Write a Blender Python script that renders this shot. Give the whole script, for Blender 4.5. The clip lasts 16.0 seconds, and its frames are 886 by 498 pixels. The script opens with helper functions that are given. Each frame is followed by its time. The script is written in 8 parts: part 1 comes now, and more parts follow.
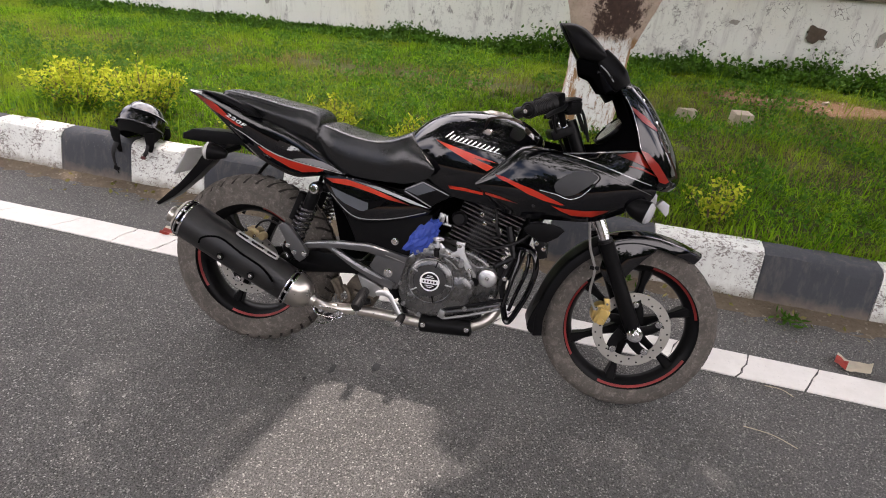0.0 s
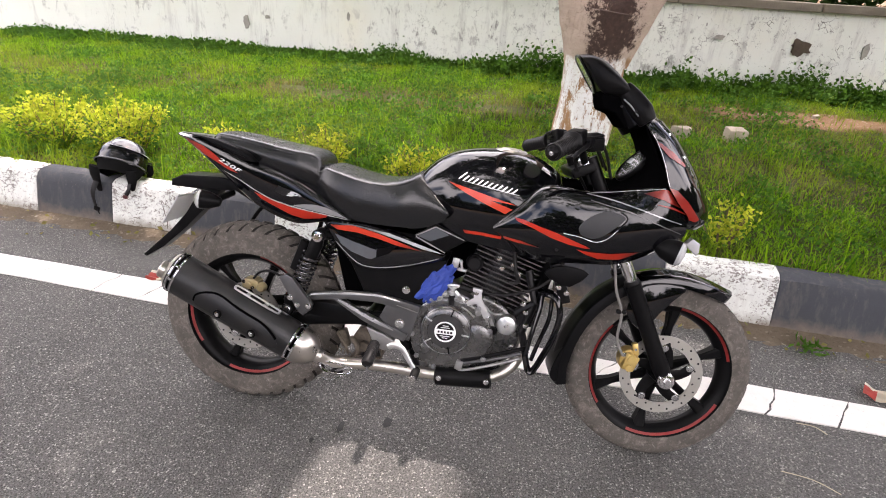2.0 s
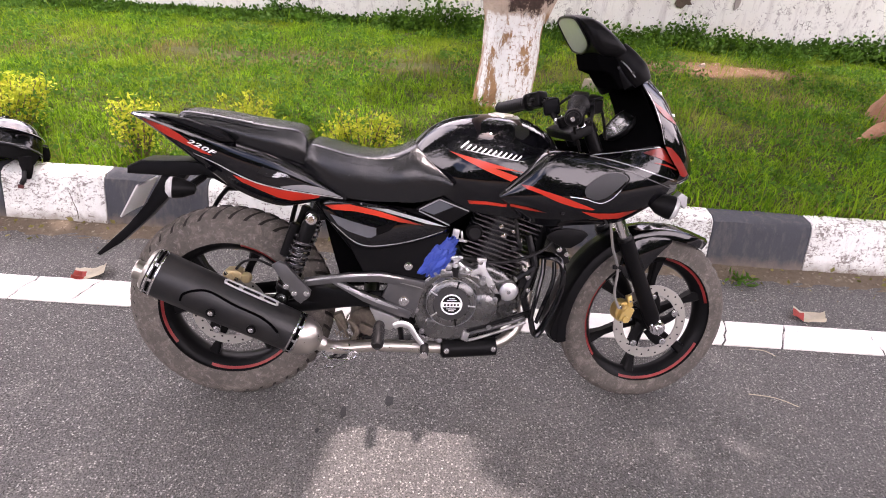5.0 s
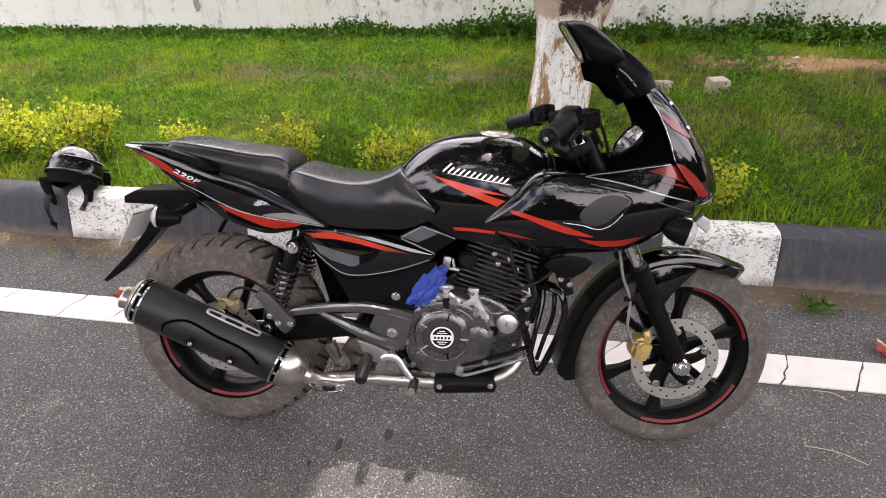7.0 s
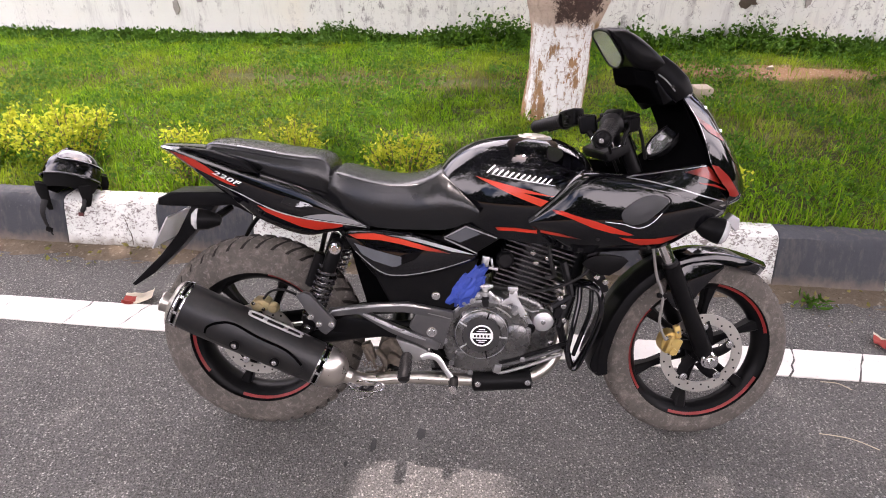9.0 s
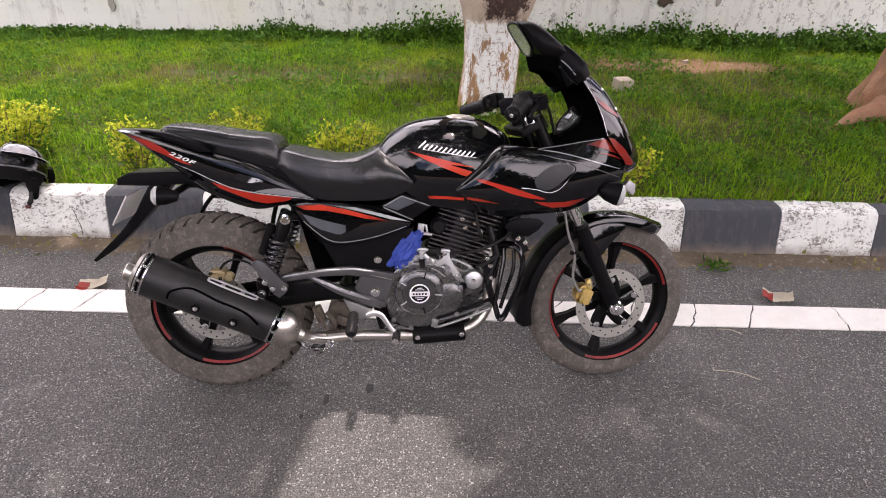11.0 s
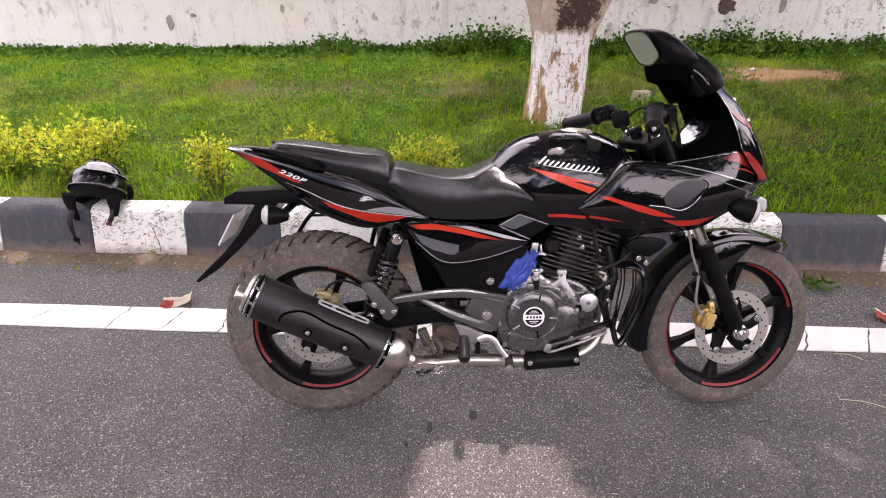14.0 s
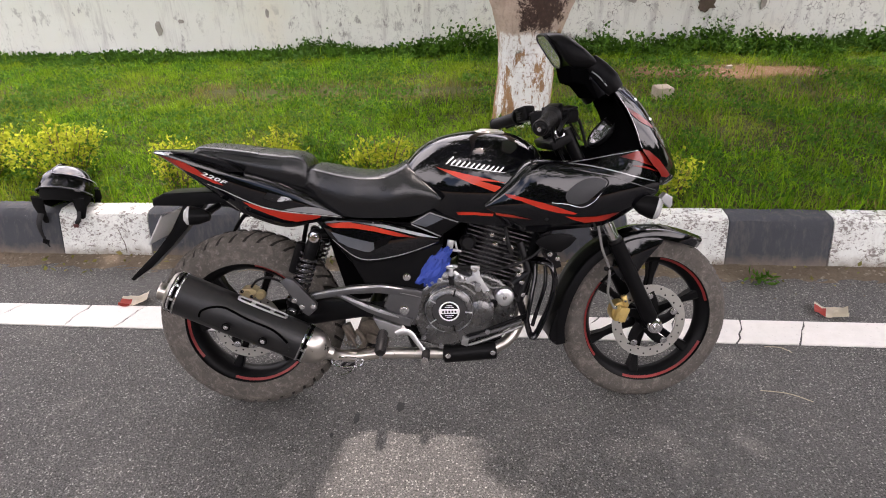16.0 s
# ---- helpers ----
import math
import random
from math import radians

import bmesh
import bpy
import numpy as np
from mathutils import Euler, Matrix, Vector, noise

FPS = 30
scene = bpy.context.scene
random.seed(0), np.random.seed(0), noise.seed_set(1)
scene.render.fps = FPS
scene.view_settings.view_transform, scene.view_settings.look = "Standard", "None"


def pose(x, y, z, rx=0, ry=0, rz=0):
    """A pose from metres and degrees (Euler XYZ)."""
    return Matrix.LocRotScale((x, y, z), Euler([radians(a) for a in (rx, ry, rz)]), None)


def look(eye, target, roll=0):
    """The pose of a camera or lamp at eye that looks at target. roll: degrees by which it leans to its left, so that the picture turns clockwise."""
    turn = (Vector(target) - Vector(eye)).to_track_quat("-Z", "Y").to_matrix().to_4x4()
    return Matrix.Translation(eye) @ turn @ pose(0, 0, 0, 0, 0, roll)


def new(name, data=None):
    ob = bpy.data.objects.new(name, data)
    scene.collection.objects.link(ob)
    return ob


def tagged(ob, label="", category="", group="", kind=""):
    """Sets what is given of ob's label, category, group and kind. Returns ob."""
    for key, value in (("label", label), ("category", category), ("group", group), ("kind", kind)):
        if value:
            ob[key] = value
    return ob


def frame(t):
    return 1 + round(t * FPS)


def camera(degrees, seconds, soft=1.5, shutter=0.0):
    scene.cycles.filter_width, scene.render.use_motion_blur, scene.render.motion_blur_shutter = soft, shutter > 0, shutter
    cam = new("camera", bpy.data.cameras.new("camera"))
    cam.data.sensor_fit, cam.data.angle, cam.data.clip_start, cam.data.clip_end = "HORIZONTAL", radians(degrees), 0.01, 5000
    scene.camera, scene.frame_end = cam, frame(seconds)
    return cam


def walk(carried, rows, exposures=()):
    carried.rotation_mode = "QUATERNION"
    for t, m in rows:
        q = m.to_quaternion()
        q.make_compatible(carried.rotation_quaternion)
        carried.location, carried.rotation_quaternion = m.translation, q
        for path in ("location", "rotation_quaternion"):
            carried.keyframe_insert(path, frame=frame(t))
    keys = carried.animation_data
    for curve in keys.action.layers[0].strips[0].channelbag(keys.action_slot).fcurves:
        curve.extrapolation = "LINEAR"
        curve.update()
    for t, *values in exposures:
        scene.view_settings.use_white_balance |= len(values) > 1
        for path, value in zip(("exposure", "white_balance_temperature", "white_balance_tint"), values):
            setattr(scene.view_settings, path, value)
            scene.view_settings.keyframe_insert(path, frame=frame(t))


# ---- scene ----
cam = camera(74.7, 16.0, 1.0)

PATH = [
    (0, (1.073, -1.722, 1.4), (0.664, 0.009, 0.486), 4.7),
    (0.5, (1.055, -1.726, 1.407), (0.721, 0.034, 0.517), 5.1),
    (1, (1.049, -1.731, 1.416), (0.731, 0.052, 0.568), 4.5),
    (1.5, (1.01, -1.687, 1.416), (0.685, 0.098, 0.573), 4.2),
    (2, (0.934, -1.59, 1.427), (0.574, 0.176, 0.561), 3.5),
    (2.5, (0.768, -1.554, 1.428), (0.418, 0.196, 0.524), 3.1),
    (3, (0.652, -1.572, 1.422), (0.353, 0.178, 0.501), 3.2),
    (3.5, (0.639, -1.556, 1.443), (0.506, 0.211, 0.515), 4.0),
    (4, (0.594, -1.554, 1.412), (0.53, 0.202, 0.457), 3.8),
    (4.5, (0.561, -1.583, 1.408), (0.57, 0.168, 0.442), 4.0),
    (4.7, (0.561, -1.587, 1.418), (0.611, 0.161, 0.448), 4.7),
    (6.8, (0.872, -1.412, 1.44), (0.63, 0.323, 0.476), 0.0),
    (7, (0.878, -1.418, 1.437), (0.59, 0.311, 0.475), -0.7),
    (7.5, (0.893, -1.416, 1.436), (0.534, 0.303, 0.479), -1.7),
    (8, (0.875, -1.411, 1.434), (0.467, 0.305, 0.491), -2.4),
    (8.5, (0.769, -1.435, 1.435), (0.37, 0.286, 0.496), -2.4),
    (9, (0.674, -1.482, 1.437), (0.499, 0.273, 0.493), 0.6),
    (9.5, (0.669, -1.498, 1.424), (0.676, 0.257, 0.465), 2.1),
    (9.7, (0.66, -1.513, 1.435), (0.687, 0.242, 0.475), 1.9),
    (11.8, (0.761, -1.816, 1.454), (0.665, -0.044, 0.532), -0.3),
    (12, (0.739, -1.82, 1.444), (0.603, -0.046, 0.529), -0.7),
    (12.5, (0.631, -1.771, 1.441), (0.461, 0.009, 0.544), -0.9),
    (13, (0.475, -1.706, 1.452), (0.299, 0.077, 0.562), -0.8),
    (13.5, (0.455, -1.658, 1.438), (0.293, 0.127, 0.551), -0.5),
    (14, (0.453, -1.636, 1.431), (0.354, 0.142, 0.521), -0.1),
    (14.5, (0.556, -1.619, 1.443), (0.525, 0.158, 0.526), 0.4),
    (15, (0.741, -1.578, 1.446), (0.71, 0.199, 0.529), 0.4),
    (15.5, (0.797, -1.595, 1.449), (0.705, 0.179, 0.528), -0.4),
    (16, (0.763, -1.686, 1.454), (0.621, 0.089, 0.544), -1.2),
]
EXPOSURES = [(0, 1.07, 6650, 22), (0.5, 1.22, 6650, 22), (1.5, 1.24, 6650, 21), (2, 1.58, 6650, 23), (2.5, 1.67, 6650, 27), (3.5, 1.61, 6650, 29), (4.5, 1.77, 6650, 35), (7, 1.38, 6650, 24), (9, 1.62, 6650, 30), (9.5, 1.79, 6650, 36), (12, 1.03, 6650, 24), (13, 1.43, 6650, 25), (13.5, 1.37, 6650, 28), (14.5, 1.59, 6650, 34), (15, 1.36, 6650, 30), (15.5, 1.23, 6650, 26), (16, 1.25, 6650, 24)]
walk(cam, [(t, look(e, g, r)) for t, e, g, r in PATH], EXPOSURES)

# ---- light ----
SUN_EL, SUN_AZ = radians(76), radians(6)          # azimuth from +y towards +x
TO_SUN = Vector((math.sin(SUN_AZ) * math.cos(SUN_EL), math.cos(SUN_AZ) * math.cos(SUN_EL), math.sin(SUN_EL)))
world = bpy.data.worlds.new("sky")
scene.world = world
world.use_nodes = True
wn, wl = world.node_tree.nodes, world.node_tree.links
sky = wn.new("ShaderNodeTexSky")
sky.sky_type = "NISHITA"
sky.sun_disc = False
sky.sun_elevation = SUN_EL
sky.sun_rotation = SUN_AZ
sky.dust_density = 3.0
# thin white cloud over the blue
tc = wn.new("ShaderNodeTexCoord")
cn = wn.new("ShaderNodeTexNoise")
cn.inputs["Scale"].default_value = 2.2
cn.inputs["Detail"].default_value = 6
cr = wn.new("ShaderNodeValToRGB")
cr.color_ramp.elements[0].position = 0.42
cr.color_ramp.elements[1].position = 0.54
cm = wn.new("ShaderNodeMix")
cm.data_type = "RGBA"
cm.inputs["B"].default_value = (19.0, 19.0, 18.8, 1)
wl.new(tc.outputs["Generated"], cn.inputs["Vector"])
wl.new(cn.outputs["Fac"], cr.inputs["Fac"])
wl.new(cr.outputs["Color"], cm.inputs["Factor"])
wl.new(sky.outputs["Color"], cm.inputs["A"])
wl.new(cm.outputs["Result"], wn["Background"].inputs["Color"])
wn["Background"].inputs["Strength"].default_value = 0.12
sun_data = bpy.data.lights.new("sun", "SUN")
sun_data.energy, sun_data.angle, sun_data.color = 2.3, radians(0.7), (1.0, 0.95, 0.86)
sun = new("sun", sun_data)
sun.matrix_world = look(TO_SUN * 30, (0, 0, 0))

# ---- materials ----


class Nodes:
    """A short way to write node trees."""

    def __init__(self, name):
        self.m = bpy.data.materials.new(name)
        self.m.use_nodes = True
        self.t = self.m.node_tree
        self.b = self.t.nodes["Principled BSDF"]
        self.tc = self.t.nodes.new("ShaderNodeTexCoord")

    def set(self, node, key, v):
        if isinstance(v, bpy.types.NodeSocket):
            self.t.links.new(v, node.inputs[key])
        elif v is not None:
            node.inputs[key].default_value = v

    def coords(self, scale=(1, 1, 1), which="Object"):
        n = self.t.nodes.new("ShaderNodeMapping")
        self.t.links.new(self.tc.outputs[which], n.inputs["Vector"])
        n.inputs["Scale"].default_value = scale
        return n.outputs["Vector"]

    def noise(self, scale, detail=4, rough=0.55, vec=None, dist=0.0):
        n = self.t.nodes.new("ShaderNodeTexNoise")
        self.set(n, "Vector", vec if vec is not None else self.tc.outputs["Object"])
        self.set(n, "Scale", scale), self.set(n, "Detail", detail), self.set(n, "Roughness", rough), self.set(n, "Distortion", dist)
        return n.outputs["Fac"]

    def voronoi(self, scale, feature="F1", vec=None, out="Distance", rnd=1.0):
        n = self.t.nodes.new("ShaderNodeTexVoronoi")
        n.feature = feature
        self.set(n, "Vector", vec if vec is not None else self.tc.outputs["Object"])
        self.set(n, "Scale", scale), self.set(n, "Randomness", rnd)
        return n.outputs[out]

    def ramp(self, fac, lo, hi, a=(0, 0, 0, 1), b=(1, 1, 1, 1)):
        if lo > hi:
            lo, hi, a, b = hi, lo, b, a
        n = self.t.nodes.new("ShaderNodeValToRGB")
        n.color_ramp.elements[0].position, n.color_ramp.elements[1].position = lo, hi
        n.color_ramp.elements[0].color, n.color_ramp.elements[1].color = a, b
        self.set(n, "Fac", fac)
        return n.outputs["Color"]

    def mix(self, fac, a, b, mode="MIX"):
        n = self.t.nodes.new("ShaderNodeMix")
        n.data_type, n.blend_type = "RGBA", mode
        self.set(n, "Factor", fac), self.set(n, "A", a), self.set(n, "B", b)
        return n.outputs["Result"]

    def math(self, op, a, b=None):
        n = self.t.nodes.new("ShaderNodeMath")
        n.operation = op
        self.set(n, 0, a), self.set(n, 1, b)
        return n.outputs[0]

    def axis(self, which):
        n = self.t.nodes.new("ShaderNodeSeparateXYZ")
        self.t.links.new(self.tc.outputs["Object"], n.inputs[0])
        return n.outputs[which]

    def random(self):
        return self.t.nodes.new("ShaderNodeObjectInfo").outputs["Random"]

    def island(self):
        return self.t.nodes.new("ShaderNodeNewGeometry").outputs["Random Per Island"]

    def bump(self, height, strength=0.3, dist=0.01):
        n = self.t.nodes.new("ShaderNodeBump")
        self.set(n, "Height", height), self.set(n, "Strength", strength), self.set(n, "Distance", dist)
        self.t.links.new(n.outputs["Normal"], self.b.inputs["Normal"])

    def out(self, **k):
        for key, v in k.items():
            self.set(self.b, {"color": "Base Color", "rough": "Roughness", "metal": "Metallic", "coat": "Coat Weight", "coat_rough": "Coat Roughness",
                              "ior": "IOR", "trans": "Transmission Weight", "alpha": "Alpha", "spec": "Specular IOR Level", "sss": "Subsurface Weight"}[key], v)
        return self.m


def c4(c, k=1.0):
    return (c[0] * k, c[1] * k, c[2] * k, 1)


def surface(name, c, rough=0.5, metal=0.0, var=0.25, scale=8.0, fine=120.0, bump=0.1, dist=0.002, coat=0.0, dust=0.0, spec=None):
    """A plain surface with variation at two scales, fine relief and a little dust."""
    n = Nodes(name)
    big, small = n.noise(scale, 5), n.noise(fine, 3)
    col = n.mix(big, c4(c, 1 - var), c4(c, 1 + var))
    col = n.mix(n.math("MULTIPLY", small, 0.35), col, c4(c, 1 - 0.6 * var))
    if dust:
        col = n.mix(n.math("MULTIPLY", n.ramp(n.noise(scale * 1.7, 8, 0.7), 0.42, 0.75), dust), col, (0.30, 0.25, 0.19, 1))
    r = n.math("ADD", n.math("MULTIPLY", n.noise(scale * 3, 4), 0.16), rough - 0.08)
    n.bump(small, bump, dist)
    return n.out(color=col, rough=r, metal=metal, coat=coat, coat_rough=0.04, spec=spec)


def asphalt():
    n = Nodes("asphalt")
    big, mid = n.noise(0.9, 5, 0.6), n.noise(6, 6, 0.65)
    cell, stone = n.voronoi(160, out="Color"), n.voronoi(160)
    col = n.mix(mid, (0.050, 0.050, 0.048, 1), (0.112, 0.110, 0.104, 1))
    col = n.mix(n.math("MULTIPLY", n.ramp(n.voronoi(260, out="Color"), 0.35, 0.95), 0.55), col, (0.21, 0.205, 0.195, 1))
    chips = n.math("MULTIPLY", n.ramp(cell, 0.52, 0.88), n.ramp(stone, 0.62, 0.38))
    col = n.mix(n.math("MULTIPLY", n.math("MULTIPLY", chips, 0.95), n.ramp(n.noise(60, 4), 0.34, 0.58)), col, (0.50, 0.485, 0.45, 1))
    col = n.mix(n.math("MULTIPLY", n.ramp(n.noise(170, 5, 0.7), 0.50, 0.60), 0.85), col, (0.008, 0.008, 0.007, 1))
    col = n.mix(n.math("MULTIPLY", n.ramp(big, 0.4, 0.75), 0.30), col, (0.118, 0.115, 0.108, 1))
    col = n.mix(n.math("MULTIPLY", n.ramp(n.noise(3.2, 8, 0.7), 0.55, 0.75), 0.08), col, (0.30, 0.29, 0.27, 1))
    n.bump(n.math("ADD", n.voronoi(160), n.math("MULTIPLY", n.noise(320, 3), 0.6)), 0.95, 0.005)
    return n.out(color=col, rough=0.86, spec=0.3)


def road_paint():
    n = Nodes("road_paint")
    col = n.mix(n.noise(14, 6, 0.7), (0.54, 0.52, 0.48, 1), (0.74, 0.72, 0.68, 1))
    col = n.mix(n.ramp(n.noise(60, 6, 0.75), 0.60, 0.78), col, (0.24, 0.23, 0.22, 1))
    n.bump(n.noise(160, 4), 0.3, 0.002)
    return n.out(color=col, rough=0.75)


def kerb_paint(name, c, chip, amount):
    n = Nodes(name)
    col = n.mix(n.noise(10, 6, 0.65), c4(c, 0.8), c4(c, 1.1))
    flake = n.ramp(n.math("ADD", n.math("MULTIPLY", n.noise(58, 9, 0.74, n.coords((0.8, 1, 1.1)), 0.8), 0.72), n.math("MULTIPLY", n.noise(7, 4, 0.6), 0.28)), amount - 0.01, amount + 0.03)
    col = n.mix(flake, col, chip)
    streak = n.ramp(n.noise(9, 6, 0.7, n.coords((3, 3, 0.5))), 0.5, 0.8)
    col = n.mix(n.math("MULTIPLY", streak, 0.35), col, (0.20, 0.17, 0.13, 1))
    low = n.ramp(n.math("ADD", n.axis(2), n.math("MULTIPLY", n.noise(22, 5), 0.09)), 0.03, 0.11)
    col = n.mix(low, (0.17, 0.135, 0.10, 1), col)
    n.bump(n.math("ADD", n.noise(45, 8, 0.7), n.math("MULTIPLY", flake, -0.7)), 0.5, 0.006)
    return n.out(color=col, rough=0.82)


def dirt(name, a, b, pebble=(0.30, 0.26, 0.21, 1)):
    n = Nodes(name)
    col = n.mix(n.noise(9, 8, 0.7), a, b)
    col = n.mix(n.ramp(n.voronoi(80, out="Color"), 0.80, 0.95), col, pebble)
    col = n.mix(n.math("MULTIPLY", n.ramp(n.noise(70, 5), 0.55, 0.7), 0.5), col, (0.06, 0.05, 0.035, 1))
    n.bump(n.noise(55, 9, 0.75), 0.8, 0.012)
    return n.out(color=col, rough=0.95, spec=0.2)


def plaster():
    n = Nodes("old_whitewash")
    col = n.mix(n.noise(1.6, 6), (0.69, 0.70, 0.64, 1), (0.77, 0.79, 0.74, 1))
    # damp yellowing and grey rain streaks
    col = n.mix(n.math("MULTIPLY", n.ramp(n.noise(1.1, 5, 0.6), 0.5, 0.75), 0.45), col, (0.74, 0.69, 0.55, 1))
    streak = n.ramp(n.noise(3.4, 8, 0.74, n.coords((1.8, 1, 0.24))), 0.53, 0.66)
    col = n.mix(n.math("MULTIPLY", streak, 0.6), col, (0.44, 0.43, 0.41, 1))
    # flaked patches and cracks, most where x is large
    x = n.ramp(n.math("MULTIPLY", n.math("ADD", n.axis(0), 4.0), 0.125), 0.15, 0.70)
    warp = n.t.nodes.new("ShaderNodeVectorMath")
    warp.operation = "ADD"
    wob = n.t.nodes.new("ShaderNodeTexNoise")
    wob.inputs["Scale"].default_value = 5
    sc = n.t.nodes.new("ShaderNodeVectorMath")
    sc.operation = "SCALE"
    sc.inputs["Scale"].default_value = 0.22
    n.t.links.new(n.tc.outputs["Object"], wob.inputs["Vector"])
    n.t.links.new(wob.outputs["Color"], sc.inputs[0])
    n.t.links.new(n.tc.outputs["Object"], warp.inputs[0])
    n.t.links.new(sc.outputs[0], warp.inputs[1])
    edge = n.voronoi(12, "DISTANCE_TO_EDGE", warp.outputs[0])
    crack = n.math("MULTIPLY", n.ramp(edge, 0.026, 0.006), n.ramp(n.noise(3.2, 8, 0.78), 0.54, 0.60))
    edge2 = n.voronoi(21, "DISTANCE_TO_EDGE", warp.outputs[0])
    x2 = n.ramp(n.math("MULTIPLY", n.math("ADD", n.axis(0), 4.0), 0.125), 0.45, 0.72)
    crack2 = n.math("MULTIPLY", n.math("MULTIPLY", n.ramp(edge2, 0.060, 0.012), n.ramp(n.noise(6, 9, 0.8), 0.545, 0.585)), x2)
    crack = n.math("MAXIMUM", n.math("MULTIPLY", crack, x), crack2)
    col = n.mix(crack, col, (0.075, 0.07, 0.062, 1))
    flake = n.ramp(n.noise(9, 10, 0.8, n.coords((1, 1, 0.6))), 0.555, 0.60)
    gate = n.ramp(n.noise(1.3, 5, 0.6), 0.42, 0.62)
    peel = n.math("MULTIPLY", n.ramp(n.noise(11, 10, 0.8, n.coords((1, 1, 0.75))), 0.55, 0.60), n.math("MULTIPLY", n.ramp(n.noise(1.7, 4, 0.6), 0.44, 0.58), x))
    fl = n.math("MAXIMUM", n.math("MULTIPLY", flake, gate), peel)
    col = n.mix(n.math("MULTIPLY", fl, 0.85), col, n.mix(n.noise(25, 5), (0.12, 0.115, 0.11, 1), (0.36, 0.35, 0.33, 1)))
    n.bump(n.math("ADD", n.noise(30, 8), n.math("MULTIPLY", n.math("ADD", crack, fl), -0.8)), 0.45, 0.008)
    return n.out(color=col, rough=0.9)


def bark():
    n = Nodes("limewashed_bark")
    v = n.coords((1, 1, 0.35))
    pale = n.mix(n.noise(9, 7, 0.65, n.coords((1, 1, 2.2))), (0.36, 0.265, 0.20, 1), (0.62, 0.50, 0.41, 1))
    pale = n.mix(n.math("MULTIPLY", n.ramp(n.noise(30, 8, 0.7, n.coords((1, 1, 3))), 0.56, 0.7), 0.6), pale, (0.16, 0.10, 0.07, 1))
    # old dark wound below the fork
    off = n.t.nodes.new("ShaderNodeVectorMath")
    off.operation = "SUBTRACT"
    off.inputs[1].default_value = (0.09, -0.2, 1.20)
    n.t.links.new(n.tc.outputs["Object"], off.inputs[0])
    sq = n.t.nodes.new("ShaderNodeVectorMath")
    sq.operation = "MULTIPLY"
    sq.inputs[1].default_value = (1.1, 0.6, 0.55)
    n.t.links.new(off.outputs[0], sq.inputs[0])
    ln = n.t.nodes.new("ShaderNodeVectorMath")
    ln.operation = "LENGTH"
    n.t.links.new(sq.outputs[0], ln.inputs[0])
    wound = n.ramp(n.math("ADD", ln.outputs["Value"], n.math("MULTIPLY", n.noise(10, 10, 0.86), 0.74)), 0.545, 0.51)
    brown = n.mix(wound, pale, n.mix(n.noise(40, 6), (0.018, 0.010, 0.008, 1), (0.10, 0.055, 0.04, 1)))
    lime = n.mix(n.noise(20, 7), (0.74, 0.73, 0.70, 1), (0.90, 0.90, 0.88, 1))
    chip = n.ramp(n.noise(7, 10, 0.72, v), 0.60, 0.63)
    fine = n.ramp(n.noise(46, 8, 0.78, n.coords((1, 1, 0.30))), 0.545, 0.59)
    cross = n.ramp(n.noise(34, 8, 0.75, n.coords((0.5, 0.5, 1.7))), 0.575, 0.61)
    fine = n.math("MAXIMUM", fine, n.math("MULTIPLY", cross, 0.8))
    side = n.ramp(n.math("ADD", n.math("ABSOLUTE", n.axis(0)), n.math("MULTIPLY", n.noise(10, 7, 0.7, v), 0.16)), 0.262, 0.285)
    # a strip low on one side and a patch where the wash has come off
    flake = n.noise(15, 10, 0.78, v)
    near = n.math("MULTIPLY", n.ramp(n.math("ABSOLUTE", n.math("ADD", n.axis(0), 0.125)), 0.095, 0.015), n.ramp(n.axis(2), 1.10, 0.30))
    strip = n.ramp(n.math("ADD", flake, n.math("MULTIPLY", near, 0.34)), 0.66, 0.70)
    spot = n.math("MULTIPLY", n.ramp(n.math("ABSOLUTE", n.math("SUBTRACT", n.axis(0), 0.095)), 0.085, 0.015), n.ramp(n.math("ABSOLUTE", n.math("SUBTRACT", n.axis(2), 0.66)), 0.26, 0.06))
    scab = n.ramp(n.math("ADD", flake, n.math("MULTIPLY", spot, 0.25)), 0.68, 0.71)
    side = n.math("MAXIMUM", side, n.math("MAXIMUM", strip, scab))
    lime = n.mix(n.math("MAXIMUM", n.math("MAXIMUM", chip, side), n.math("MULTIPLY", fine, 0.8)), lime, n.mix(n.noise(16, 5), (0.22, 0.115, 0.05, 1), (0.46, 0.27, 0.13, 1)))
    h = n.math("ADD", n.axis(2), n.math("ADD", n.math("MULTIPLY", n.noise(9, 6, 0.7), 0.10), n.math("MULTIPLY", n.noise(34, 6, 0.75, n.coords((1, 1, 0.25))), 0.10)))
    col = n.mix(n.ramp(n.math("MULTIPLY", h, 0.5), 0.520, 0.532), lime, brown)
    n.bump(n.math("ADD", n.noise(24, 9, 0.7, v), n.math("MULTIPLY", n.math("ADD", chip, fine), -0.4)), 0.8, 0.014)
    return n.out(color=col, rough=0.88)


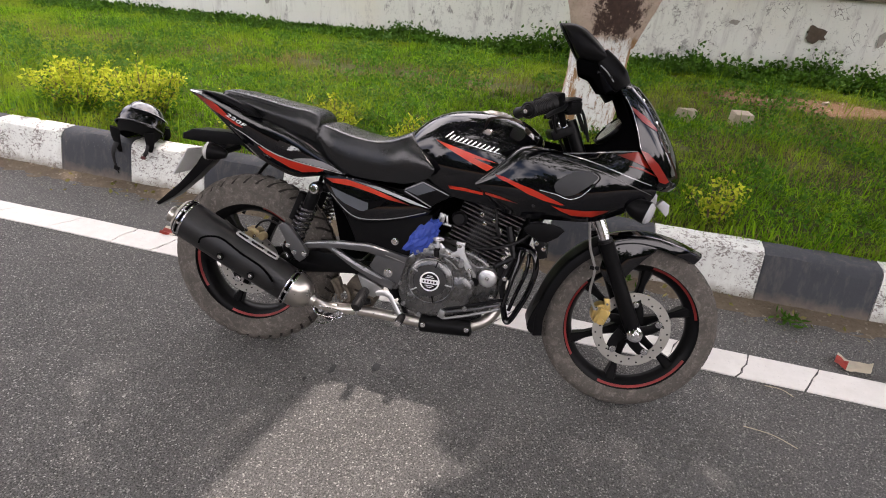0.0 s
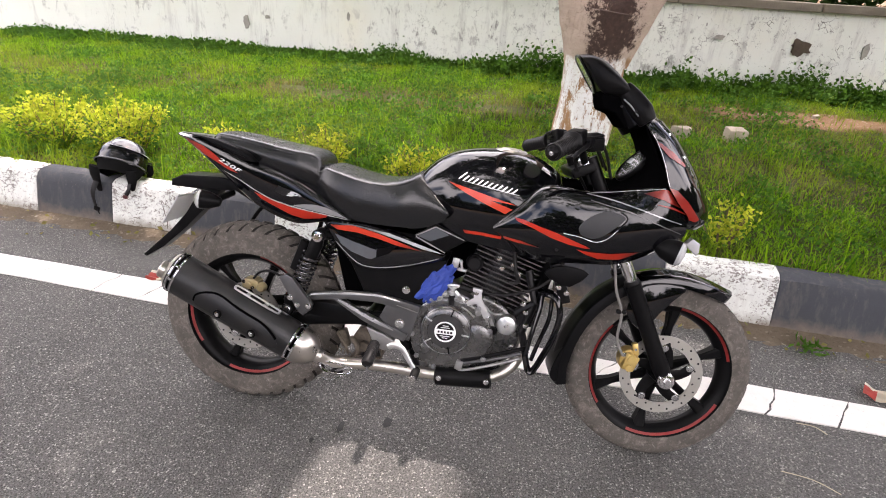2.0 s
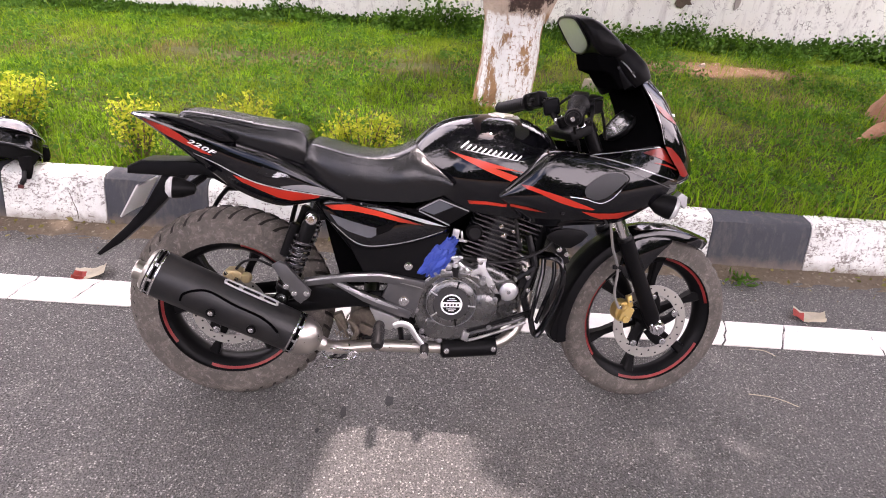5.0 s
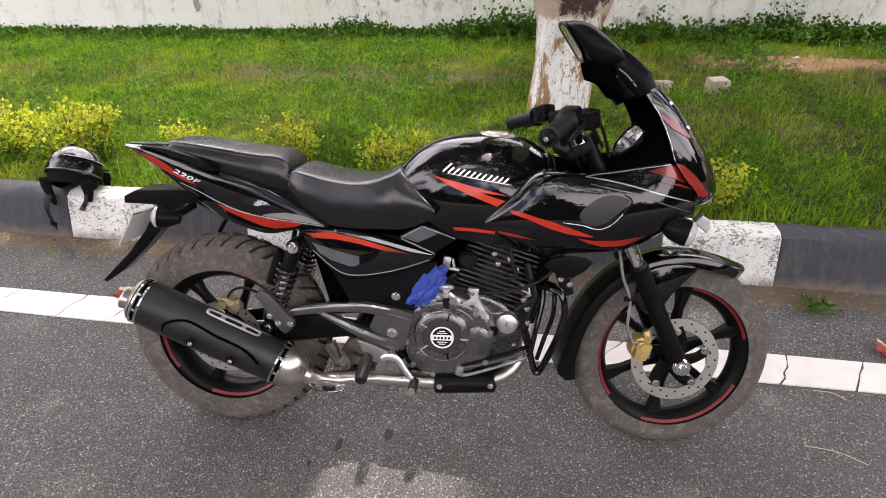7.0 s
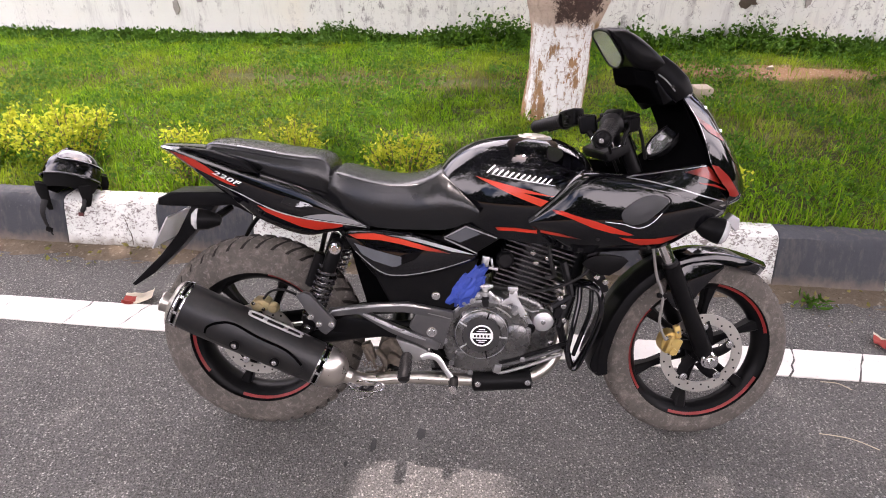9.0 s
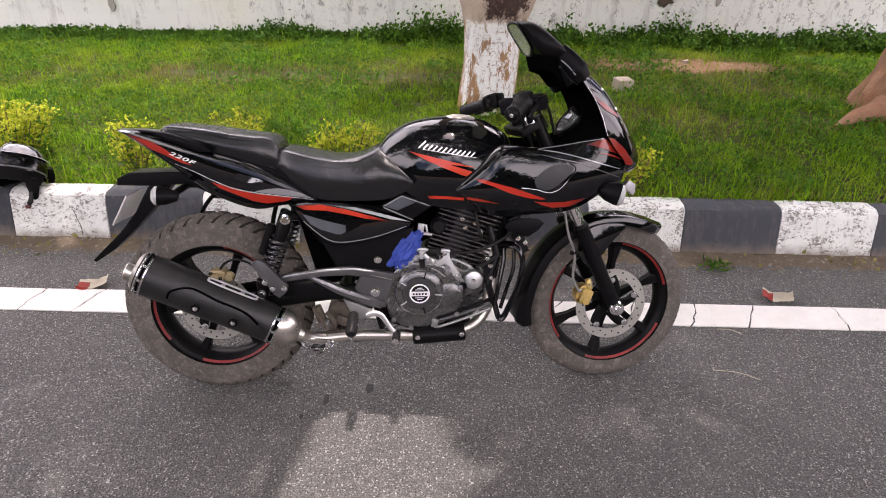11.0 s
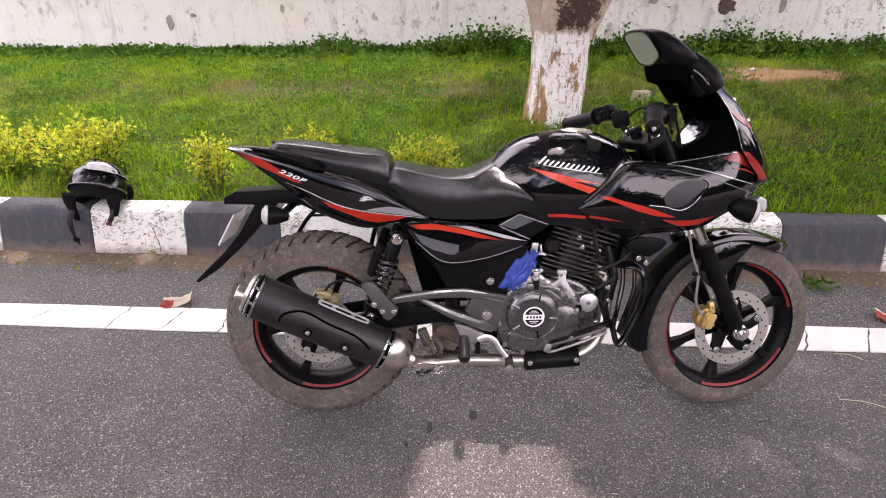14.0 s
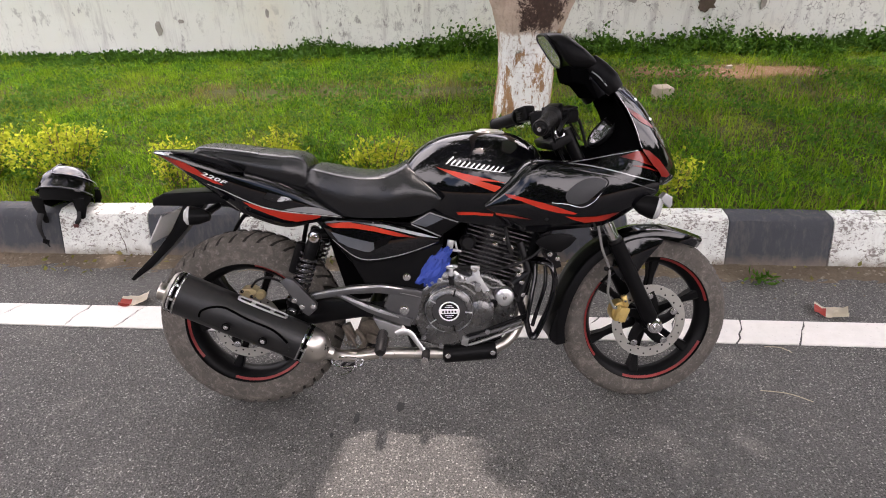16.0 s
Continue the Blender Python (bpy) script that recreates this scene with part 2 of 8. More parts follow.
def leaf(name, a, b, c):
    n = Nodes(name)
    col = n.mix(n.island(), a, b)
    col = n.mix(n.ramp(n.noise(1.3, 4), 0.45, 0.68), col, c)
    col = n.mix(n.ramp(n.noise(6, 4, 0.6), 0.40, 0.62), n.mix(0.40, col, (0.02, 0.05, 0.006, 1)), col)
    m = n.out(color=col, rough=0.65, spec=0.12)
    tr = n.t.nodes.new("ShaderNodeBsdfTranslucent")
    n.t.links.new(col, tr.inputs["Color"])
    mx = n.t.nodes.new("ShaderNodeMixShader")
    mx.inputs[0].default_value = 0.4
    n.t.links.new(n.b.outputs[0], mx.inputs[1])
    n.t.links.new(tr.outputs[0], mx.inputs[2])
    n.t.links.new(mx.outputs[0], n.t.nodes["Material Output"].inputs["Surface"])
    return m


ASPHALT, PAINT = asphalt(), road_paint()
KERB_WHITE = kerb_paint("chipped_white_kerb_paint", (0.72, 0.735, 0.69), (0.22, 0.20, 0.18, 1), 0.535)
KERB_BLACK = kerb_paint("faded_black_kerb_paint", (0.040, 0.044, 0.052), (0.20, 0.19, 0.18, 1), 0.64)
GUTTER = dirt("gutter_dirt", (0.07, 0.055, 0.04, 1), (0.21, 0.165, 0.115, 1))
TURF = dirt("dark_turf", (0.018, 0.026, 0.005, 1), (0.07, 0.07, 0.02, 1), (0.08, 0.08, 0.03, 1))
SCAR = surface("bare_render", (0.34, 0.32, 0.285), 0.95, var=0.5, scale=20, bump=0.7, dist=0.01)
HOLE = surface("broken_render", (0.10, 0.075, 0.055), 0.95, var=0.5, scale=20, bump=0.8, dist=0.02)
SOIL = dirt("soil", (0.08, 0.048, 0.024, 1), (0.20, 0.12, 0.062, 1))
WALLWEED = leaf("wall_weed_leaves", (0.035, 0.10, 0.010, 1), (0.10, 0.22, 0.018, 1), (0.06, 0.14, 0.02, 1))
PLASTER, BARK = plaster(), bark()
REDBARK = surface("red_brown_bark", (0.26, 0.125, 0.065), 0.9, var=0.45, scale=7, fine=40, bump=0.8, dist=0.012, dust=0.3)
COPING = surface("weathered_coping", (0.19, 0.165, 0.13), 0.9, var=0.5, scale=5, fine=60, bump=0.6, dist=0.01)
STONE = surface("pale_stone", (0.36, 0.31, 0.24), 0.9, var=0.3, scale=14, fine=80, bump=0.6, dist=0.006)
GRASS = leaf("grass_blades", (0.032, 0.118, 0.003, 1), (0.26, 0.47, 0.012, 1), (0.25, 0.34, 0.02, 1))
DRY = leaf("dry_grass", (0.20, 0.17, 0.055, 1), (0.34, 0.28, 0.11, 1), (0.19, 0.21, 0.04, 1))
GOLD = leaf("golden_leaves", (0.32, 0.41, 0.02, 1), (0.80, 0.80, 0.07, 1), (0.26, 0.40, 0.02, 1))
HEDGELEAF = leaf("dark_hedge_leaves", (0.012, 0.028, 0.008, 1), (0.028, 0.055, 0.014, 1), (0.02, 0.035, 0.01, 1))
GREENLEAF = leaf("weed_leaves", (0.045, 0.13, 0.012, 1), (0.12, 0.26, 0.025, 1), (0.09, 0.18, 0.03, 1))
CROWNLEAF = leaf("crown_leaves", (0.05, 0.10, 0.02, 1), (0.09, 0.16, 0.03, 1), (0.06, 0.12, 0.02, 1))
TWIG = surface("brown_twig", (0.15, 0.10, 0.06), 0.85)

# ---- shape helpers ----


def link(name, bm, mat, parent=None, label="", sharp=35):
    me = bpy.data.meshes.new(name)
    bm.normal_update()
    bm.to_mesh(me)
    bm.free()
    me.polygons.foreach_set("use_smooth", [True] * len(me.polygons))
    me.set_sharp_from_angle(angle=radians(sharp))
    for m in (mat if isinstance(mat, (list, tuple)) else [mat]):
        me.materials.append(m)
    ob = new(name, me)
    if parent is not None:
        ob.parent = parent
    if label:
        ob["label"] = label
    return ob


def part(name, bm, material, parent, label="", sharp=35):
    return link(name, bm, material, parent, label, sharp)


def mesh_object(name, verts, faces, mat, parent=None, smooth=False):
    me = bpy.data.meshes.new(name)
    me.from_pydata(verts, [], faces)
    me.materials.append(mat)
    if smooth:
        me.polygons.foreach_set("use_smooth", [True] * len(me.polygons))
    ob = new(name, me)
    ob.parent = parent
    return ob


def spline(pts, n):
    """Catmull-Rom points through pts, n steps a span."""
    p = [Vector(q) for q in pts]
    if len(p) < 3:
        return [p[0].lerp(p[-1], i / n) for i in range(n + 1)]
    out = []
    for i in range(len(p) - 1):
        a, b, c, d = p[max(i - 1, 0)], p[i], p[i + 1], p[min(i + 2, len(p) - 1)]
        for k in range(n):
            t = k / n
            out.append(0.5 * (2 * b + (c - a) * t + (2 * a - 5 * b + 4 * c - d) * t * t + (3 * b - a - 3 * c + d) * t ** 3))
    return out + [p[-1]]


def tube(bm, pts, r, seg=10, n=5, smooth=True, flat=1.0, caps=True):
    """A swept tube; r is one radius or one per control point. flat squeezes it across local y."""
    line = spline(pts, n) if smooth else [Vector(q) for q in pts]
    rs = r if isinstance(r, (list, tuple)) else [r] * len(pts)
    rings, up = [], Vector((0.13, 0.97, 0.21))
    for i, q in enumerate(line):
        d = (line[min(i + 1, len(line) - 1)] - line[max(i - 1, 0)]).normalized()
        u = up - d * up.dot(d)
        u.normalize()
        v, s = d.cross(u), i / (len(line) - 1) * (len(rs) - 1)
        k = min(int(s), len(rs) - 2) if len(rs) > 1 else 0
        rad = rs[k] + (rs[min(k + 1, len(rs) - 1)] - rs[k]) * (s - k)
        rings.append([bm.verts.new(q + (u * math.cos(a) * flat + v * math.sin(a)) * rad) for a in (2 * math.pi * j / seg for j in range(seg))])
    for a, b in zip(rings, rings[1:]):
        for j in range(seg):
            bm.faces.new((a[j], a[(j + 1) % seg], b[(j + 1) % seg], b[j]))
    if caps:
        bm.faces.new(list(reversed(rings[0]))), bm.faces.new(rings[-1])
    return bm


def rod(a, b, r, seg=12):
    return tube(bmesh.new(), [a, b], r, seg, 1, False)


def lathe(bm, profile, centre, axis=(0, 1, 0), seg=48, close=False):
    """Turns (radius, along) pairs about an axis through centre."""
    ax = Vector(axis).normalized()
    u = ax.orthogonal().normalized()
    v, c = ax.cross(u), Vector(centre)
    rings = []
    for r, h in profile:
        if r < 1e-6:
            rings.append([bm.verts.new(c + ax * h)])
        else:
            rings.append([bm.verts.new(c + ax * h + (u * math.cos(a) + v * math.sin(a)) * r) for a in (2 * math.pi * j / seg for j in range(seg))])
    pairs = list(zip(rings, rings[1:])) + ([(rings[-1], rings[0])] if close else [])
    for a, b in pairs:
        for j in range(seg):
            k = (j + 1) % seg
            if len(a) == 1 and len(b) == 1:
                continue
            if len(a) == 1:
                bm.faces.new((a[0], b[k], b[j]))
            elif len(b) == 1:
                bm.faces.new((a[j], a[k], b[0]))
            else:
                bm.faces.new((a[j], a[k], b[k], b[j]))
    bmesh.ops.recalc_face_normals(bm, faces=bm.faces)
    return bm


def box(bm, size, m=None, bevel=0.004, seg=2):
    made = bmesh.ops.create_cube(bm, size=1.0, matrix=(m or Matrix()) @ Matrix.Diagonal((*size, 1)))
    if bevel:
        es = list({e for v in made["verts"] for e in v.link_edges})
        bmesh.ops.bevel(bm, geom=es, offset=bevel, segments=seg, profile=0.6, affect="EDGES")
    return bm


def prism(outline, y0, y1, bevel=0.004, n=0, seg=2, bm=None):
    """An outline in x and z, drawn out from y0 to y1 with rounded edges. n > 0 smooths the outline."""
    bm = bm or bmesh.new()
    pts = [Vector((x, z)) for x, z in outline]
    if n:
        sm = []
        for i in range(len(pts)):
            a, b, c, d = pts[i - 1], pts[i], pts[(i + 1) % len(pts)], pts[(i + 2) % len(pts)]
            for k in range(n):
                t = k / n
                sm.append(0.5 * (2 * b + (c - a) * t + (2 * a - 5 * b + 4 * c - d) * t * t + (3 * b - a - 3 * c + d) * t ** 3))
        pts = sm
    lo = [bm.verts.new((p.x, y0, p.y)) for p in pts]
    hi = [bm.verts.new((p.x, y1, p.y)) for p in pts]
    f0, f1 = bm.faces.new(lo), bm.faces.new(list(reversed(hi)))
    for i in range(len(pts)):
        j = (i + 1) % len(pts)
        bm.faces.new((lo[j], lo[i], hi[i], hi[j]))
    bmesh.ops.recalc_face_normals(bm, faces=bm.faces)
    if bevel:
        es = [e for e in bm.edges if e.is_valid and all(f in (f0, f1) or True for f in e.link_faces) and (f0 in e.link_faces or f1 in e.link_faces)]
        bmesh.ops.bevel(bm, geom=es, offset=bevel, segments=seg, profile=0.6, affect="EDGES")
    return bm


def grid_points(rows, nu, nv):
    rows = [spline(r, nv) for r in rows]
    cols = [spline([r[j] for r in rows], nu) for j in range(len(rows[0]))]
    return [[cols[j][i] for j in range(len(cols))] for i in range(len(cols[0]))]


def skin(rows, nu=5, nv=5, mirror=True, thick=0.0):
    """A smooth sheet through rows of control points; mirrored in y about the bike's middle, joined where it meets it."""
    bm = bmesh.new()
    g = grid_points(rows, nu, nv)
    for s in ((1, -1) if mirror else (1,)):
        vs = [[bm.verts.new((p.x, p.y * s, p.z)) for p in r] for r in g]
        for a, b in zip(vs, vs[1:]):
            for j in range(len(a) - 1):
                q = (a[j], a[j + 1], b[j + 1], b[j])
                bm.faces.new(q if s > 0 else tuple(reversed(q)))
    bmesh.ops.remove_doubles(bm, verts=bm.verts, dist=0.0006)
    bmesh.ops.dissolve_degenerate(bm, edges=bm.edges, dist=0.0002)
    bmesh.ops.recalc_face_normals(bm, faces=bm.faces)
    if thick:
        bmesh.ops.solidify(bm, geom=bm.faces[:], thickness=thick)
        bmesh.ops.recalc_face_normals(bm, faces=bm.faces)
    return bm

# ---- the place ----
KERB_Y, KERB_Z, WALL_Y, TREE = 1.01, 0.245, 4.92, (1.03, 2.66)


def ground_height(x, y):
    """The verge rises from the kerb towards the wall."""
    h = 0.225 + 0.071 * (y - 1.15) + 0.013 * min(0.0, x - 0.5) * max(0.0, min(1.0, (y - 2.0) / 2.9))
    return h + 0.02 * noise.noise((x * 0.9, y * 0.9, 0)) + 0.008 * noise.noise((x * 4, y * 4, 3))


def sheet(name, x0, x1, y0, y1, nx, ny, height, mat, label, category):
    bm = bmesh.new()
    vs = [[bm.verts.new((x0 + (x1 - x0) * i / nx, y0 + (y1 - y0) * j / ny, 0)) for j in range(ny + 1)] for i in range(nx + 1)]
    for i in range(nx + 1):
        for j in range(ny + 1):
            vs[i][j].co.z = height(vs[i][j].co.x, vs[i][j].co.y)
    for i in range(nx):
        for j in range(ny):
            bm.faces.new((vs[i][j], vs[i + 1][j], vs[i + 1][j + 1], vs[i][j + 1]))
    return tagged(link(name, bm, mat), label, category, kind="structure")


sheet("road", -60, 60, -9, 1.2, 60, 20, lambda x, y: 0.0, ASPHALT, "grey asphalt road with pale stone chips", "road")
far = bmesh.new()
box(far, (3000, 3000, 0.2), pose(0, 0, -0.16), 0)
tagged(link("ground", far, SOIL), "bare earth that reaches the horizon", "ground", kind="structure")

# gutter: a rough strip of earth along the kerb
sheet("gutter", -9, 9, 0.80, 1.04, 360, 12,
      lambda x, y: -0.006 + 0.015 * max(0.0, (y - 0.81 - 0.035 * noise.noise((x * 2.2, 0, 0)) - 0.02 * noise.noise((x * 9, 0, 5))) / 0.2) ** 0.8
      + 0.006 * noise.noise((x * 30, y * 30, 0)), GUTTER, "dry dirt and grit gathered in the gutter", "gutter")

# edge line, cracked across into pieces
line_rng = random.Random(4)
line_base = bmesh.new()
box(line_base, (18, 0.15, 0.003), pose(0, 0.42, 0.0012), 0)
edge_line = tagged(link("edge_line", line_base, ASPHALT), "cracked white painted line along the road's edge", "road marking", kind="structure")
def line_crack(x):
    """A ragged crack across the line, leaning forward."""
    lean, out = line_rng.uniform(-0.01, 0.13), []
    for k in range(6):
        out.append((x + lean * k / 5 + line_rng.uniform(-0.008, 0.008), 0.336 + 0.167 * k / 5 + (line_rng.uniform(-0.004, 0.004) if k in (0, 5) else 0), line_rng.uniform(0.0012, 0.0052)))
    return out


x, last = -7.0, line_crack(-7.0)
while x < 7.0:
    x += line_rng.uniform(0.17, 0.44)
    nxt = line_crack(x)
    pts = [(a + g, b) for a, b, g in last] + [(a - g, b) for a, b, g in reversed(nxt)]
    bm = bmesh.new()
    lo, hi = [bm.verts.new((a, b, 0.001)) for a, b in pts], [bm.verts.new((a, b, 0.0065)) for a, b in pts]
    bm.faces.new(hi)
    for i in range(len(pts)):
        j = (i + 1) % len(pts)
        bm.faces.new((lo[i], lo[j], hi[j], hi[i]))
    bmesh.ops.recalc_face_normals(bm, faces=bm.faces)
    part("paint_piece", bm, PAINT, edge_line)
    last = nxt

# small dark spots with ragged outlines on the asphalt
SPOT_DARK = surface("dark_spot_grey", (0.016, 0.016, 0.016), 0.6, var=0.4, scale=60, fine=200, bump=0.5, dist=0.003)


def dark_spot(x, y, w, h, seed):
    bm = bmesh.new()
    ring = []
    for j in range(26):
        a = 2 * math.pi * j / 26
        q = 1 + 0.35 * noise.noise((math.cos(a) * 1.6 + seed, math.sin(a) * 1.6, 0)) + 0.22 * noise.noise((math.cos(a) * 5 + seed, math.sin(a) * 5, 3))
        ring.append(bm.verts.new((x + w / 2 * q * math.cos(a), y + h / 2 * q * math.sin(a), 0.0012)))
    top = [bm.verts.new((x + (v.co.x - x) * 0.9, y + (v.co.y - y) * 0.9, 0.0028)) for v in ring]
    bm.faces.new(top)
    for j in range(26):
        bm.faces.new((ring[j], ring[(j + 1) % 26], top[(j + 1) % 26], top[j]))
    tagged(link("dark_spot", bm, SPOT_DARK), "small dark spot on the asphalt", "stain", "tar spots on the road")


dark_spot(0.470, -0.100, 0.030, 0.050, 1)
dark_spot(0.325, -0.165, 0.018, 0.060, 2)
dark_spot(0.255, -0.250, 0.015, 0.022, 3)

# painted kerb blocks
kerb = tagged(new("kerb"), "kerb of concrete blocks painted black and white in turn", "kerb", kind="structure")


def kerb_block(x0, length, mat, seed):
    rng = random.Random(seed)
    bm = bmesh.new()
    prof = [(KERB_Y - 0.012, -0.02), (KERB_Y, 0.02), (KERB_Y + 0.035, 0.19), (KERB_Y + 0.05, 0.228), (KERB_Y + 0.078, KERB_Z), (KERB_Y + 0.16, KERB_Z + 0.004), (KERB_Y + 0.19, 0.12)]
    nx = 14
    rows = []
    for i in range(nx + 1):
        px = x0 + 0.0025 + (length - 0.005) * i / nx
        rows.append([bm.verts.new((px, y + 0.006 * noise.noise((px * 7, y * 30, z * 14)), z + 0.005 * noise.noise((px * 9, y * 12, 7 + z * 5)))) for y, z in prof])
    for a, b in zip(rows, rows[1:]):
        for j in range(len(prof) - 1):
            bm.faces.new((a[j], b[j], b[j + 1], a[j + 1]))
    bm.faces.new(rows[0]), bm.faces.new(list(reversed(rows[-1])))
    bmesh.ops.recalc_face_normals(bm, faces=bm.faces)
    part("kerb_block", bm, mat, kerb)


for i in range(-13, 13):
    kerb_block(1.985 + 0.505 * i, 0.505, KERB_BLACK if i % 2 == 0 else KERB_WHITE, i)

# a crack down one white block
crack = tube(bmesh.new(), [(-1.226, KERB_Y + 0.027, 0.165), (-1.212, KERB_Y + 0.019, 0.128), (-1.206, KERB_Y + 0.013, 0.105), (-1.192, KERB_Y + 0.006, 0.070), (-1.190, KERB_Y - 0.003, 0.020)], [0.0008, 0.0018, 0.0014, 0.0020, 0.0016], 6, 4)
part("crack", crack, HOLE, kerb, "dark crack in the kerb's face")

# the grass verge's earth
sheet("verge", -12, 12, 1.14, 5.2, 120, 40, ground_height, TURF, "dark turf of the bank under rough grass", "ground")

# garden wall with a coping
bm = bmesh.new()
nx, nz = 120, 10
rows = [[bm.verts.new((-12 + 24 * i / nx, WALL_Y + 0.012 * noise.noise((i * 0.6, j * 0.9, 1)), 0.2 + 1.06 * j / nz)) for j in range(nz + 1)] for i in range(nx + 1)]
for a, b in zip(rows, rows[1:]):
    for j in range(nz):
        bm.faces.new((a[j], b[j], b[j + 1], a[j + 1]))
ext = bmesh.ops.extrude_face_region(bm, geom=bm.faces[:])
bmesh.ops.translate(bm, verts=[v for v in ext["geom"] if isinstance(v, bmesh.types.BMVert)], vec=(0, 0.2, 0))
bmesh.ops.recalc_face_normals(bm, faces=bm.faces)
wall = tagged(link("wall_north", bm, PLASTER), "low garden wall of cracked and stained whitewashed plaster", "wall", kind="structure")
crng = random.Random(8)
x = -12.0
while x < 12:
    w = crng.uniform(0.85, 1.3)
    bm = box(bmesh.new(), (w - 0.008, 0.32, 0.075), pose(x + w / 2, WALL_Y + 0.10 + crng.uniform(-0.008, 0.008), 1.298, crng.uniform(-1, 1), 0, 0), 0.012)
    part("coping_stone", bm, COPING, wall)
    x += w


# leaf and blade makers: many small pieces in one mesh
def blades(name, n, place, mat, label, tall, wide, seed, lean=0.5, category="grass"):
    rng = np.random.default_rng(seed)
    verts, faces = [], []
    k = 0
    while k < n:
        x, y = place(rng)
        if x is None:
            continue
        z = ground_height(x, y) - 0.004
        h, a, w = tall * rng.uniform(0.4, 1.2) * (1.0 + 0.7 * noise.noise((x * 3.1, y * 3.1, 5)) + 0.8 * noise.noise((x * 11, y * 11, 2))), rng.uniform(0, 6.283), wide * rng.uniform(0.6, 1.3)
        b, l = rng.uniform(0, 6.283), lean * rng.uniform(0.1, 1.1)
        dx, dy = math.cos(a) * w, math.sin(a) * w
        lx, ly = math.cos(b) * l * h, math.sin(b) * l * h
        i = len(verts)
        verts += [(x - dx, y - dy, z), (x + dx, y + dy, z), (x + dx * 0.7 + lx * 0.35, y + dy * 0.7 + ly * 0.35, z + h * 0.6),
                  (x - dx * 0.7 + lx * 0.35, y - dy * 0.7 + ly * 0.35, z + h * 0.6), (x + lx, y + ly, z + h * (1 - 0.35 * l))]
        faces += [(i, i + 1, i + 2, i + 3), (i + 3, i + 2, i + 4)]
        k += 1
    return tagged(mesh_object(name, verts, faces, mat), label, category, kind="stuff")


def dryness(x, y):
    """How worn the grass is: a trodden band along the bank and bare earth by the wall."""
    d = math.exp(-((y - 3.35 - 0.1 * noise.noise((x, 0, 2))) / 0.32) ** 2) * (0.80 + 0.7 * noise.noise((x * 0.8, y, 4)))
    d += 1.25 * math.exp(-((x - 2.9) / 1.1) ** 2 - ((y - 3.95) / 0.3) ** 2)
    d += 0.55 * math.exp(-((x - 2.4) / 1.2) ** 2 - ((y - 2.4) / 0.5) ** 2)
    d += 0.62 * math.exp(-((y - 1.22) / 0.13) ** 2)
    return d + 0.35 * noise.noise((x * 2.2, y * 2.2, 9))


def green_spot(rng):
    x, y = rng.uniform(-6.5, 5.5), 1.16 + 3.74 * rng.uniform(0, 1) ** 1.15
    return (x, y) if rng.uniform(0, 1) > dryness(x, y) * 1.05 else (None, None)


def dry_spot(rng):
    x, y = rng.uniform(-6.5, 5.5), rng.uniform(1.2, 4.8)
    return (x, y) if rng.uniform(0.15, 1) < dryness(x, y) and dryness(x, y) < 0.95 else (None, None)


blades("grass", 175000, green_spot, GRASS, "bright green rough grass on the bank", 0.054, 0.0034, 1, 1.7)
blades("dry_grass", 20000, dry_spot, DRY, "dry straw-coloured grass among the green", 0.06, 0.0022, 2, 0.9)
blades("tall_grass", 6000, lambda r: ((r.uniform(-6, 5), 1.19 + abs(r.normal(0, 0.07))) if r.uniform() < 0.25 else (r.uniform(-6, 5), r.uniform(1.3, 4.8))), GRASS,
       "taller tufts of green grass", 0.15, 0.0032, 3, 0.7)


def leaves(bm_list, centre, spread, n, size, rng, up=0.4, round_=0.55):
    """Adds n small pointed leaves round a centre to a list of vertices and faces."""
    verts, faces = bm_list
    for _ in range(n):
        p = Vector(centre) + Vector([rng.gauss(0, s) for s in spread])
        d = Vector((rng.gauss(0, 1), rng.gauss(0, 1), rng.gauss(up, 0.7))).normalized()
        s = d.cross(Vector((rng.gauss(0, 1), rng.gauss(0, 1), rng.gauss(0, 1)))).normalized()
        nrm = d.cross(s)
        L = size * rng.uniform(0.6, 1.3)
        W = L * round_ * 0.5
        i = len(verts)
        verts += [p, p + d * L * 0.45 + s * W + nrm * L * 0.08, p + d * L, p + d * L * 0.45 - s * W + nrm * L * 0.08]
        faces.append((i, i + 1, i + 2, i + 3))


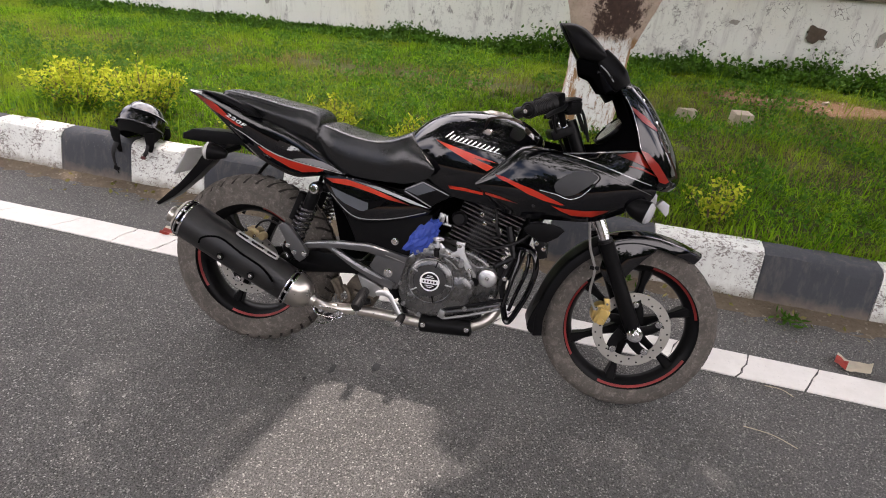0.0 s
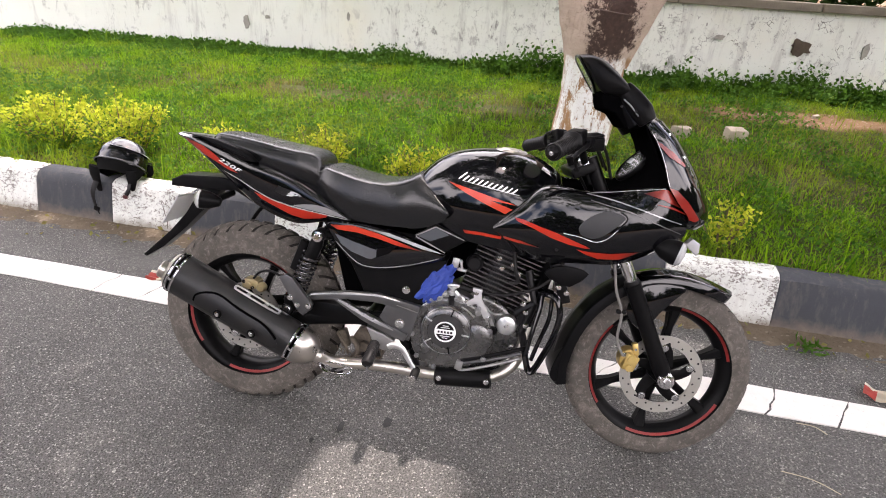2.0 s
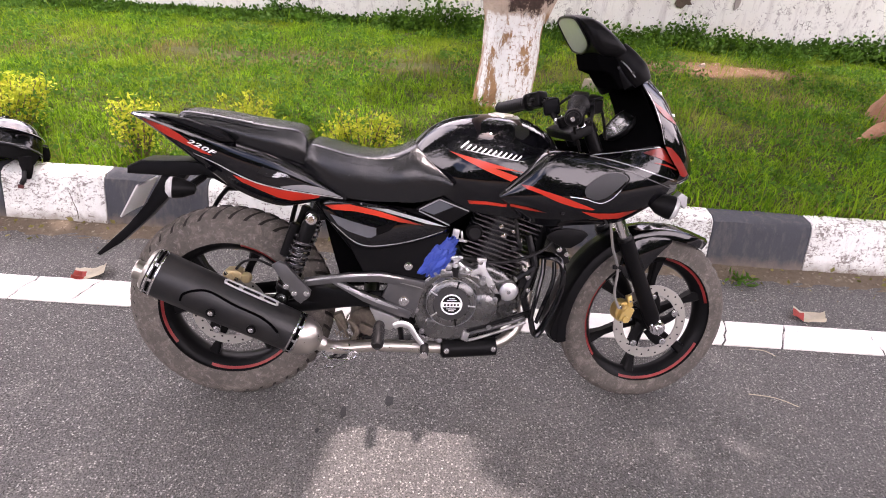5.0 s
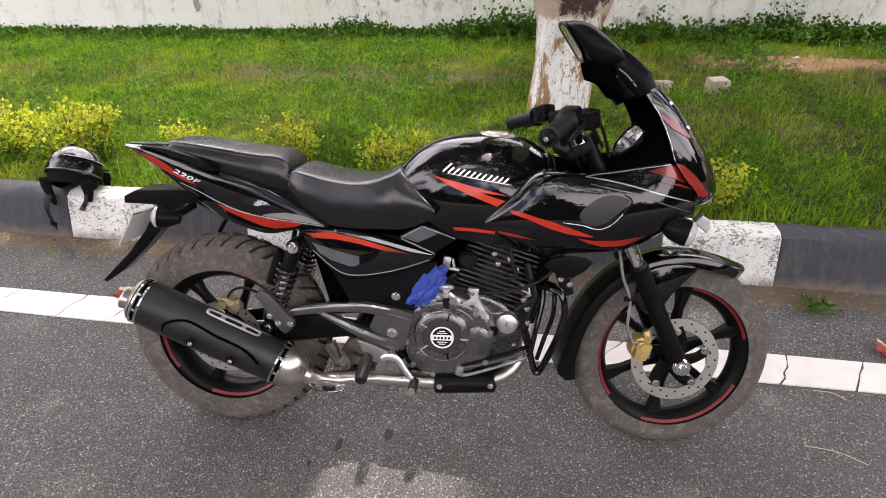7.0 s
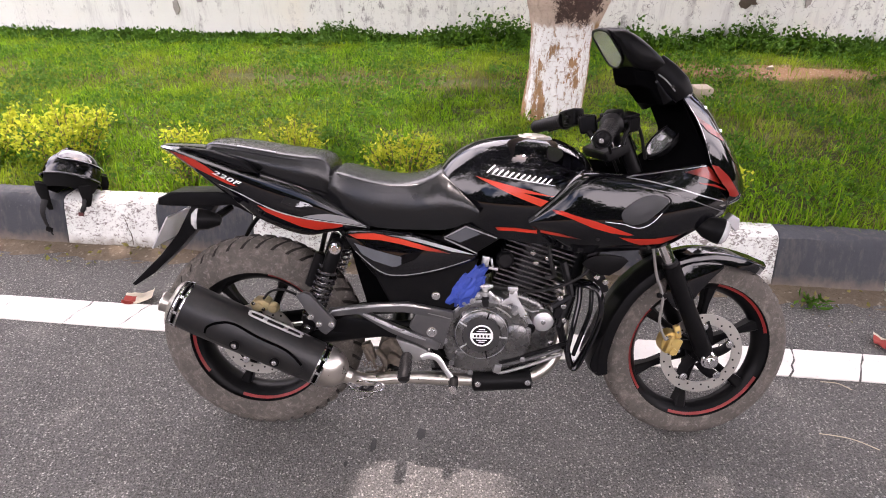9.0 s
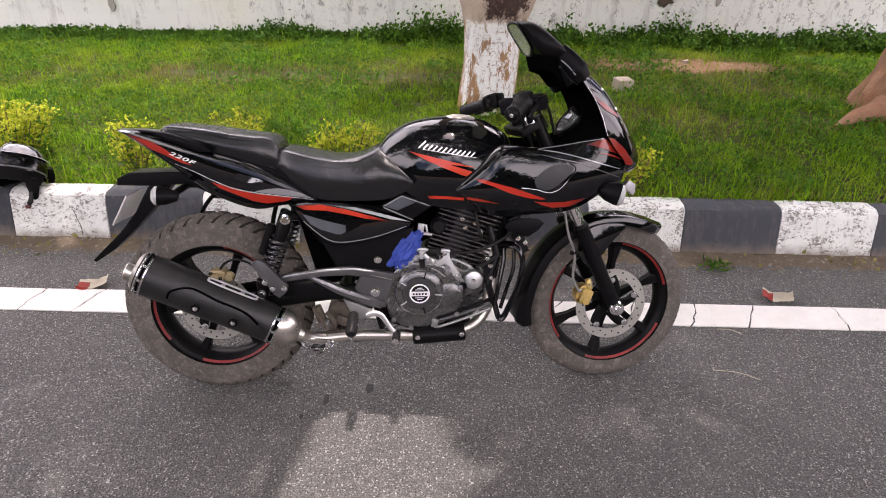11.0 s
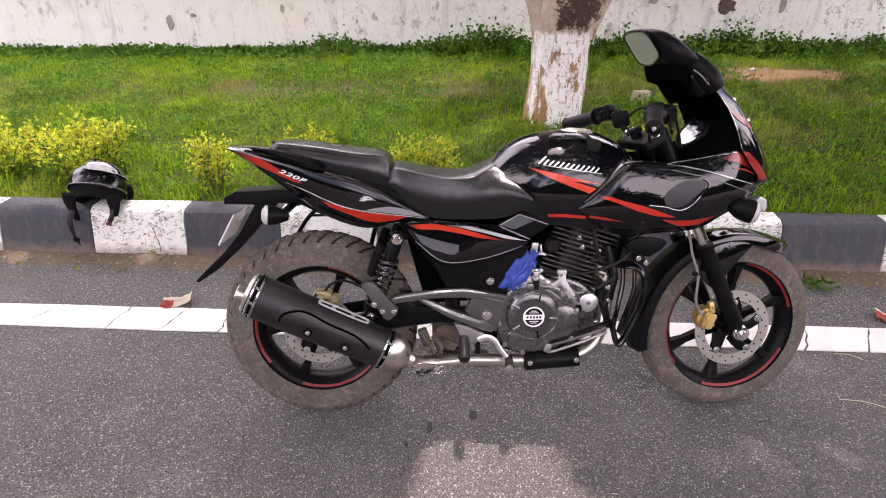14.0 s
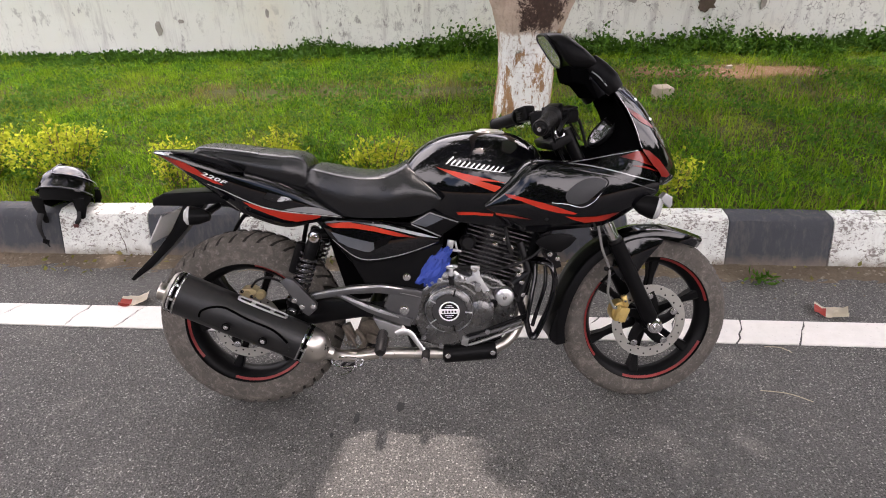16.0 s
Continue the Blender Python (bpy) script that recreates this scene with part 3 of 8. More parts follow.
def bush(name, x, y, r, h, stems, per, size, mat, seed, label, category="bush"):
    rng = random.Random(seed)
    z = ground_height(x, y)
    thing = tagged(new(name), label, category)
    thing.location = (x, y, z)
    bm = bmesh.new()
    lv = ([], [])
    for _ in range(stems):
        a, q = rng.uniform(0, 6.283), rng.uniform(0.1, 1.0) ** 0.6 * r
        top = Vector((math.cos(a) * q, math.sin(a) * q * 0.8, h * rng.uniform(0.55, 1.05) * (1 - 0.3 * q / r)))
        base = Vector((math.cos(a) * q * 0.35, math.sin(a) * q * 0.3, -0.02))
        mid = base.lerp(top, 0.5) + Vector((0, 0, 0.02))
        tube(bm, [base, mid, top], [0.004, 0.003, 0.0015], 5, 2)
        for k in range(per):
            t = 1 - 0.75 * rng.random() ** 1.4
            leaves(lv, base.lerp(top, t), (0.022, 0.022, 0.02), 1, size, rng)
    part("stem", bm, TWIG, thing)["kind"] = "stuff"
    mesh_object("foliage", lv[0], lv[1], mat, thing)["kind"] = "stuff"
    low = ([], [])
    for _ in range(stems * per // 3):
        a, q = rng.uniform(0, 6.283), rng.random() ** 0.5 * r * 0.9
        leaves(low, (math.cos(a) * q, math.sin(a) * q * 0.8, rng.uniform(0.02, h * 0.55)), (0.02, 0.02, 0.02), 1, size * 0.9, rng)
    mesh_object("lower_foliage", low[0], low[1], GREENLEAF, thing)["kind"] = "stuff"
    return thing


bush("golden_bush", -1.80, 1.50, 0.27, 0.40, 62, 44, 0.030, GOLD, 1, "dense golden-leaved hedge bush behind the kerb")
bush("golden_bush", -2.38, 1.55, 0.32, 0.34, 56, 44, 0.030, GOLD, 2, "dense golden-leaved hedge bush behind the kerb")
bush("golden_bush", -1.0, 1.36, 0.13, 0.40, 22, 34, 0.028, GOLD, 3, "thin young golden bush beside the kerb")
bush("golden_bush", -0.47, 1.52, 0.17, 0.36, 26, 40, 0.028, GOLD, 4, "small golden bush behind the motorcycle's tail")
bush("golden_bush", 0.16, 1.46, 0.24, 0.30, 30, 40, 0.028, GOLD, 5, "small golden bush behind the motorcycle's seat")
bush("golden_bush", 1.14, 1.44, 0.09, 0.31, 8, 26, 0.030, GOLD, 6, "small golden bush near the motorcycle's handlebar")
bush("golden_bush", 1.78, 1.38, 0.17, 0.26, 16, 30, 0.030, GOLD, 7, "small golden-green bush beside the kerb")

# weeds along the foot of the wall
weed_rng = random.Random(6)
lv = ([], [])
for _ in range(1500):
    x = weed_rng.uniform(-6, 6)
    y = WALL_Y - 0.06 - abs(weed_rng.gauss(0, 0.13))
    h = weed_rng.uniform(0.03, 0.19) * (1.0 + 0.9 * noise.noise((x * 1.1, 0, 0))) * (1.0 if x > 0.3 else 0.80 if x > -1.2 else 0.42)
    leaves(lv, (x, y, ground_height(x, y) + h * 0.6), (0.05, 0.045, h * 0.30), 24, 0.042, weed_rng, 0.5, 0.7)
tagged(mesh_object("weeds", lv[0], lv[1], WALLWEED), "low leafy weeds along the foot of the wall", "weeds", kind="stuff")
lv = ([], [])
for _ in range(3200):
    x, y = weed_rng.uniform(-5, 5), weed_rng.uniform(1.2, 4.6)
    if noise.noise((x * 1.4, y * 1.4, 11)) < -0.05:
        continue
    leaves(lv, (x, y, ground_height(x, y) + 0.04), (0.05, 0.05, 0.016), 14, 0.027, weed_rng, 0.5, 0.8)
tagged(mesh_object("ground_weeds", lv[0], lv[1], GREENLEAF), "small broad-leaved weeds among the grass", "weeds", kind="stuff")


# bare earth on the bank
def bare_patch(cx, cy, rx, ry, seed):
    bm = bmesh.new()
    rings = []
    for k in range(1, 7):
        ring = []
        for j in range(48):
            a = 2 * math.pi * j / 48
            q = k / 6 * (1 + 0.35 * noise.noise((math.cos(a) * 2 + seed, math.sin(a) * 2, 0)) + 0.2 * noise.noise((math.cos(a) * 6, math.sin(a) * 6, seed)))
            x, y = cx + rx * q * math.cos(a), cy + ry * q * math.sin(a)
            ring.append(bm.verts.new((x, y, ground_height(x, y) + 0.012 - 0.02 * (k == 6) + 0.004 * noise.noise((x * 20, y * 20, 0)))))
        rings.append(ring)
    mid = bm.verts.new((cx, cy, ground_height(cx, cy) + 0.012))
    for j in range(48):
        bm.faces.new((mid, rings[0][j], rings[0][(j + 1) % 48]))
        for a, b in zip(rings, rings[1:]):
            bm.faces.new((a[j], b[j], b[(j + 1) % 48], a[(j + 1) % 48]))
    tagged(link("bare_earth", bm, SOIL), "patch of bare reddish earth on the bank", "earth", kind="structure")


bare_patch(2.95, 3.98, 1.05, 0.24, 1)


# places where the wall's render has come away
def wall_scar(x, z, w, h, mat, seed):
    bm = bmesh.new()
    pts = []
    for j in range(28):
        a = 2 * math.pi * j / 28
        q = 1 + 0.45 * noise.noise((math.cos(a) * 1.5 + seed, math.sin(a) * 1.5, 0)) + 0.4 * noise.noise((math.cos(a) * 5 + seed, math.sin(a) * 5, 3))
        pts.append((x + w / 2 * q * math.cos(a), z + h / 2 * q * math.sin(a)))
    part("bare_patch", prism(pts, WALL_Y - 0.016, WALL_Y + 0.02, 0, 0, 1, bm), mat, wall, "patch where the render has come away")


wall_scar(2.985, 0.94, 0.17, 0.14, HOLE, 1)
wall_scar(-2.87, 0.76, 0.06, 0.16, SCAR, 2)
wall_scar(-2.60, 0.83, 0.07, 0.04, SCAR, 3)
wall_scar(-1.62, 0.90, 0.03, 0.09, SCAR, 4)
wall_scar(2.25, 0.98, 0.08, 0.05, SCAR, 5)
wall_scar(3.55, 0.95, 0.06, 0.14, SCAR, 6)


# grit and dead leaves along the gutter
grit_rng = random.Random(31)
gv, gf = [], []
for _ in range(600):
    x, y = grit_rng.uniform(-4, 4), 0.99 - abs(grit_rng.gauss(0, 0.09))
    r = grit_rng.uniform(0.0015, 0.005)
    z = 0.002 + 0.03 * max(0.0, (y - 0.82) / 0.2)
    i = len(gv)
    a = grit_rng.uniform(0, 6.28)
    gv += [(x + r * math.cos(a + k * 1.571), y + r * math.sin(a + k * 1.571) * 0.8, z + r * grit_rng.uniform(0, 0.5)) for k in range(4)] + [(x, y, z + r * 1.2), (x, y, z - r)]
    gf += [(i + k, i + (k + 1) % 4, i + 4) for k in range(4)] + [(i + (k + 1) % 4, i + k, i + 5) for k in range(4)]
tagged(mesh_object("grit", gv, gf, GUTTER), "small pale pebbles and grit in the gutter", "grit", kind="stuff")
lv = ([], [])
for _ in range(160):
    x, y = grit_rng.uniform(-4, 4), 0.98 - abs(grit_rng.gauss(0, 0.10))
    leaves(lv, (x, y, 0.008 + 0.03 * max(0.0, (y - 0.82) / 0.2)), (0.01, 0.01, 0.001), 1, 0.03, grit_rng, 0.0, 0.6)
tagged(mesh_object("dead_leaves", lv[0], lv[1], DRY), "dry fallen leaves in the gutter", "leaves", kind="stuff")


# weeds that sprout from the gutter
def sprout(x, y, n, size, seed):
    rng = random.Random(seed)
    lv = ([], [])
    for _ in range(n):
        leaves(lv, (x, y, 0.012), (0.035, 0.02, 0.006), 1, size, rng, 0.7, 0.35)
    tagged(mesh_object("sprout", lv[0], lv[1], GREENLEAF), "small green weed sprouting in the gutter", "weed", kind="stuff")


sprout(2.10, 0.86, 36, 0.05, 1)
sprout(-0.36, 0.95, 18, 0.04, 2)
sprout(1.36, 0.96, 22, 0.04, 3)


# loose stones on the bank
def stone(x, y, size, seed, label, rz=0):
    bm = bmesh.new()
    rng = random.Random(seed)
    for i in range(22):
        p = Vector([rng.choice((-1, 1)) * rng.uniform(0.30, 0.5) if rng.random() < 0.8 else rng.uniform(-0.5, 0.5) for _ in range(3)])
        bm.verts.new(p)
    hull = bmesh.ops.convex_hull(bm, input=bm.verts[:])
    bmesh.ops.delete(bm, geom=[g for g in hull["geom_interior"] if isinstance(g, bmesh.types.BMVert)], context="VERTS")
    bmesh.ops.bevel(bm, geom=bm.edges[:], offset=0.025, segments=2, affect="EDGES")
    ob = link("stone", bm, STONE)
    ob.matrix_world = pose(x, y, ground_height(x, y) + size[2] * 0.3, rng.uniform(-8, 8), rng.uniform(-8, 8), rz) @ Matrix.Diagonal((*size, 1))
    return tagged(ob, label, "stone", "stones on the bank")


stone(2.18, 3.18, (0.17, 0.14, 0.13), 1, "pale block of broken stone on the grass", 20)
stone(1.77, 3.12, (0.15, 0.12, 0.12), 2, "pale broken stone on the grass", -30)
stone(3.0, 4.05, (0.07, 0.06, 0.05), 3, "small pale stone on bare earth")
stone(2.55, 4.0, (0.05, 0.05, 0.03), 4, "small pale stone on bare earth")

# tree with whitewashed trunk; its unseen crown shades the road
tree = tagged(new("tree"), "tree with a whitewashed trunk that forks low, unseen crown added to shade the road", "tree")
tree.location = (*TREE, 0)
bm = bmesh.new()
tx, ty = TREE


def limb(bm, pts, rs, seg=28, n=8, rough=0.02, swell=None):
    line = spline(pts, n)
    rings = []
    for i, q in enumerate(line):
        s = i / (len(line) - 1) * (len(rs) - 1)
        k = min(int(s), len(rs) - 2)
        r = rs[k] + (rs[k + 1] - rs[k]) * (s - k)
        d = (line[min(i + 1, len(line) - 1)] - line[max(i - 1, 0)]).normalized()
        u = (Vector((1, 0, 0)) - d * d.x).normalized()
        v = d.cross(u)
        ring = []
        for j in range(seg):
            a = 2 * math.pi * j / seg
            p = q + (u * math.cos(a) + v * math.sin(a)) * r
            w = 1 + rough * 2 * noise.noise((p.x * 5, p.y * 5, p.z * 2.2)) + rough * noise.noise(p * 16)
            ring.append(bm.verts.new(q + (p - q) * w))
        rings.append(ring)
    for a, b in zip(rings, rings[1:]):
        for j in range(seg):
            bm.faces.new((a[j], a[(j + 1) % seg], b[(j + 1) % seg], b[j]))
    bm.faces.new(rings[-1])


limb(bm, [(-0.02, 0, 0.2), (-0.01, 0, 0.36), (0, 0, 0.6), (0.005, 0, 0.85), (0.02, 0, 1.05), (0.04, 0, 1.25)], [0.25, 0.212, 0.198, 0.20, 0.225, 0.24], 36, 8, 0.05)
limb(bm, [(-0.02, 0, 0.95), (-0.10, 0, 1.25), (-0.28, -0.05, 1.8), (-0.5, -0.6, 2.9), (-0.6, -1.6, 4.0)], [0.17, 0.17, 0.14, 0.11, 0.06], 24, 8, 0.05)
limb(bm, [(0.08, 0, 0.95), (0.22, 0, 1.3), (0.44, 0.02, 1.8), (0.9, -0.5, 2.9), (1.2, -1.6, 4.1)], [0.16, 0.15, 0.13, 0.10, 0.05], 24, 8, 0.05)
for a, b, c, r in (((-0.5, -0.6, 2.9), (-1.6, -1.2, 3.9), (-2.8, -1.8, 4.6), 0.06), ((0.9, -0.5, 2.9), (2.0, -0.9, 3.8), (3.0, -1.8, 4.4), 0.06),
                   ((-0.6, -1.6, 4.0), (-0.8, -2.8, 4.5), (-1.0, -4.2, 4.7), 0.05), ((1.2, -1.6, 4.1), (1.0, -2.9, 4.6), (0.8, -4.4, 4.8), 0.05)):
    limb(bm, [a, b, c], [r, r * 0.7, r * 0.3], 10, 5, 0.04)
part("trunk", bm, BARK, tree)
# crown, out of view: leaf clumps with gaps cut where sun should reach the ground
crown_rng = random.Random(12)
FAINT_GAPS = [((-0.48, -0.55), 0.24, 0.26), ((1.52, -0.26), 0.26, 0.14), ((1.90, -0.62), 0.22, 0.2)]


def gap_at(p):
    """How much of the crown is missing where the sun's ray through p meets the road: 1 clear, 0 none."""
    k = p.z / TO_SUN.z
    gx, gy = p.x - TO_SUN.x * k, p.y - TO_SUN.y * k
    v = -0.01 - gy
    if 0 < v < 1.3 and abs(gx - 0.51) < 0.235 + 0.36 * min(v, 0.45) + 0.05 * noise.noise((gx * 5, gy * 5, 2)):
        return 1.0
    for (cx, cy), rx, ry in FAINT_GAPS:
        if ((gx - cx) / rx) ** 2 + ((gy - cy) / ry) ** 2 < 1 + 0.35 * noise.noise((gx * 6, gy * 6, 1)):
            return 0.36
    # the verge behind lies in broken sun
    if gy > 1.0 and noise.noise((gx * 1.1, gy * 1.1, 7)) > (-0.6 + 0.45 * max(0.0, gx + 1.0) if gx < 0.8 else 0.45):
        return 1.0
    return 0.0


lv = ([], [])
clumps = [Vector((crown_rng.gauss(1.0, 2.4), crown_rng.gauss(1.9, 2.0), crown_rng.uniform(4.2, 6.0))) for _ in range(2100)]
clumps = [c for c in clumps if c.y > -0.9 and (c.y > 0.5 or crown_rng.random() > 0.4)]
# unseen clumps added to shade the road's edge on the left
clumps += [Vector((crown_rng.uniform(-6.0, -1.2), crown_rng.uniform(0.6, 2.4), crown_rng.uniform(4.4, 6.0))) for _ in range(260)]
# unseen boughs added to shade the road, thin enough for the sky to show
for _ in range(1500):
    c = Vector((crown_rng.uniform(-4.5, 6.0), crown_rng.uniform(-6.0, 0.6), crown_rng.uniform(4.4, 6.2)))
    if noise.noise((c.x * 0.55, c.y * 0.55, 3)) > -0.28:
        clumps.append(c)
for c in clumps:
    for _ in range(16):
        p = c + Vector([crown_rng.gauss(0, 0.16) for _ in range(3)])
        if crown_rng.random() < gap_at(p):
            continue
        leaves(lv, p - Vector((tx, ty, 0)), (0.02, 0.02, 0.02), 1, 0.17, crown_rng, 0.2, 0.7)
mesh_object("crown", lv[0], lv[1], CROWNLEAF, tree)

# the next tree of the row: a bare red-brown trunk with flared roots
tree_two = tagged(new("tree"), "tree with bare reddish brown bark and spreading roots in the grass", "tree")
tree_two.location = (4.20, 2.76, 0)
bm = bmesh.new()
limb(bm, [(0, 0, 0.28), (0, 0, 0.42), (0.01, 0, 0.62), (0.03, 0, 0.95), (0.05, 0, 1.5), (0.1, -0.1, 2.4), (0.2, -0.3, 3.6), (0.2, -0.5, 4.6)], [0.40, 0.34, 0.27, 0.22, 0.20, 0.18, 0.13, 0.06], 30, 6, 0.06)
for pts in ([(-0.20, -0.14, 0.44), (-0.38, -0.24, 0.40), (-0.56, -0.34, 0.385), (-0.72, -0.42, 0.33)], [(0.10, -0.22, 0.44), (0.22, -0.42, 0.37), (0.34, -0.60, 0.30)]):
    limb(bm, pts, [0.10, 0.062, 0.045, 0.02], 14, 5, 0.08)
limb(bm, [(0.1, -0.1, 2.4), (0.7, -0.3, 3.3), (1.3, -0.6, 4.2)], [0.10, 0.07, 0.03], 12, 5, 0.05)
limb(bm, [(0.1, -0.1, 2.5), (-0.5, 0.1, 3.4), (-1.0, 0.2, 4.4)], [0.09, 0.06, 0.03], 12, 5, 0.05)
part("trunk", bm, REDBARK, tree_two)
lv = ([], [])
for _ in range(120):
    c = Vector((crown_rng.gauss(0.2, 0.9), crown_rng.gauss(0, 0.7), crown_rng.uniform(4.2, 5.8)))
    leaves(lv, c, (0.16, 0.16, 0.16), 14, 0.17, crown_rng, 0.2, 0.7)
mesh_object("crown", lv[0], lv[1], CROWNLEAF, tree_two)

# hedge behind the wall, and an unseen far wood added to darken the bike's reflections
hedge_rng = random.Random(21)
lv = ([], [])
for _ in range(4200):
    x, y, z = hedge_rng.uniform(-7, 9), hedge_rng.uniform(5.5, 7.0), hedge_rng.uniform(0.3, 3.0)
    leaves(lv, (x, y, z), (0.12, 0.12, 0.12), 12, 0.13, hedge_rng, 0.2, 0.6)
tagged(mesh_object("hedge", lv[0], lv[1], HEDGELEAF), "dark leafy hedge behind the garden wall", "hedge", kind="stuff")
lv = ([], [])
for _ in range(5200):
    x = hedge_rng.uniform(-40, 40)
    z = hedge_rng.uniform(0, 3.6) * (1 + 1.1 * noise.noise((x * 0.15, 0, 0)) + 0.6 * noise.noise((x * 0.6, 0, 4)))
    leaves(lv, (x, -16 - hedge_rng.uniform(0, 3), z + 0.2), (0.5, 0.4, 0.4), 12, 0.6, hedge_rng, 0.2, 0.7)
for _ in range(3400):
    y, side = hedge_rng.uniform(-16, 14), hedge_rng.choice((-1, 1))
    z = hedge_rng.uniform(0, 6.5) * (1 + 0.8 * noise.noise((y * 0.2, 0, 6 + side)))
    leaves(lv, (side * (24 + hedge_rng.uniform(0, 3)), y, z + 0.2), (0.5, 0.5, 0.4), 12, 0.7, hedge_rng, 0.2, 0.7)
tagged(mesh_object("far_wood", lv[0], lv[1], HEDGELEAF), "unseen dark trees added across the road and at its ends to darken reflections", "trees", kind="stuff")

# ---- the motorcycle, in its own axes: x ahead from under the rear axle, y to its left, z up its middle plane ----
from mathutils.bvhtree import BVHTree


def gloss_black():
    n = Nodes("gloss_black_paint")
    col = n.mix(n.noise(5, 4), (0.002, 0.002, 0.003, 1), (0.004, 0.004, 0.005, 1))
    d = n.ramp(n.noise(28, 8, 0.7), 0.6, 0.9)
    col = n.mix(n.math("MULTIPLY", d, 0.012), col, (0.25, 0.22, 0.18, 1))
    r = n.math("ADD", n.math("MULTIPLY", d, 0.06), 0.02)
    return n.out(color=col, rough=0.3, spec=0.0, coat=1.0, coat_rough=r)


def tyre_rubber():
    n = Nodes("dusty_tyre")
    col = n.mix(n.noise(9, 7, 0.7), (0.040, 0.036, 0.032, 1), (0.125, 0.112, 0.098, 1))
    mud = n.ramp(n.noise(26, 9, 0.75, n.coords((1, 2.5, 1)), 0.6), 0.50, 0.66)
    col = n.mix(n.math("MULTIPLY", mud, 0.42), col, (0.26, 0.225, 0.19, 1))
    scuff = n.ramp(n.noise(75, 6, 0.7, n.coords((1, 0.35, 1)), 0.5), 0.56, 0.70)
    col = n.mix(n.math("MULTIPLY", scuff, 0.45), col, (0.33, 0.30, 0.27, 1))
    col = n.mix(n.math("MULTIPLY", n.ramp(n.noise(55, 8, 0.75), 0.52, 0.68), 0.5), col, (0.040, 0.037, 0.033, 1))
    n.bump(n.math("ADD", n.noise(130, 6, 0.7), n.math("MULTIPLY", mud, 0.5)), 0.45, 0.003)
    return n.out(color=col, rough=0.9, spec=0.2)


def vinyl():
    n = Nodes("black_seat_vinyl")
    col = n.mix(n.noise(7, 5), (0.0035, 0.0038, 0.0045, 1), (0.0065, 0.007, 0.008, 1))
    col = n.mix(n.math("MULTIPLY", n.ramp(n.noise(18, 7, 0.7), 0.5, 0.8), 0.016), col, (0.22, 0.20, 0.18, 1))
    crease = n.noise(11, 4, 0.55, n.coords((1.6, 1, 0.7)), 0.9)
    n.bump(n.math("ADD", n.math("MULTIPLY", n.voronoi(700), 0.25), n.math("MULTIPLY", crease, 5.0)), 0.16, 0.004)
    return n.out(color=col, rough=n.math("ADD", n.math("MULTIPLY", n.noise(14, 5), 0.12), 0.19), spec=0.5)


GLOSS, TYRE, VINYL = gloss_black(), tyre_rubber(), vinyl()
# tyre rubber painted darker for the shade inside the tread's grooves
GROOVE = surface("shaded_groove_rubber", (0.020, 0.017, 0.015), 0.9, var=0.4, scale=20, spec=0.2)
COIL = surface("glossy_spring_paint", (0.016, 0.016, 0.018), 0.18, var=0.3, scale=20, dust=0.05, coat=0.6)
SATIN = surface("satin_black_plastic", (0.0048, 0.0048, 0.0053), 0.34, var=0.3, scale=12, dust=0.008, spec=0.07)
MATTE = surface("matte_black_paint", (0.0042, 0.0042, 0.0046), 0.36, var=0.3, scale=10, dust=0.007, spec=0.09)
DARKMETAL = surface("black_engine_metal", (0.006, 0.006, 0.007), 0.38, var=0.4, scale=20, dust=0.02, spec=0.2)
DARKCASE = surface("dark_engine_paint", (0.035, 0.035, 0.036), 0.42, 0.3, var=0.3, scale=20, dust=0.05)
CASE = surface("charcoal_engine_paint", (0.135, 0.135, 0.134), 0.27, 0.8, var=0.2, scale=14, dust=0.05)
UPPER = surface("grey_cast_alloy", (0.30, 0.30, 0.295), 0.36, 0.75, var=0.25, scale=22, dust=0.08, bump=0.3)
ALLOY = surface("cast_alloy", (0.60, 0.60, 0.60), 0.42, 0.85, var=0.25, scale=18, dust=0.10)
GREYPAINT = surface("grey_bracket_paint", (0.085, 0.085, 0.088), 0.34, 0.55, var=0.2, scale=12, dust=0.08)
STEEL = surface("brushed_steel", (0.50, 0.47, 0.43), 0.30, 0.95, var=0.25, scale=16, fine=300, dust=0.14)
DISC = surface("worn_disc_steel", (0.36, 0.35, 0.32), 0.42, 0.65, var=0.2, scale=16, fine=300, dust=0.10)
CHROME = surface("chrome", (0.72, 0.72, 0.73), 0.14, 1.0, var=0.1, scale=20)
RUSTY = surface("dusty_brown_steel", (0.11, 0.088, 0.068), 0.8, 0.2, var=0.5, scale=30, dust=0.4, bump=0.5)
PALEGOLD = surface("dusty_pale_gold_paint", (0.46, 0.37, 0.20), 0.5, 0.4, var=0.3, scale=25, dust=0.3)
BRASS = surface("gold_caliper_paint", (0.50, 0.36, 0.12), 0.42, 0.6, var=0.25, scale=25, dust=0.12)
RED = surface("orange_red_decal", (0.33, 0.018, 0.005), 0.25, var=0.22, scale=7, bump=0.0, coat=0.45)


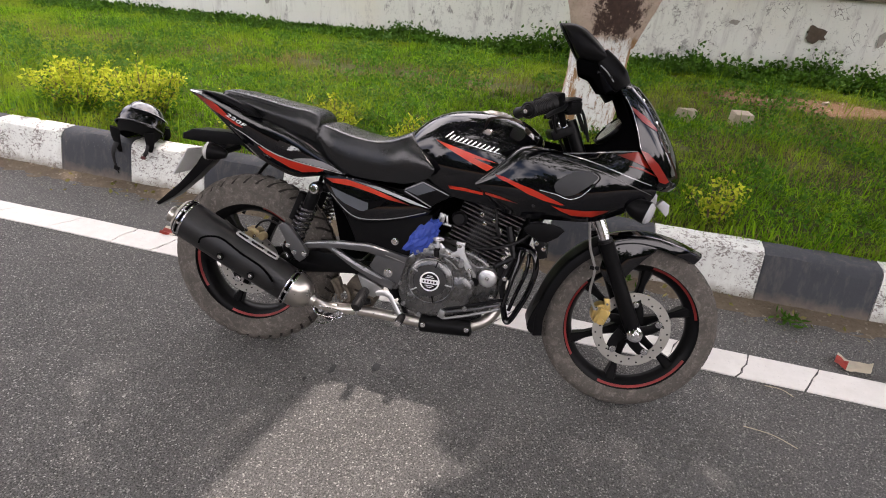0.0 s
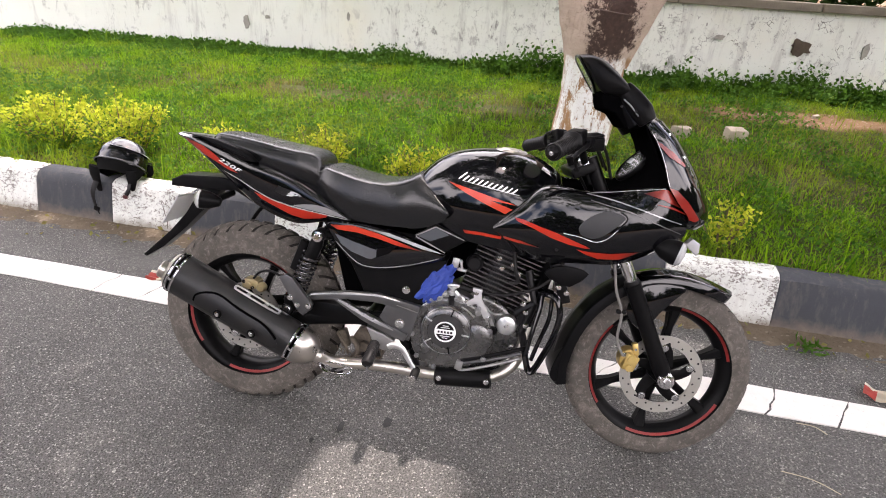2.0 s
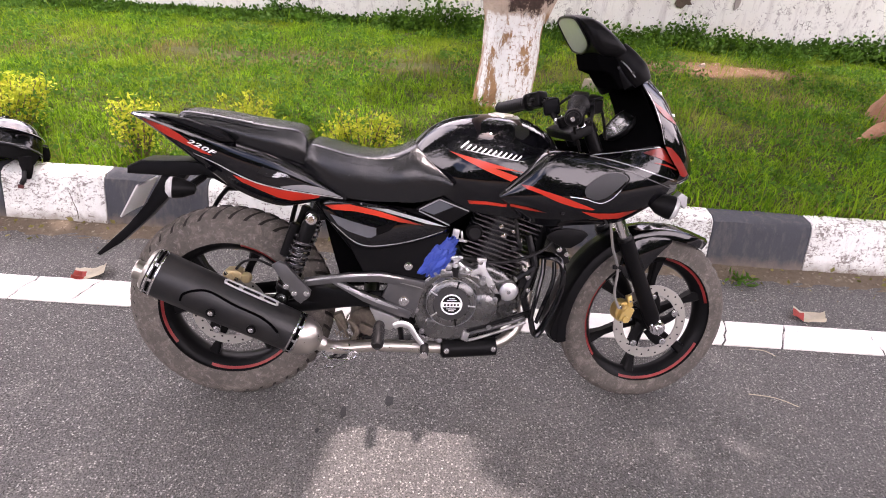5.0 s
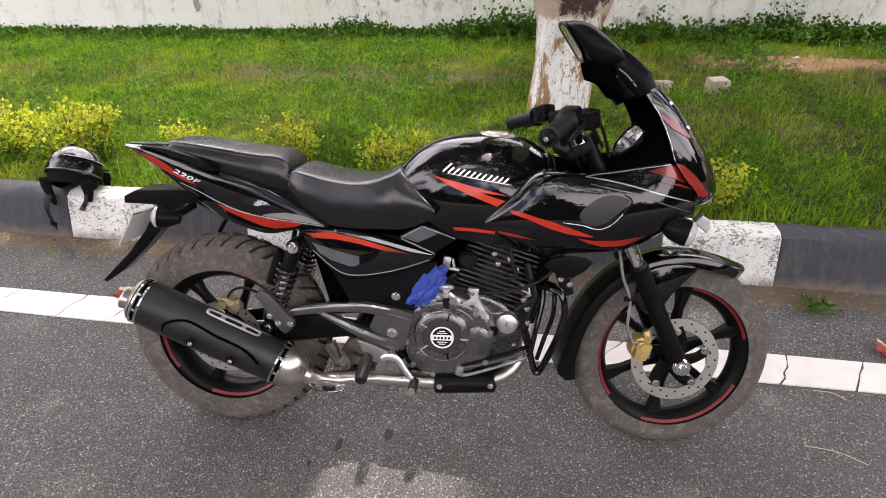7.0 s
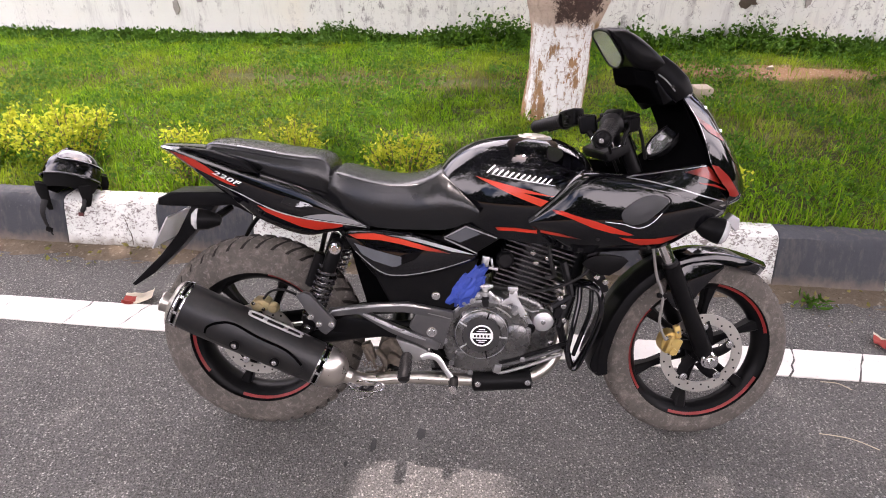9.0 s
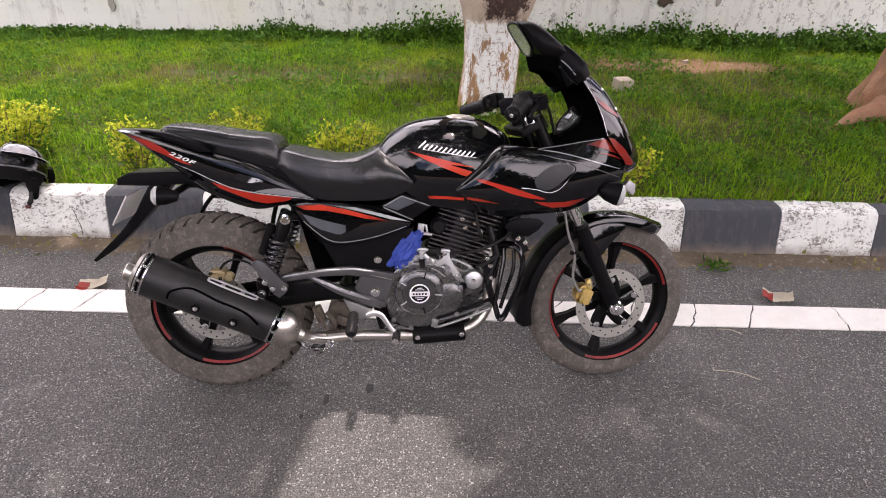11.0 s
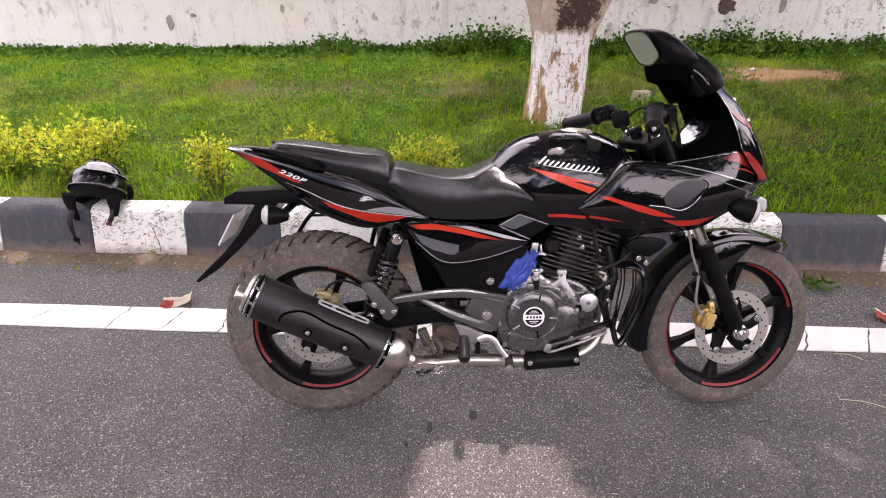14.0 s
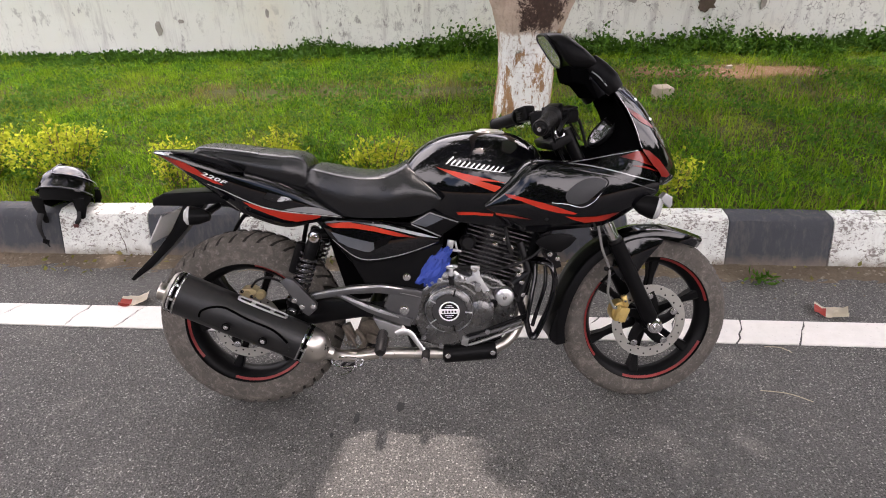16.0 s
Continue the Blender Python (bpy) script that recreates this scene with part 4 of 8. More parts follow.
def faded(name, c, spans, ragged=0.0):
    """A printed colour that fades into black along the bike: spans of (x where it is black, x where it is full)."""
    n = Nodes(name)
    fac = None
    for x0, x1 in spans:
        u = n.math("DIVIDE", n.math("SUBTRACT", n.axis(0), x0), x1 - x0)
        f = n.ramp(u, 0.0, 1.0)
        fac = f if fac is None else n.math("MULTIPLY", fac, f)
    if ragged:
        fac = n.math("MULTIPLY", fac, n.ramp(n.math("ADD", n.math("MULTIPLY", n.noise(38, 6, 0.6, n.coords((0.6, 0.2, 1.6))), 1.0), n.math("MULTIPLY", n.math("SUBTRACT", n.axis(0), ragged), 2.6)), 0.52, 0.56))
    col = n.mix(fac, (0.004, 0.004, 0.005, 1), n.mix(n.noise(9, 4), c4(c, 0.85), c4(c, 1.15)))
    return n.out(color=col, rough=0.3, metal=0.0, coat=0.5, coat_rough=0.04, spec=0.3)


# one printed red; light is put into it, brighter on the tank, darker at the nose
RED_TAIL = faded("fading_red_tail_decal", (0.36, 0.018, 0.006), [(-0.205, -0.12)])
RED_TANK = faded("fading_lit_red_tank_decal", (0.50, 0.045, 0.018), [(0.66, 0.74)])
RED_LOW = faded("fading_red_lower_decal", (0.42, 0.028, 0.010), [(0.735, 0.765), (0.985, 0.90)])
RED_SIDE = faded("fading_red_side_decal", (0.40, 0.022, 0.008), [(0.880, 0.91), (1.26, 1.19)])
RED_NOSE = faded("fading_shaded_red_nose_decal", (0.22, 0.010, 0.004), [(1.235, 1.295)])
RED_COVER = faded("fading_red_cover_decal", (0.46, 0.035, 0.014), [(0.32, 0.37), (0.635, 0.53)])
# sky reflection painted in pale colour, its ragged edge standing for leaf silhouettes
TAIL_GLINT = faded("ragged_sky_glint", (0.52, 0.53, 0.54), [(0.08, 0.12)], 0.20)
SILVER_COVER = faded("fading_silver_decal", (0.40, 0.41, 0.42), [(0.42, 0.60)])
VENTMESH = surface("grey_vent_mesh", (0.010, 0.011, 0.013), 0.42, var=0.3, scale=30, fine=420, bump=0.5, dist=0.002, spec=0.5)
# black plastic under sky light: its grey-blue sheen is put into the colour
SCOOP = surface("plastic_sky_sheen", (0.10, 0.11, 0.125), 0.25, 0.3, var=0.25, scale=12, bump=0.02, coat=0.4)
RIMRED = surface("red_rim_tape", (0.32, 0.022, 0.022), 0.45, var=0.3, scale=20, dust=0.15)
SILVER = surface("silver_decal", (0.55, 0.55, 0.56), 0.28, 0.5, var=0.2, scale=10, bump=0.0, coat=0.6)
WHITE = surface("white_decal", (0.80, 0.80, 0.80), 0.3, var=0.08, scale=10, bump=0.0, coat=0.5)
RUBBER = surface("black_grip_rubber", (0.006, 0.006, 0.0065), 0.5, var=0.3, scale=30, dust=0.02, spec=0.2)
# near-black without any gloss: shade of inner faces and recesses put into the colour
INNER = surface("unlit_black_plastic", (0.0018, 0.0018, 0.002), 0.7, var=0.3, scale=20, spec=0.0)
LENS = surface("clear_lamp_lens", (0.48, 0.48, 0.48), 0.12, 0.2, var=0.15, scale=60)
SMOKE = surface("smoked_visor", (0.003, 0.003, 0.0035), 0.2, var=0.3, scale=5, bump=0.0, spec=0.1)
LAMPGLASS = surface("dark_lamp_glass", (0.03, 0.03, 0.032), 0.2, 0.3, var=0.5, scale=40, bump=0.0, coat=1.0)
PLATE = surface("number_plate_white", (0.74, 0.74, 0.72), 0.35, var=0.1, scale=20)
FINMETAL = surface("black_fin_metal", (0.026, 0.026, 0.027), 0.35, var=0.4, scale=20, dust=0.10, spec=0.5)
GREYRING = surface("bright_edge_metal", (0.34, 0.34, 0.35), 0.3, 0.9, var=0.2, scale=20)
DULL = surface("dull_grey_line", (0.30, 0.30, 0.31), 0.3, 0.4, var=0.2, scale=10, bump=0.0, coat=0.5)
# half frosted and pale, so the colour stands in for reflected sky
MIRRORGLASS = surface("frosted_mirror_glass", (0.66, 0.67, 0.69), 0.16, 0.55, var=0.05, scale=30, bump=0.0)

bike = tagged(new("motorcycle"), "black faired motorcycle with orange-red stripes leaning on its side stand", "motorcycle")
LEAN, HEADING = 12.0, math.degrees(math.atan2(0.115, 1.44))
bike.matrix_world = pose(-0.07, -0.085, 0, 0, 0, HEADING) @ pose(0, 0, 0, -LEAN, 0, 0)

# steering: the fork turns about this axis
STEER_AT, STEER_UP = Vector((1.36, 0, 0.297)), Vector((-math.sin(radians(26)), 0, math.cos(radians(26))))
STEER = Matrix.Translation(STEER_AT) @ Matrix.Rotation(radians(5), 4, STEER_UP) @ Matrix.Translation(-STEER_AT)
FRONT, REAR = Vector((1.405, 0, 0.297)), Vector((0.03, 0, 0.318))


def steered(bm):
    bmesh.ops.transform(bm, matrix=STEER, verts=bm.verts)
    return bm


def bolt(parent, p, r=0.008, d=(0, -1, 0), mat=None, h=0.007):
    bm = lathe(bmesh.new(), [(0, h), (r * 0.55, h), (r * 0.62, h * 0.75), (r * 0.62, h * 0.45), (r, h * 0.4), (r, 0), (0, 0)], p, d, 12)
    return part("bolt", bm, mat or CHROME, parent)


def decal(name, outline, target, mat, parent, lift=0.0012, side=-1, n=0, label="", cell=0.012):
    """A thin sheet cut to an outline in x and z and laid on the body it belongs to."""
    tree_ = BVHTree.FromBMesh(target) if isinstance(target, bmesh.types.BMesh) else target
    pts = [Vector((x, 0, z)) for x, z in outline]
    if n:
        pts = spline(pts + [pts[0]], n)[:-1]
    bm = bmesh.new()
    bm.faces.new([bm.verts.new(p) for p in pts])
    xs, zs = [p.x for p in pts], [p.z for p in pts]
    for axis, lo, hi in ((0, min(xs), max(xs)), (2, min(zs), max(zs))):
        k = lo + cell
        while k < hi:
            no = Vector((1, 0, 0)) if axis == 0 else Vector((0, 0, 1))
            bmesh.ops.bisect_plane(bm, geom=bm.verts[:] + bm.edges[:] + bm.faces[:], plane_co=no * k, plane_no=no)
            k += cell
    bmesh.ops.triangulate(bm, faces=[f for f in bm.faces if len(f.verts) > 4])
    lost = []
    for v in bm.verts:
        hit = tree_.ray_cast(Vector((v.co.x, side * 1.0, v.co.z)), Vector((0, -side, 0)))[0]
        for k in range(1, 9):
            if hit is None:
                # past the body's edge: keep to the edge itself
                hit = tree_.ray_cast(Vector((v.co.x + 0.0025 * k, side * 1.0, v.co.z)), Vector((0, -side, 0)))[0]
            if hit is None:
                hit = tree_.ray_cast(Vector((v.co.x, side * 1.0, v.co.z - 0.0025 * k)), Vector((0, -side, 0)))[0]
        if hit is None:
            lost.append(v)
        else:
            v.co = hit + Vector((0, side * lift, 0))
    bmesh.ops.delete(bm, geom=lost, context="VERTS")
    bmesh.ops.remove_doubles(bm, verts=bm.verts, dist=0.0002)
    bmesh.ops.dissolve_degenerate(bm, edges=bm.edges, dist=0.0003)
    ext = bmesh.ops.extrude_face_region(bm, geom=bm.faces[:])
    bmesh.ops.translate(bm, verts=[g for g in ext["geom"] if isinstance(g, bmesh.types.BMVert)], vec=(0, side * 0.0006, 0))
    bmesh.ops.recalc_face_normals(bm, faces=bm.faces)
    return part(name, bm, mat, parent, label)


def stripe(name, line, widths, target, mat, parent, lift=0.0012, sides=(-1, 1)):
    """A tapering stripe along a line in x and z."""
    pts = spline([(x, 0, z) for x, z in line], 6)
    up, dn = [], []
    for i, p in enumerate(pts):
        d = (pts[min(i + 1, len(pts) - 1)] - pts[max(i - 1, 0)]).normalized()
        nrm = Vector((-d.z, 0, d.x))
        s = i / (len(pts) - 1) * (len(widths) - 1)
        k = min(int(s), len(widths) - 2)
        w = (widths[k] + (widths[k + 1] - widths[k]) * (s - k)) / 2
        up.append((p + nrm * w)), dn.append((p - nrm * w))
    out = [(p.x, p.z) for p in up] + [(p.x, p.z) for p in reversed(dn)]
    for s in sides:
        decal(name, out, target, mat, parent, lift, s)


# ---- wheels ----
def wheel(name, c, R, width, disc_r, disc_y, front, label):
    fix = steered if front else (lambda b: b)
    w2, rim = width / 2, 0.226 if front else 0.219
    bm = lathe(bmesh.new(), [(0, -0.055), (0.030, -0.055), (0.034, -0.045), (0.034, -0.02), (0.048, -0.012), (0.048, 0.012), (0.034, 0.02), (0.034, 0.055), (0, 0.055)], c, (0, 1, 0), 32)
    hub = part(name, fix(bm), MATTE, bike, label)
    # tyre with cut tread
    bm = bmesh.new()
    prof = []
    for k in range(27):
        a = math.pi * (k / 26 - 0.5)
        y = w2 * math.copysign(abs(math.sin(a * 0.999)) ** 0.85, a)
        r = rim + (R - rim) * max(0.0, math.cos(a)) ** 0.62
        prof.append((r, y))
    seg, pitch = 360, 9
    grid, cut = [], set()
    for j in range(seg):
        ring = []
        for k, (r, y) in enumerate(prof):
            t = abs(y) / w2
            # the tread's grooves sweep back towards the shoulder
            th = 2 * math.pi * (j + 9 * t ** 1.3) / seg
            reach = 0.84 if not front else 0.66
            own = (j + (pitch // 2 if y > 0 else 0)) % pitch
            groove = 0.0
            if 0.10 < t < reach and own in ((0, 1, 2) if not front else (0, 1)):
                groove = 0.0058 if not front else 0.0042
                cut.add((j, k))
            if t < 0.05 and not front:
                groove = 0.003
                cut.add((j, k))
            rr = r - groove + (0.0016 if 0.80 < t < 0.87 or 0.93 < t < 0.96 else 0.0)
            ring.append(bm.verts.new((c.x + rr * math.cos(th), c.y + y, c.z + rr * math.sin(th))))
        grid.append(ring)
    for j in range(seg):
        a, b = grid[j], grid[(j + 1) % seg]
        for k in range(len(prof) - 1):
            f = bm.faces.new((a[k], a[k + 1], b[k + 1], b[k]))
            f.material_index = 1 if (j, k) in cut and ((j + 1) % seg, k) in cut else 0
    bmesh.ops.recalc_face_normals(bm, faces=bm.faces)
    part("tyre", fix(bm), [TYRE, GROOVE], hub, "dusty worn rubber tyre", 30)
    # rim
    q = w2 * 0.74
    bm = lathe(bmesh.new(), [(rim + 0.012, -q), (rim + 0.010, -q - 0.004), (rim - 0.004, -q - 0.004), (rim - 0.016, -q + 0.004), (rim - 0.030, -q + 0.022), (rim - 0.034, 0), (rim - 0.030, q - 0.022),
                             (rim - 0.016, q - 0.004), (rim - 0.004, q + 0.004), (rim + 0.010, q + 0.004), (rim + 0.012, q), (rim - 0.015, 0)], c, (0, 1, 0), 96, True)
    part("rim", fix(bm), MATTE, hub, "matte black alloy rim")
    for i in range(6):
        a = radians(60 * i + (22 if front else 7))
        d, s = Vector((math.cos(a), 0, math.sin(a))), Vector((-math.sin(a), 0, math.cos(a)))
        bm = bmesh.new()
        vs = []
        for rr, hw, hy in ((0.04, 0.019, 0.022), (0.09, 0.012, 0.017), (0.15, 0.011, 0.017), (rim - 0.022, 0.020, 0.024)):
            p = c + d * rr
            vs.append([bm.verts.new(p + s * hw * sx + Vector((0, hy * sy, 0))) for sx, sy in ((-1, -0.7), (-0.6, -1), (0.6, -1), (1, -0.7), (1, 0.7), (0.6, 1), (-0.6, 1), (-1, 0.7))])
        for u, v in zip(vs, vs[1:]):
            for j in range(8):
                bm.faces.new((u[j], u[(j + 1) % 8], v[(j + 1) % 8], v[j]))
        bmesh.ops.recalc_face_normals(bm, faces=bm.faces)
        part("spoke", fix(bm), MATTE, hub)
    # red tape on the rim's edge, broken into runs
    for a0, a1 in ((15, 80), (140, 215), (250, 335)):
        bm = bmesh.new()
        prev = None
        for k in range(25):
            a = radians(a0 + (a1 - a0) * k / 24)
            pr = [bm.verts.new((c.x + r * math.cos(a), y, c.z + r * math.sin(a))) for r, y in ((rim - 0.003, -q - 0.0052), (rim - 0.011, -q - 0.0005))]
            if prev:
                bm.faces.new((prev[0], pr[0], pr[1], prev[1]))
            prev = pr
        bmesh.ops.solidify(bm, geom=bm.faces[:], thickness=0.0008)
        part("rim_tape", fix(bm), RIMRED, hub, "thin red tape")
    # drilled brake disc
    bm = lathe(bmesh.new(), [(disc_r, -0.002), (disc_r, 0.002), (disc_r * 0.74, 0.002), (disc_r * 0.74, -0.002)], (c.x, disc_y, c.z), (0, 1, 0), 64, True)
    disc = part("brake_disc", fix(bm), DISC, hub, "drilled steel brake disc")
    for i in range(30):
        a = 2 * math.pi * i / 30
        r = disc_r * (0.81 if i % 2 else 0.92)
        bm = lathe(bmesh.new(), [(0, -0.0028), (0.0032, -0.0028), (0.0032, -0.001), (0, -0.001)], (c.x + r * math.cos(a), disc_y, c.z + r * math.sin(a)), (0, 1, 0), 8)
        part("drill_hole", fix(bm), MATTE, disc)
    bm = bmesh.new()
    for i in range(5):
        a = radians(72 * i + 20)
        p0 = Vector((c.x + 0.03 * math.cos(a - 0.5), disc_y + 0.004, c.z + 0.03 * math.sin(a - 0.5)))
        p1 = Vector((c.x + disc_r * 0.78 * math.cos(a), disc_y + 0.001, c.z + disc_r * 0.78 * math.sin(a)))
        tube(bm, [p0, p0.lerp(p1, 0.55) + Vector((0.008 * math.sin(a), 0, -0.008 * math.cos(a))), p1], [0.022, 0.017, 0.017], 10, 4, True, 0.30)
    part("disc_carrier", fix(bm), MATTE, disc)
    for i in range(5):
        a = radians(72 * i + 20)
        p = Vector((c.x + disc_r * 0.70 * math.cos(a), disc_y - 0.004, c.z + disc_r * 0.70 * math.sin(a)))
        b = bolt(disc, STEER @ p if front else p, 0.012, (0, -1, 0), CHROME, 0.006)
    return hub


wheel("rear_wheel", REAR, 0.321, 0.126, 0.118, -0.062, False, "rear wheel with black spokes, red rim tape and dusty tyre")
wheel("front_wheel", FRONT, 0.299, 0.094, 0.130, -0.058, True, "front wheel with black spokes, red rim tape and dusty tyre")

# ---- front fork, mudguard, brake ----
for s in (-1, 1):
    y = 0.088 * s
    foot, head = Vector((1.392, y, 0.325)), Vector((1.392, y, 0.325)) + STEER_UP * 0.295
    top = foot + STEER_UP * 0.70
    fork = part("fork_leg", steered(tube(bmesh.new(), [foot - STEER_UP * 0.045, foot, foot + STEER_UP * 0.12, head - STEER_UP * 0.012, head], [0.020, 0.027, 0.025, 0.025, 0.027], 20, 1, False)), SATIN, bike, "satin black fork slider")
    part("fork_tube", steered(rod(head - STEER_UP * 0.01, top, 0.0185, 20)), CHROME, fork, "chrome stanchion")
    part("upper_sleeve", steered(rod(head + (top - head) * 0.55, top + STEER_UP * 0.002, 0.0205, 20)), MATTE, fork, "matte black upper fork sleeve")
    part("dust_seal", steered(rod(head - STEER_UP * 0.004, head + STEER_UP * 0.012, 0.023, 20)), RUBBER, fork)
part("axle", steered(lathe(bmesh.new(), [(0, -0.132), (0.011, -0.132), (0.012, -0.125), (0.012, -0.122), (0.022, -0.121), (0.022, -0.110), (0.026, -0.109), (0.026, -0.106), (0.012, -0.105), (0.012, 0.11), (0, 0.11)], FRONT, (0, 1, 0), 20)), CHROME, bike, "front axle with bright nut")

# mudguard: an arched blade with a flared skirt
rows = []
for a in (192, 186, 178, 160, 140, 120, 100, 84, 70, 61, 55):
    ca, sa = math.cos(radians(a)), math.sin(radians(a))
    r = 0.325 + (0.010 if a < 60 else 0.004 if a < 66 else 0) + (0.02 * (a - 160) / 50 if a > 160 else 0)
    w = 0.066 if a > 66 else 0.026 + 0.040 * (a - 55) / 11
    rows.append([(FRONT.x + (r - 0.036) * ca, -w, FRONT.z + (r - 0.036) * sa), (FRONT.x + (r - 0.008) * ca, -w * 0.95, FRONT.z + (r - 0.008) * sa),
                 (FRONT.x + r * ca, -w * 0.55, FRONT.z + r * sa), (FRONT.x + (r + 0.006) * ca, 0, FRONT.z + (r + 0.006) * sa)])
bm = skin(rows, 4, 3, True, 0.003)
for f in bm.faces:
    f.material_index = 1 if f.calc_center_median().x < 1.275 else 0
guard = part("front_mudguard", steered(bm), [GLOSS, SATIN], bike, "glossy black front mudguard with a matte rear skirt")
for s in (-1, 1):
    bm = prism([(1.26, 0.50), (1.29, 0.575), (1.36, 0.597), (1.43, 0.588), (1.40, 0.55), (1.36, 0.50), (1.33, 0.45), (1.30, 0.45)], s * 0.072, s * 0.082, 0.004, 3)
    part("stay_panel", steered(bm), GLOSS, guard)
# rear mud flap of the front guard
bm = prism([(1.072, 0.235), (1.055, 0.262), (1.075, 0.33), (1.11, 0.40), (1.135, 0.44), (1.15, 0.43), (1.12, 0.37), (1.10, 0.31), (1.09, 0.25)], -0.060, 0.060, 0.007, 3, 3)
part("mud_flap", steered(bm), SATIN, guard, "matte black plastic flap")

bm = prism([(1.250, 0.352), (1.262, 0.380), (1.285, 0.392), (1.310, 0.385), (1.322, 0.350), (1.306, 0.315), (1.270, 0.306), (1.252, 0.325)], -0.098, -0.05, 0.006, 2, 3)
box(bm, (0.022, 0.02, 0.05), pose(1.305, -0.095, 0.395, 0, -15, 0), 0.005)
box(bm, (0.05, 0.03, 0.065), pose(1.288, -0.105, 0.345, 0, 20, 0), 0.008)
lathe(bm, [(0, 0.012), (0.017, 0.012), (0.019, 0.006), (0.019, 0), (0, 0)], (1.29, -0.112, 0.36), (0, -1, 0), 20)
lathe(bm, [(0, 0.012), (0.013, 0.012), (0.015, 0.006), (0.015, 0), (0, 0)], (1.283, -0.112, 0.325), (0, -1, 0), 20)
bmesh.ops.scale(bm, vec=(0.80, 0.9, 0.80), space=Matrix.Translation((-1.286, 0.09, -0.350)), verts=bm.verts)
caliper = part("brake_caliper", steered(bm), BRASS, bike, "gold-painted brake caliper")
for p in ((1.268, -0.103, 0.368), (1.300, -0.10, 0.388), (1.305, -0.105, 0.328)):
    bolt(caliper, STEER @ Vector(p), 0.007)
part("brake_hose", steered(tube(bmesh.new(), [(1.262, -0.108, 0.365), (1.235, -0.115, 0.42), (1.238, -0.11, 0.50), (1.212, -0.11, 0.57), (1.195, -0.10, 0.66), (1.17, -0.08, 0.76)], 0.0042, 10)),
     surface("grey_hose", (0.16, 0.155, 0.145), 0.5), bike, "grey brake hose")
part("hose_clip", steered(box(bmesh.new(), (0.03, 0.012, 0.014), pose(1.236, -0.108, 0.505), 0.004)), SATIN, bike)

# ---- tank, seats, tail ----
rows = [
    [(0.572, 0, 0.80), (0.575, -0.03, 0.80), (0.58, -0.06, 0.79), (0.585, -0.08, 0.76), (0.59, -0.08, 0.72)],
    [(0.580, 0, 0.850), (0.584, -0.05, 0.845), (0.595, -0.092, 0.826), (0.60, -0.11, 0.785), (0.61, -0.105, 0.71)],
    [(0.640, 0, 0.910), (0.645, -0.06, 0.900), (0.65, -0.117, 0.858), (0.65, -0.138, 0.80), (0.65, -0.13, 0.70)],
    [(0.720, 0, 0.944), (0.72, -0.075, 0.930), (0.72, -0.147, 0.868), (0.72, -0.166, 0.79), (0.72, -0.15, 0.69)],
    [(0.840, 0, 0.956), (0.84, -0.085, 0.940), (0.84, -0.163, 0.872), (0.84, -0.180, 0.78), (0.84, -0.16, 0.675)],
    [(0.940, 0, 0.940), (0.94, -0.08, 0.920), (0.94, -0.156, 0.855), (0.94, -0.178, 0.77), (0.94, -0.15, 0.665)],
    [(1.015, 0, 0.895), (1.015, -0.07, 0.878), (1.015, -0.138, 0.835), (1.015, -0.165, 0.76), (1.015, -0.14, 0.66)],
    [(1.035, 0, 0.84), (1.035, -0.06, 0.83), (1.035, -0.12, 0.80), (1.035, -0.15, 0.74), (1.035, -0.13, 0.66)],
]
bm = skin(rows, 6, 5)
tank_tree = BVHTree.FromBMesh(bm)
tank = part("fuel_tank", bm, GLOSS, bike, "glossy black fuel tank with an orange-red flash", 60)
for s in (-1, 1):
    decal("tank_stripe", [(0.686, 0.857), (0.753, 0.843), (0.826, 0.826), (0.899, 0.809), (0.815, 0.818), (0.884, 0.797), (0.864, 0.782), (0.798, 0.807), (0.746, 0.829)], tank_tree, RED_TANK, tank, 0.0012, s)
    decal("tank_stripe", [(0.745, 0.719), (0.799, 0.719), (0.860, 0.713), (0.860, 0.704), (0.800, 0.709), (0.752, 0.709)], tank_tree, RED_LOW, tank, 0.0012, s)
# the tank's badge as plain slanting strokes
for k in range(12):
    bx, bz, bh = 0.718 + 0.0144 * k, 0.8665 - 0.0250 * k / 11, 0.0135 if k else 0.020
    stripe("badge_stroke", [(bx, bz), (bx + 0.55 * bh, bz + 0.5 * bh), (bx + 1.15 * bh, bz + bh)], [0.0028, 0.0046, 0.0036], tank_tree, WHITE, tank, 0.0016, (-1,))
stripe("badge_line", [(0.728, 0.8635), (0.800, 0.8535), (0.900, 0.8385)], [0.0012, 0.0030, 0.0012], tank_tree, SILVER, tank, 0.0016, (-1,))
cap = part("tank_cap", lathe(bmesh.new(), [(0, 0.016), (0.030, 0.016), (0.034, 0.013), (0.047, 0.011), (0.052, 0.006), (0.054, -0.008), (0, -0.008)], (0.86, 0, 0.943), (0.06, 0, 1), 40), STEEL, tank, "brushed metal filler cap")
for i in range(6):
    a = radians(60 * i)
    bolt(cap, (0.86 + 0.043 * math.cos(a), 0.043 * math.sin(a), 0.951), 0.004, (0, 0, 1), CHROME, 0.004)



def cushion(x, top, w, low, shift=0.0):
    """One cross-section of a seat: a nearly flat top, a firm edge and a rounded side."""
    return [(x, 0, top), (x, -0.6 * w, top - 0.002), (x, -0.93 * w, top - 0.006), (x + shift * 0.3, -w, top - 0.016), (x + shift * 0.7, -w - 0.010, top - 0.018 - 0.45 * (top - 0.018 - low)), (x + shift, -w - 0.002, low)]


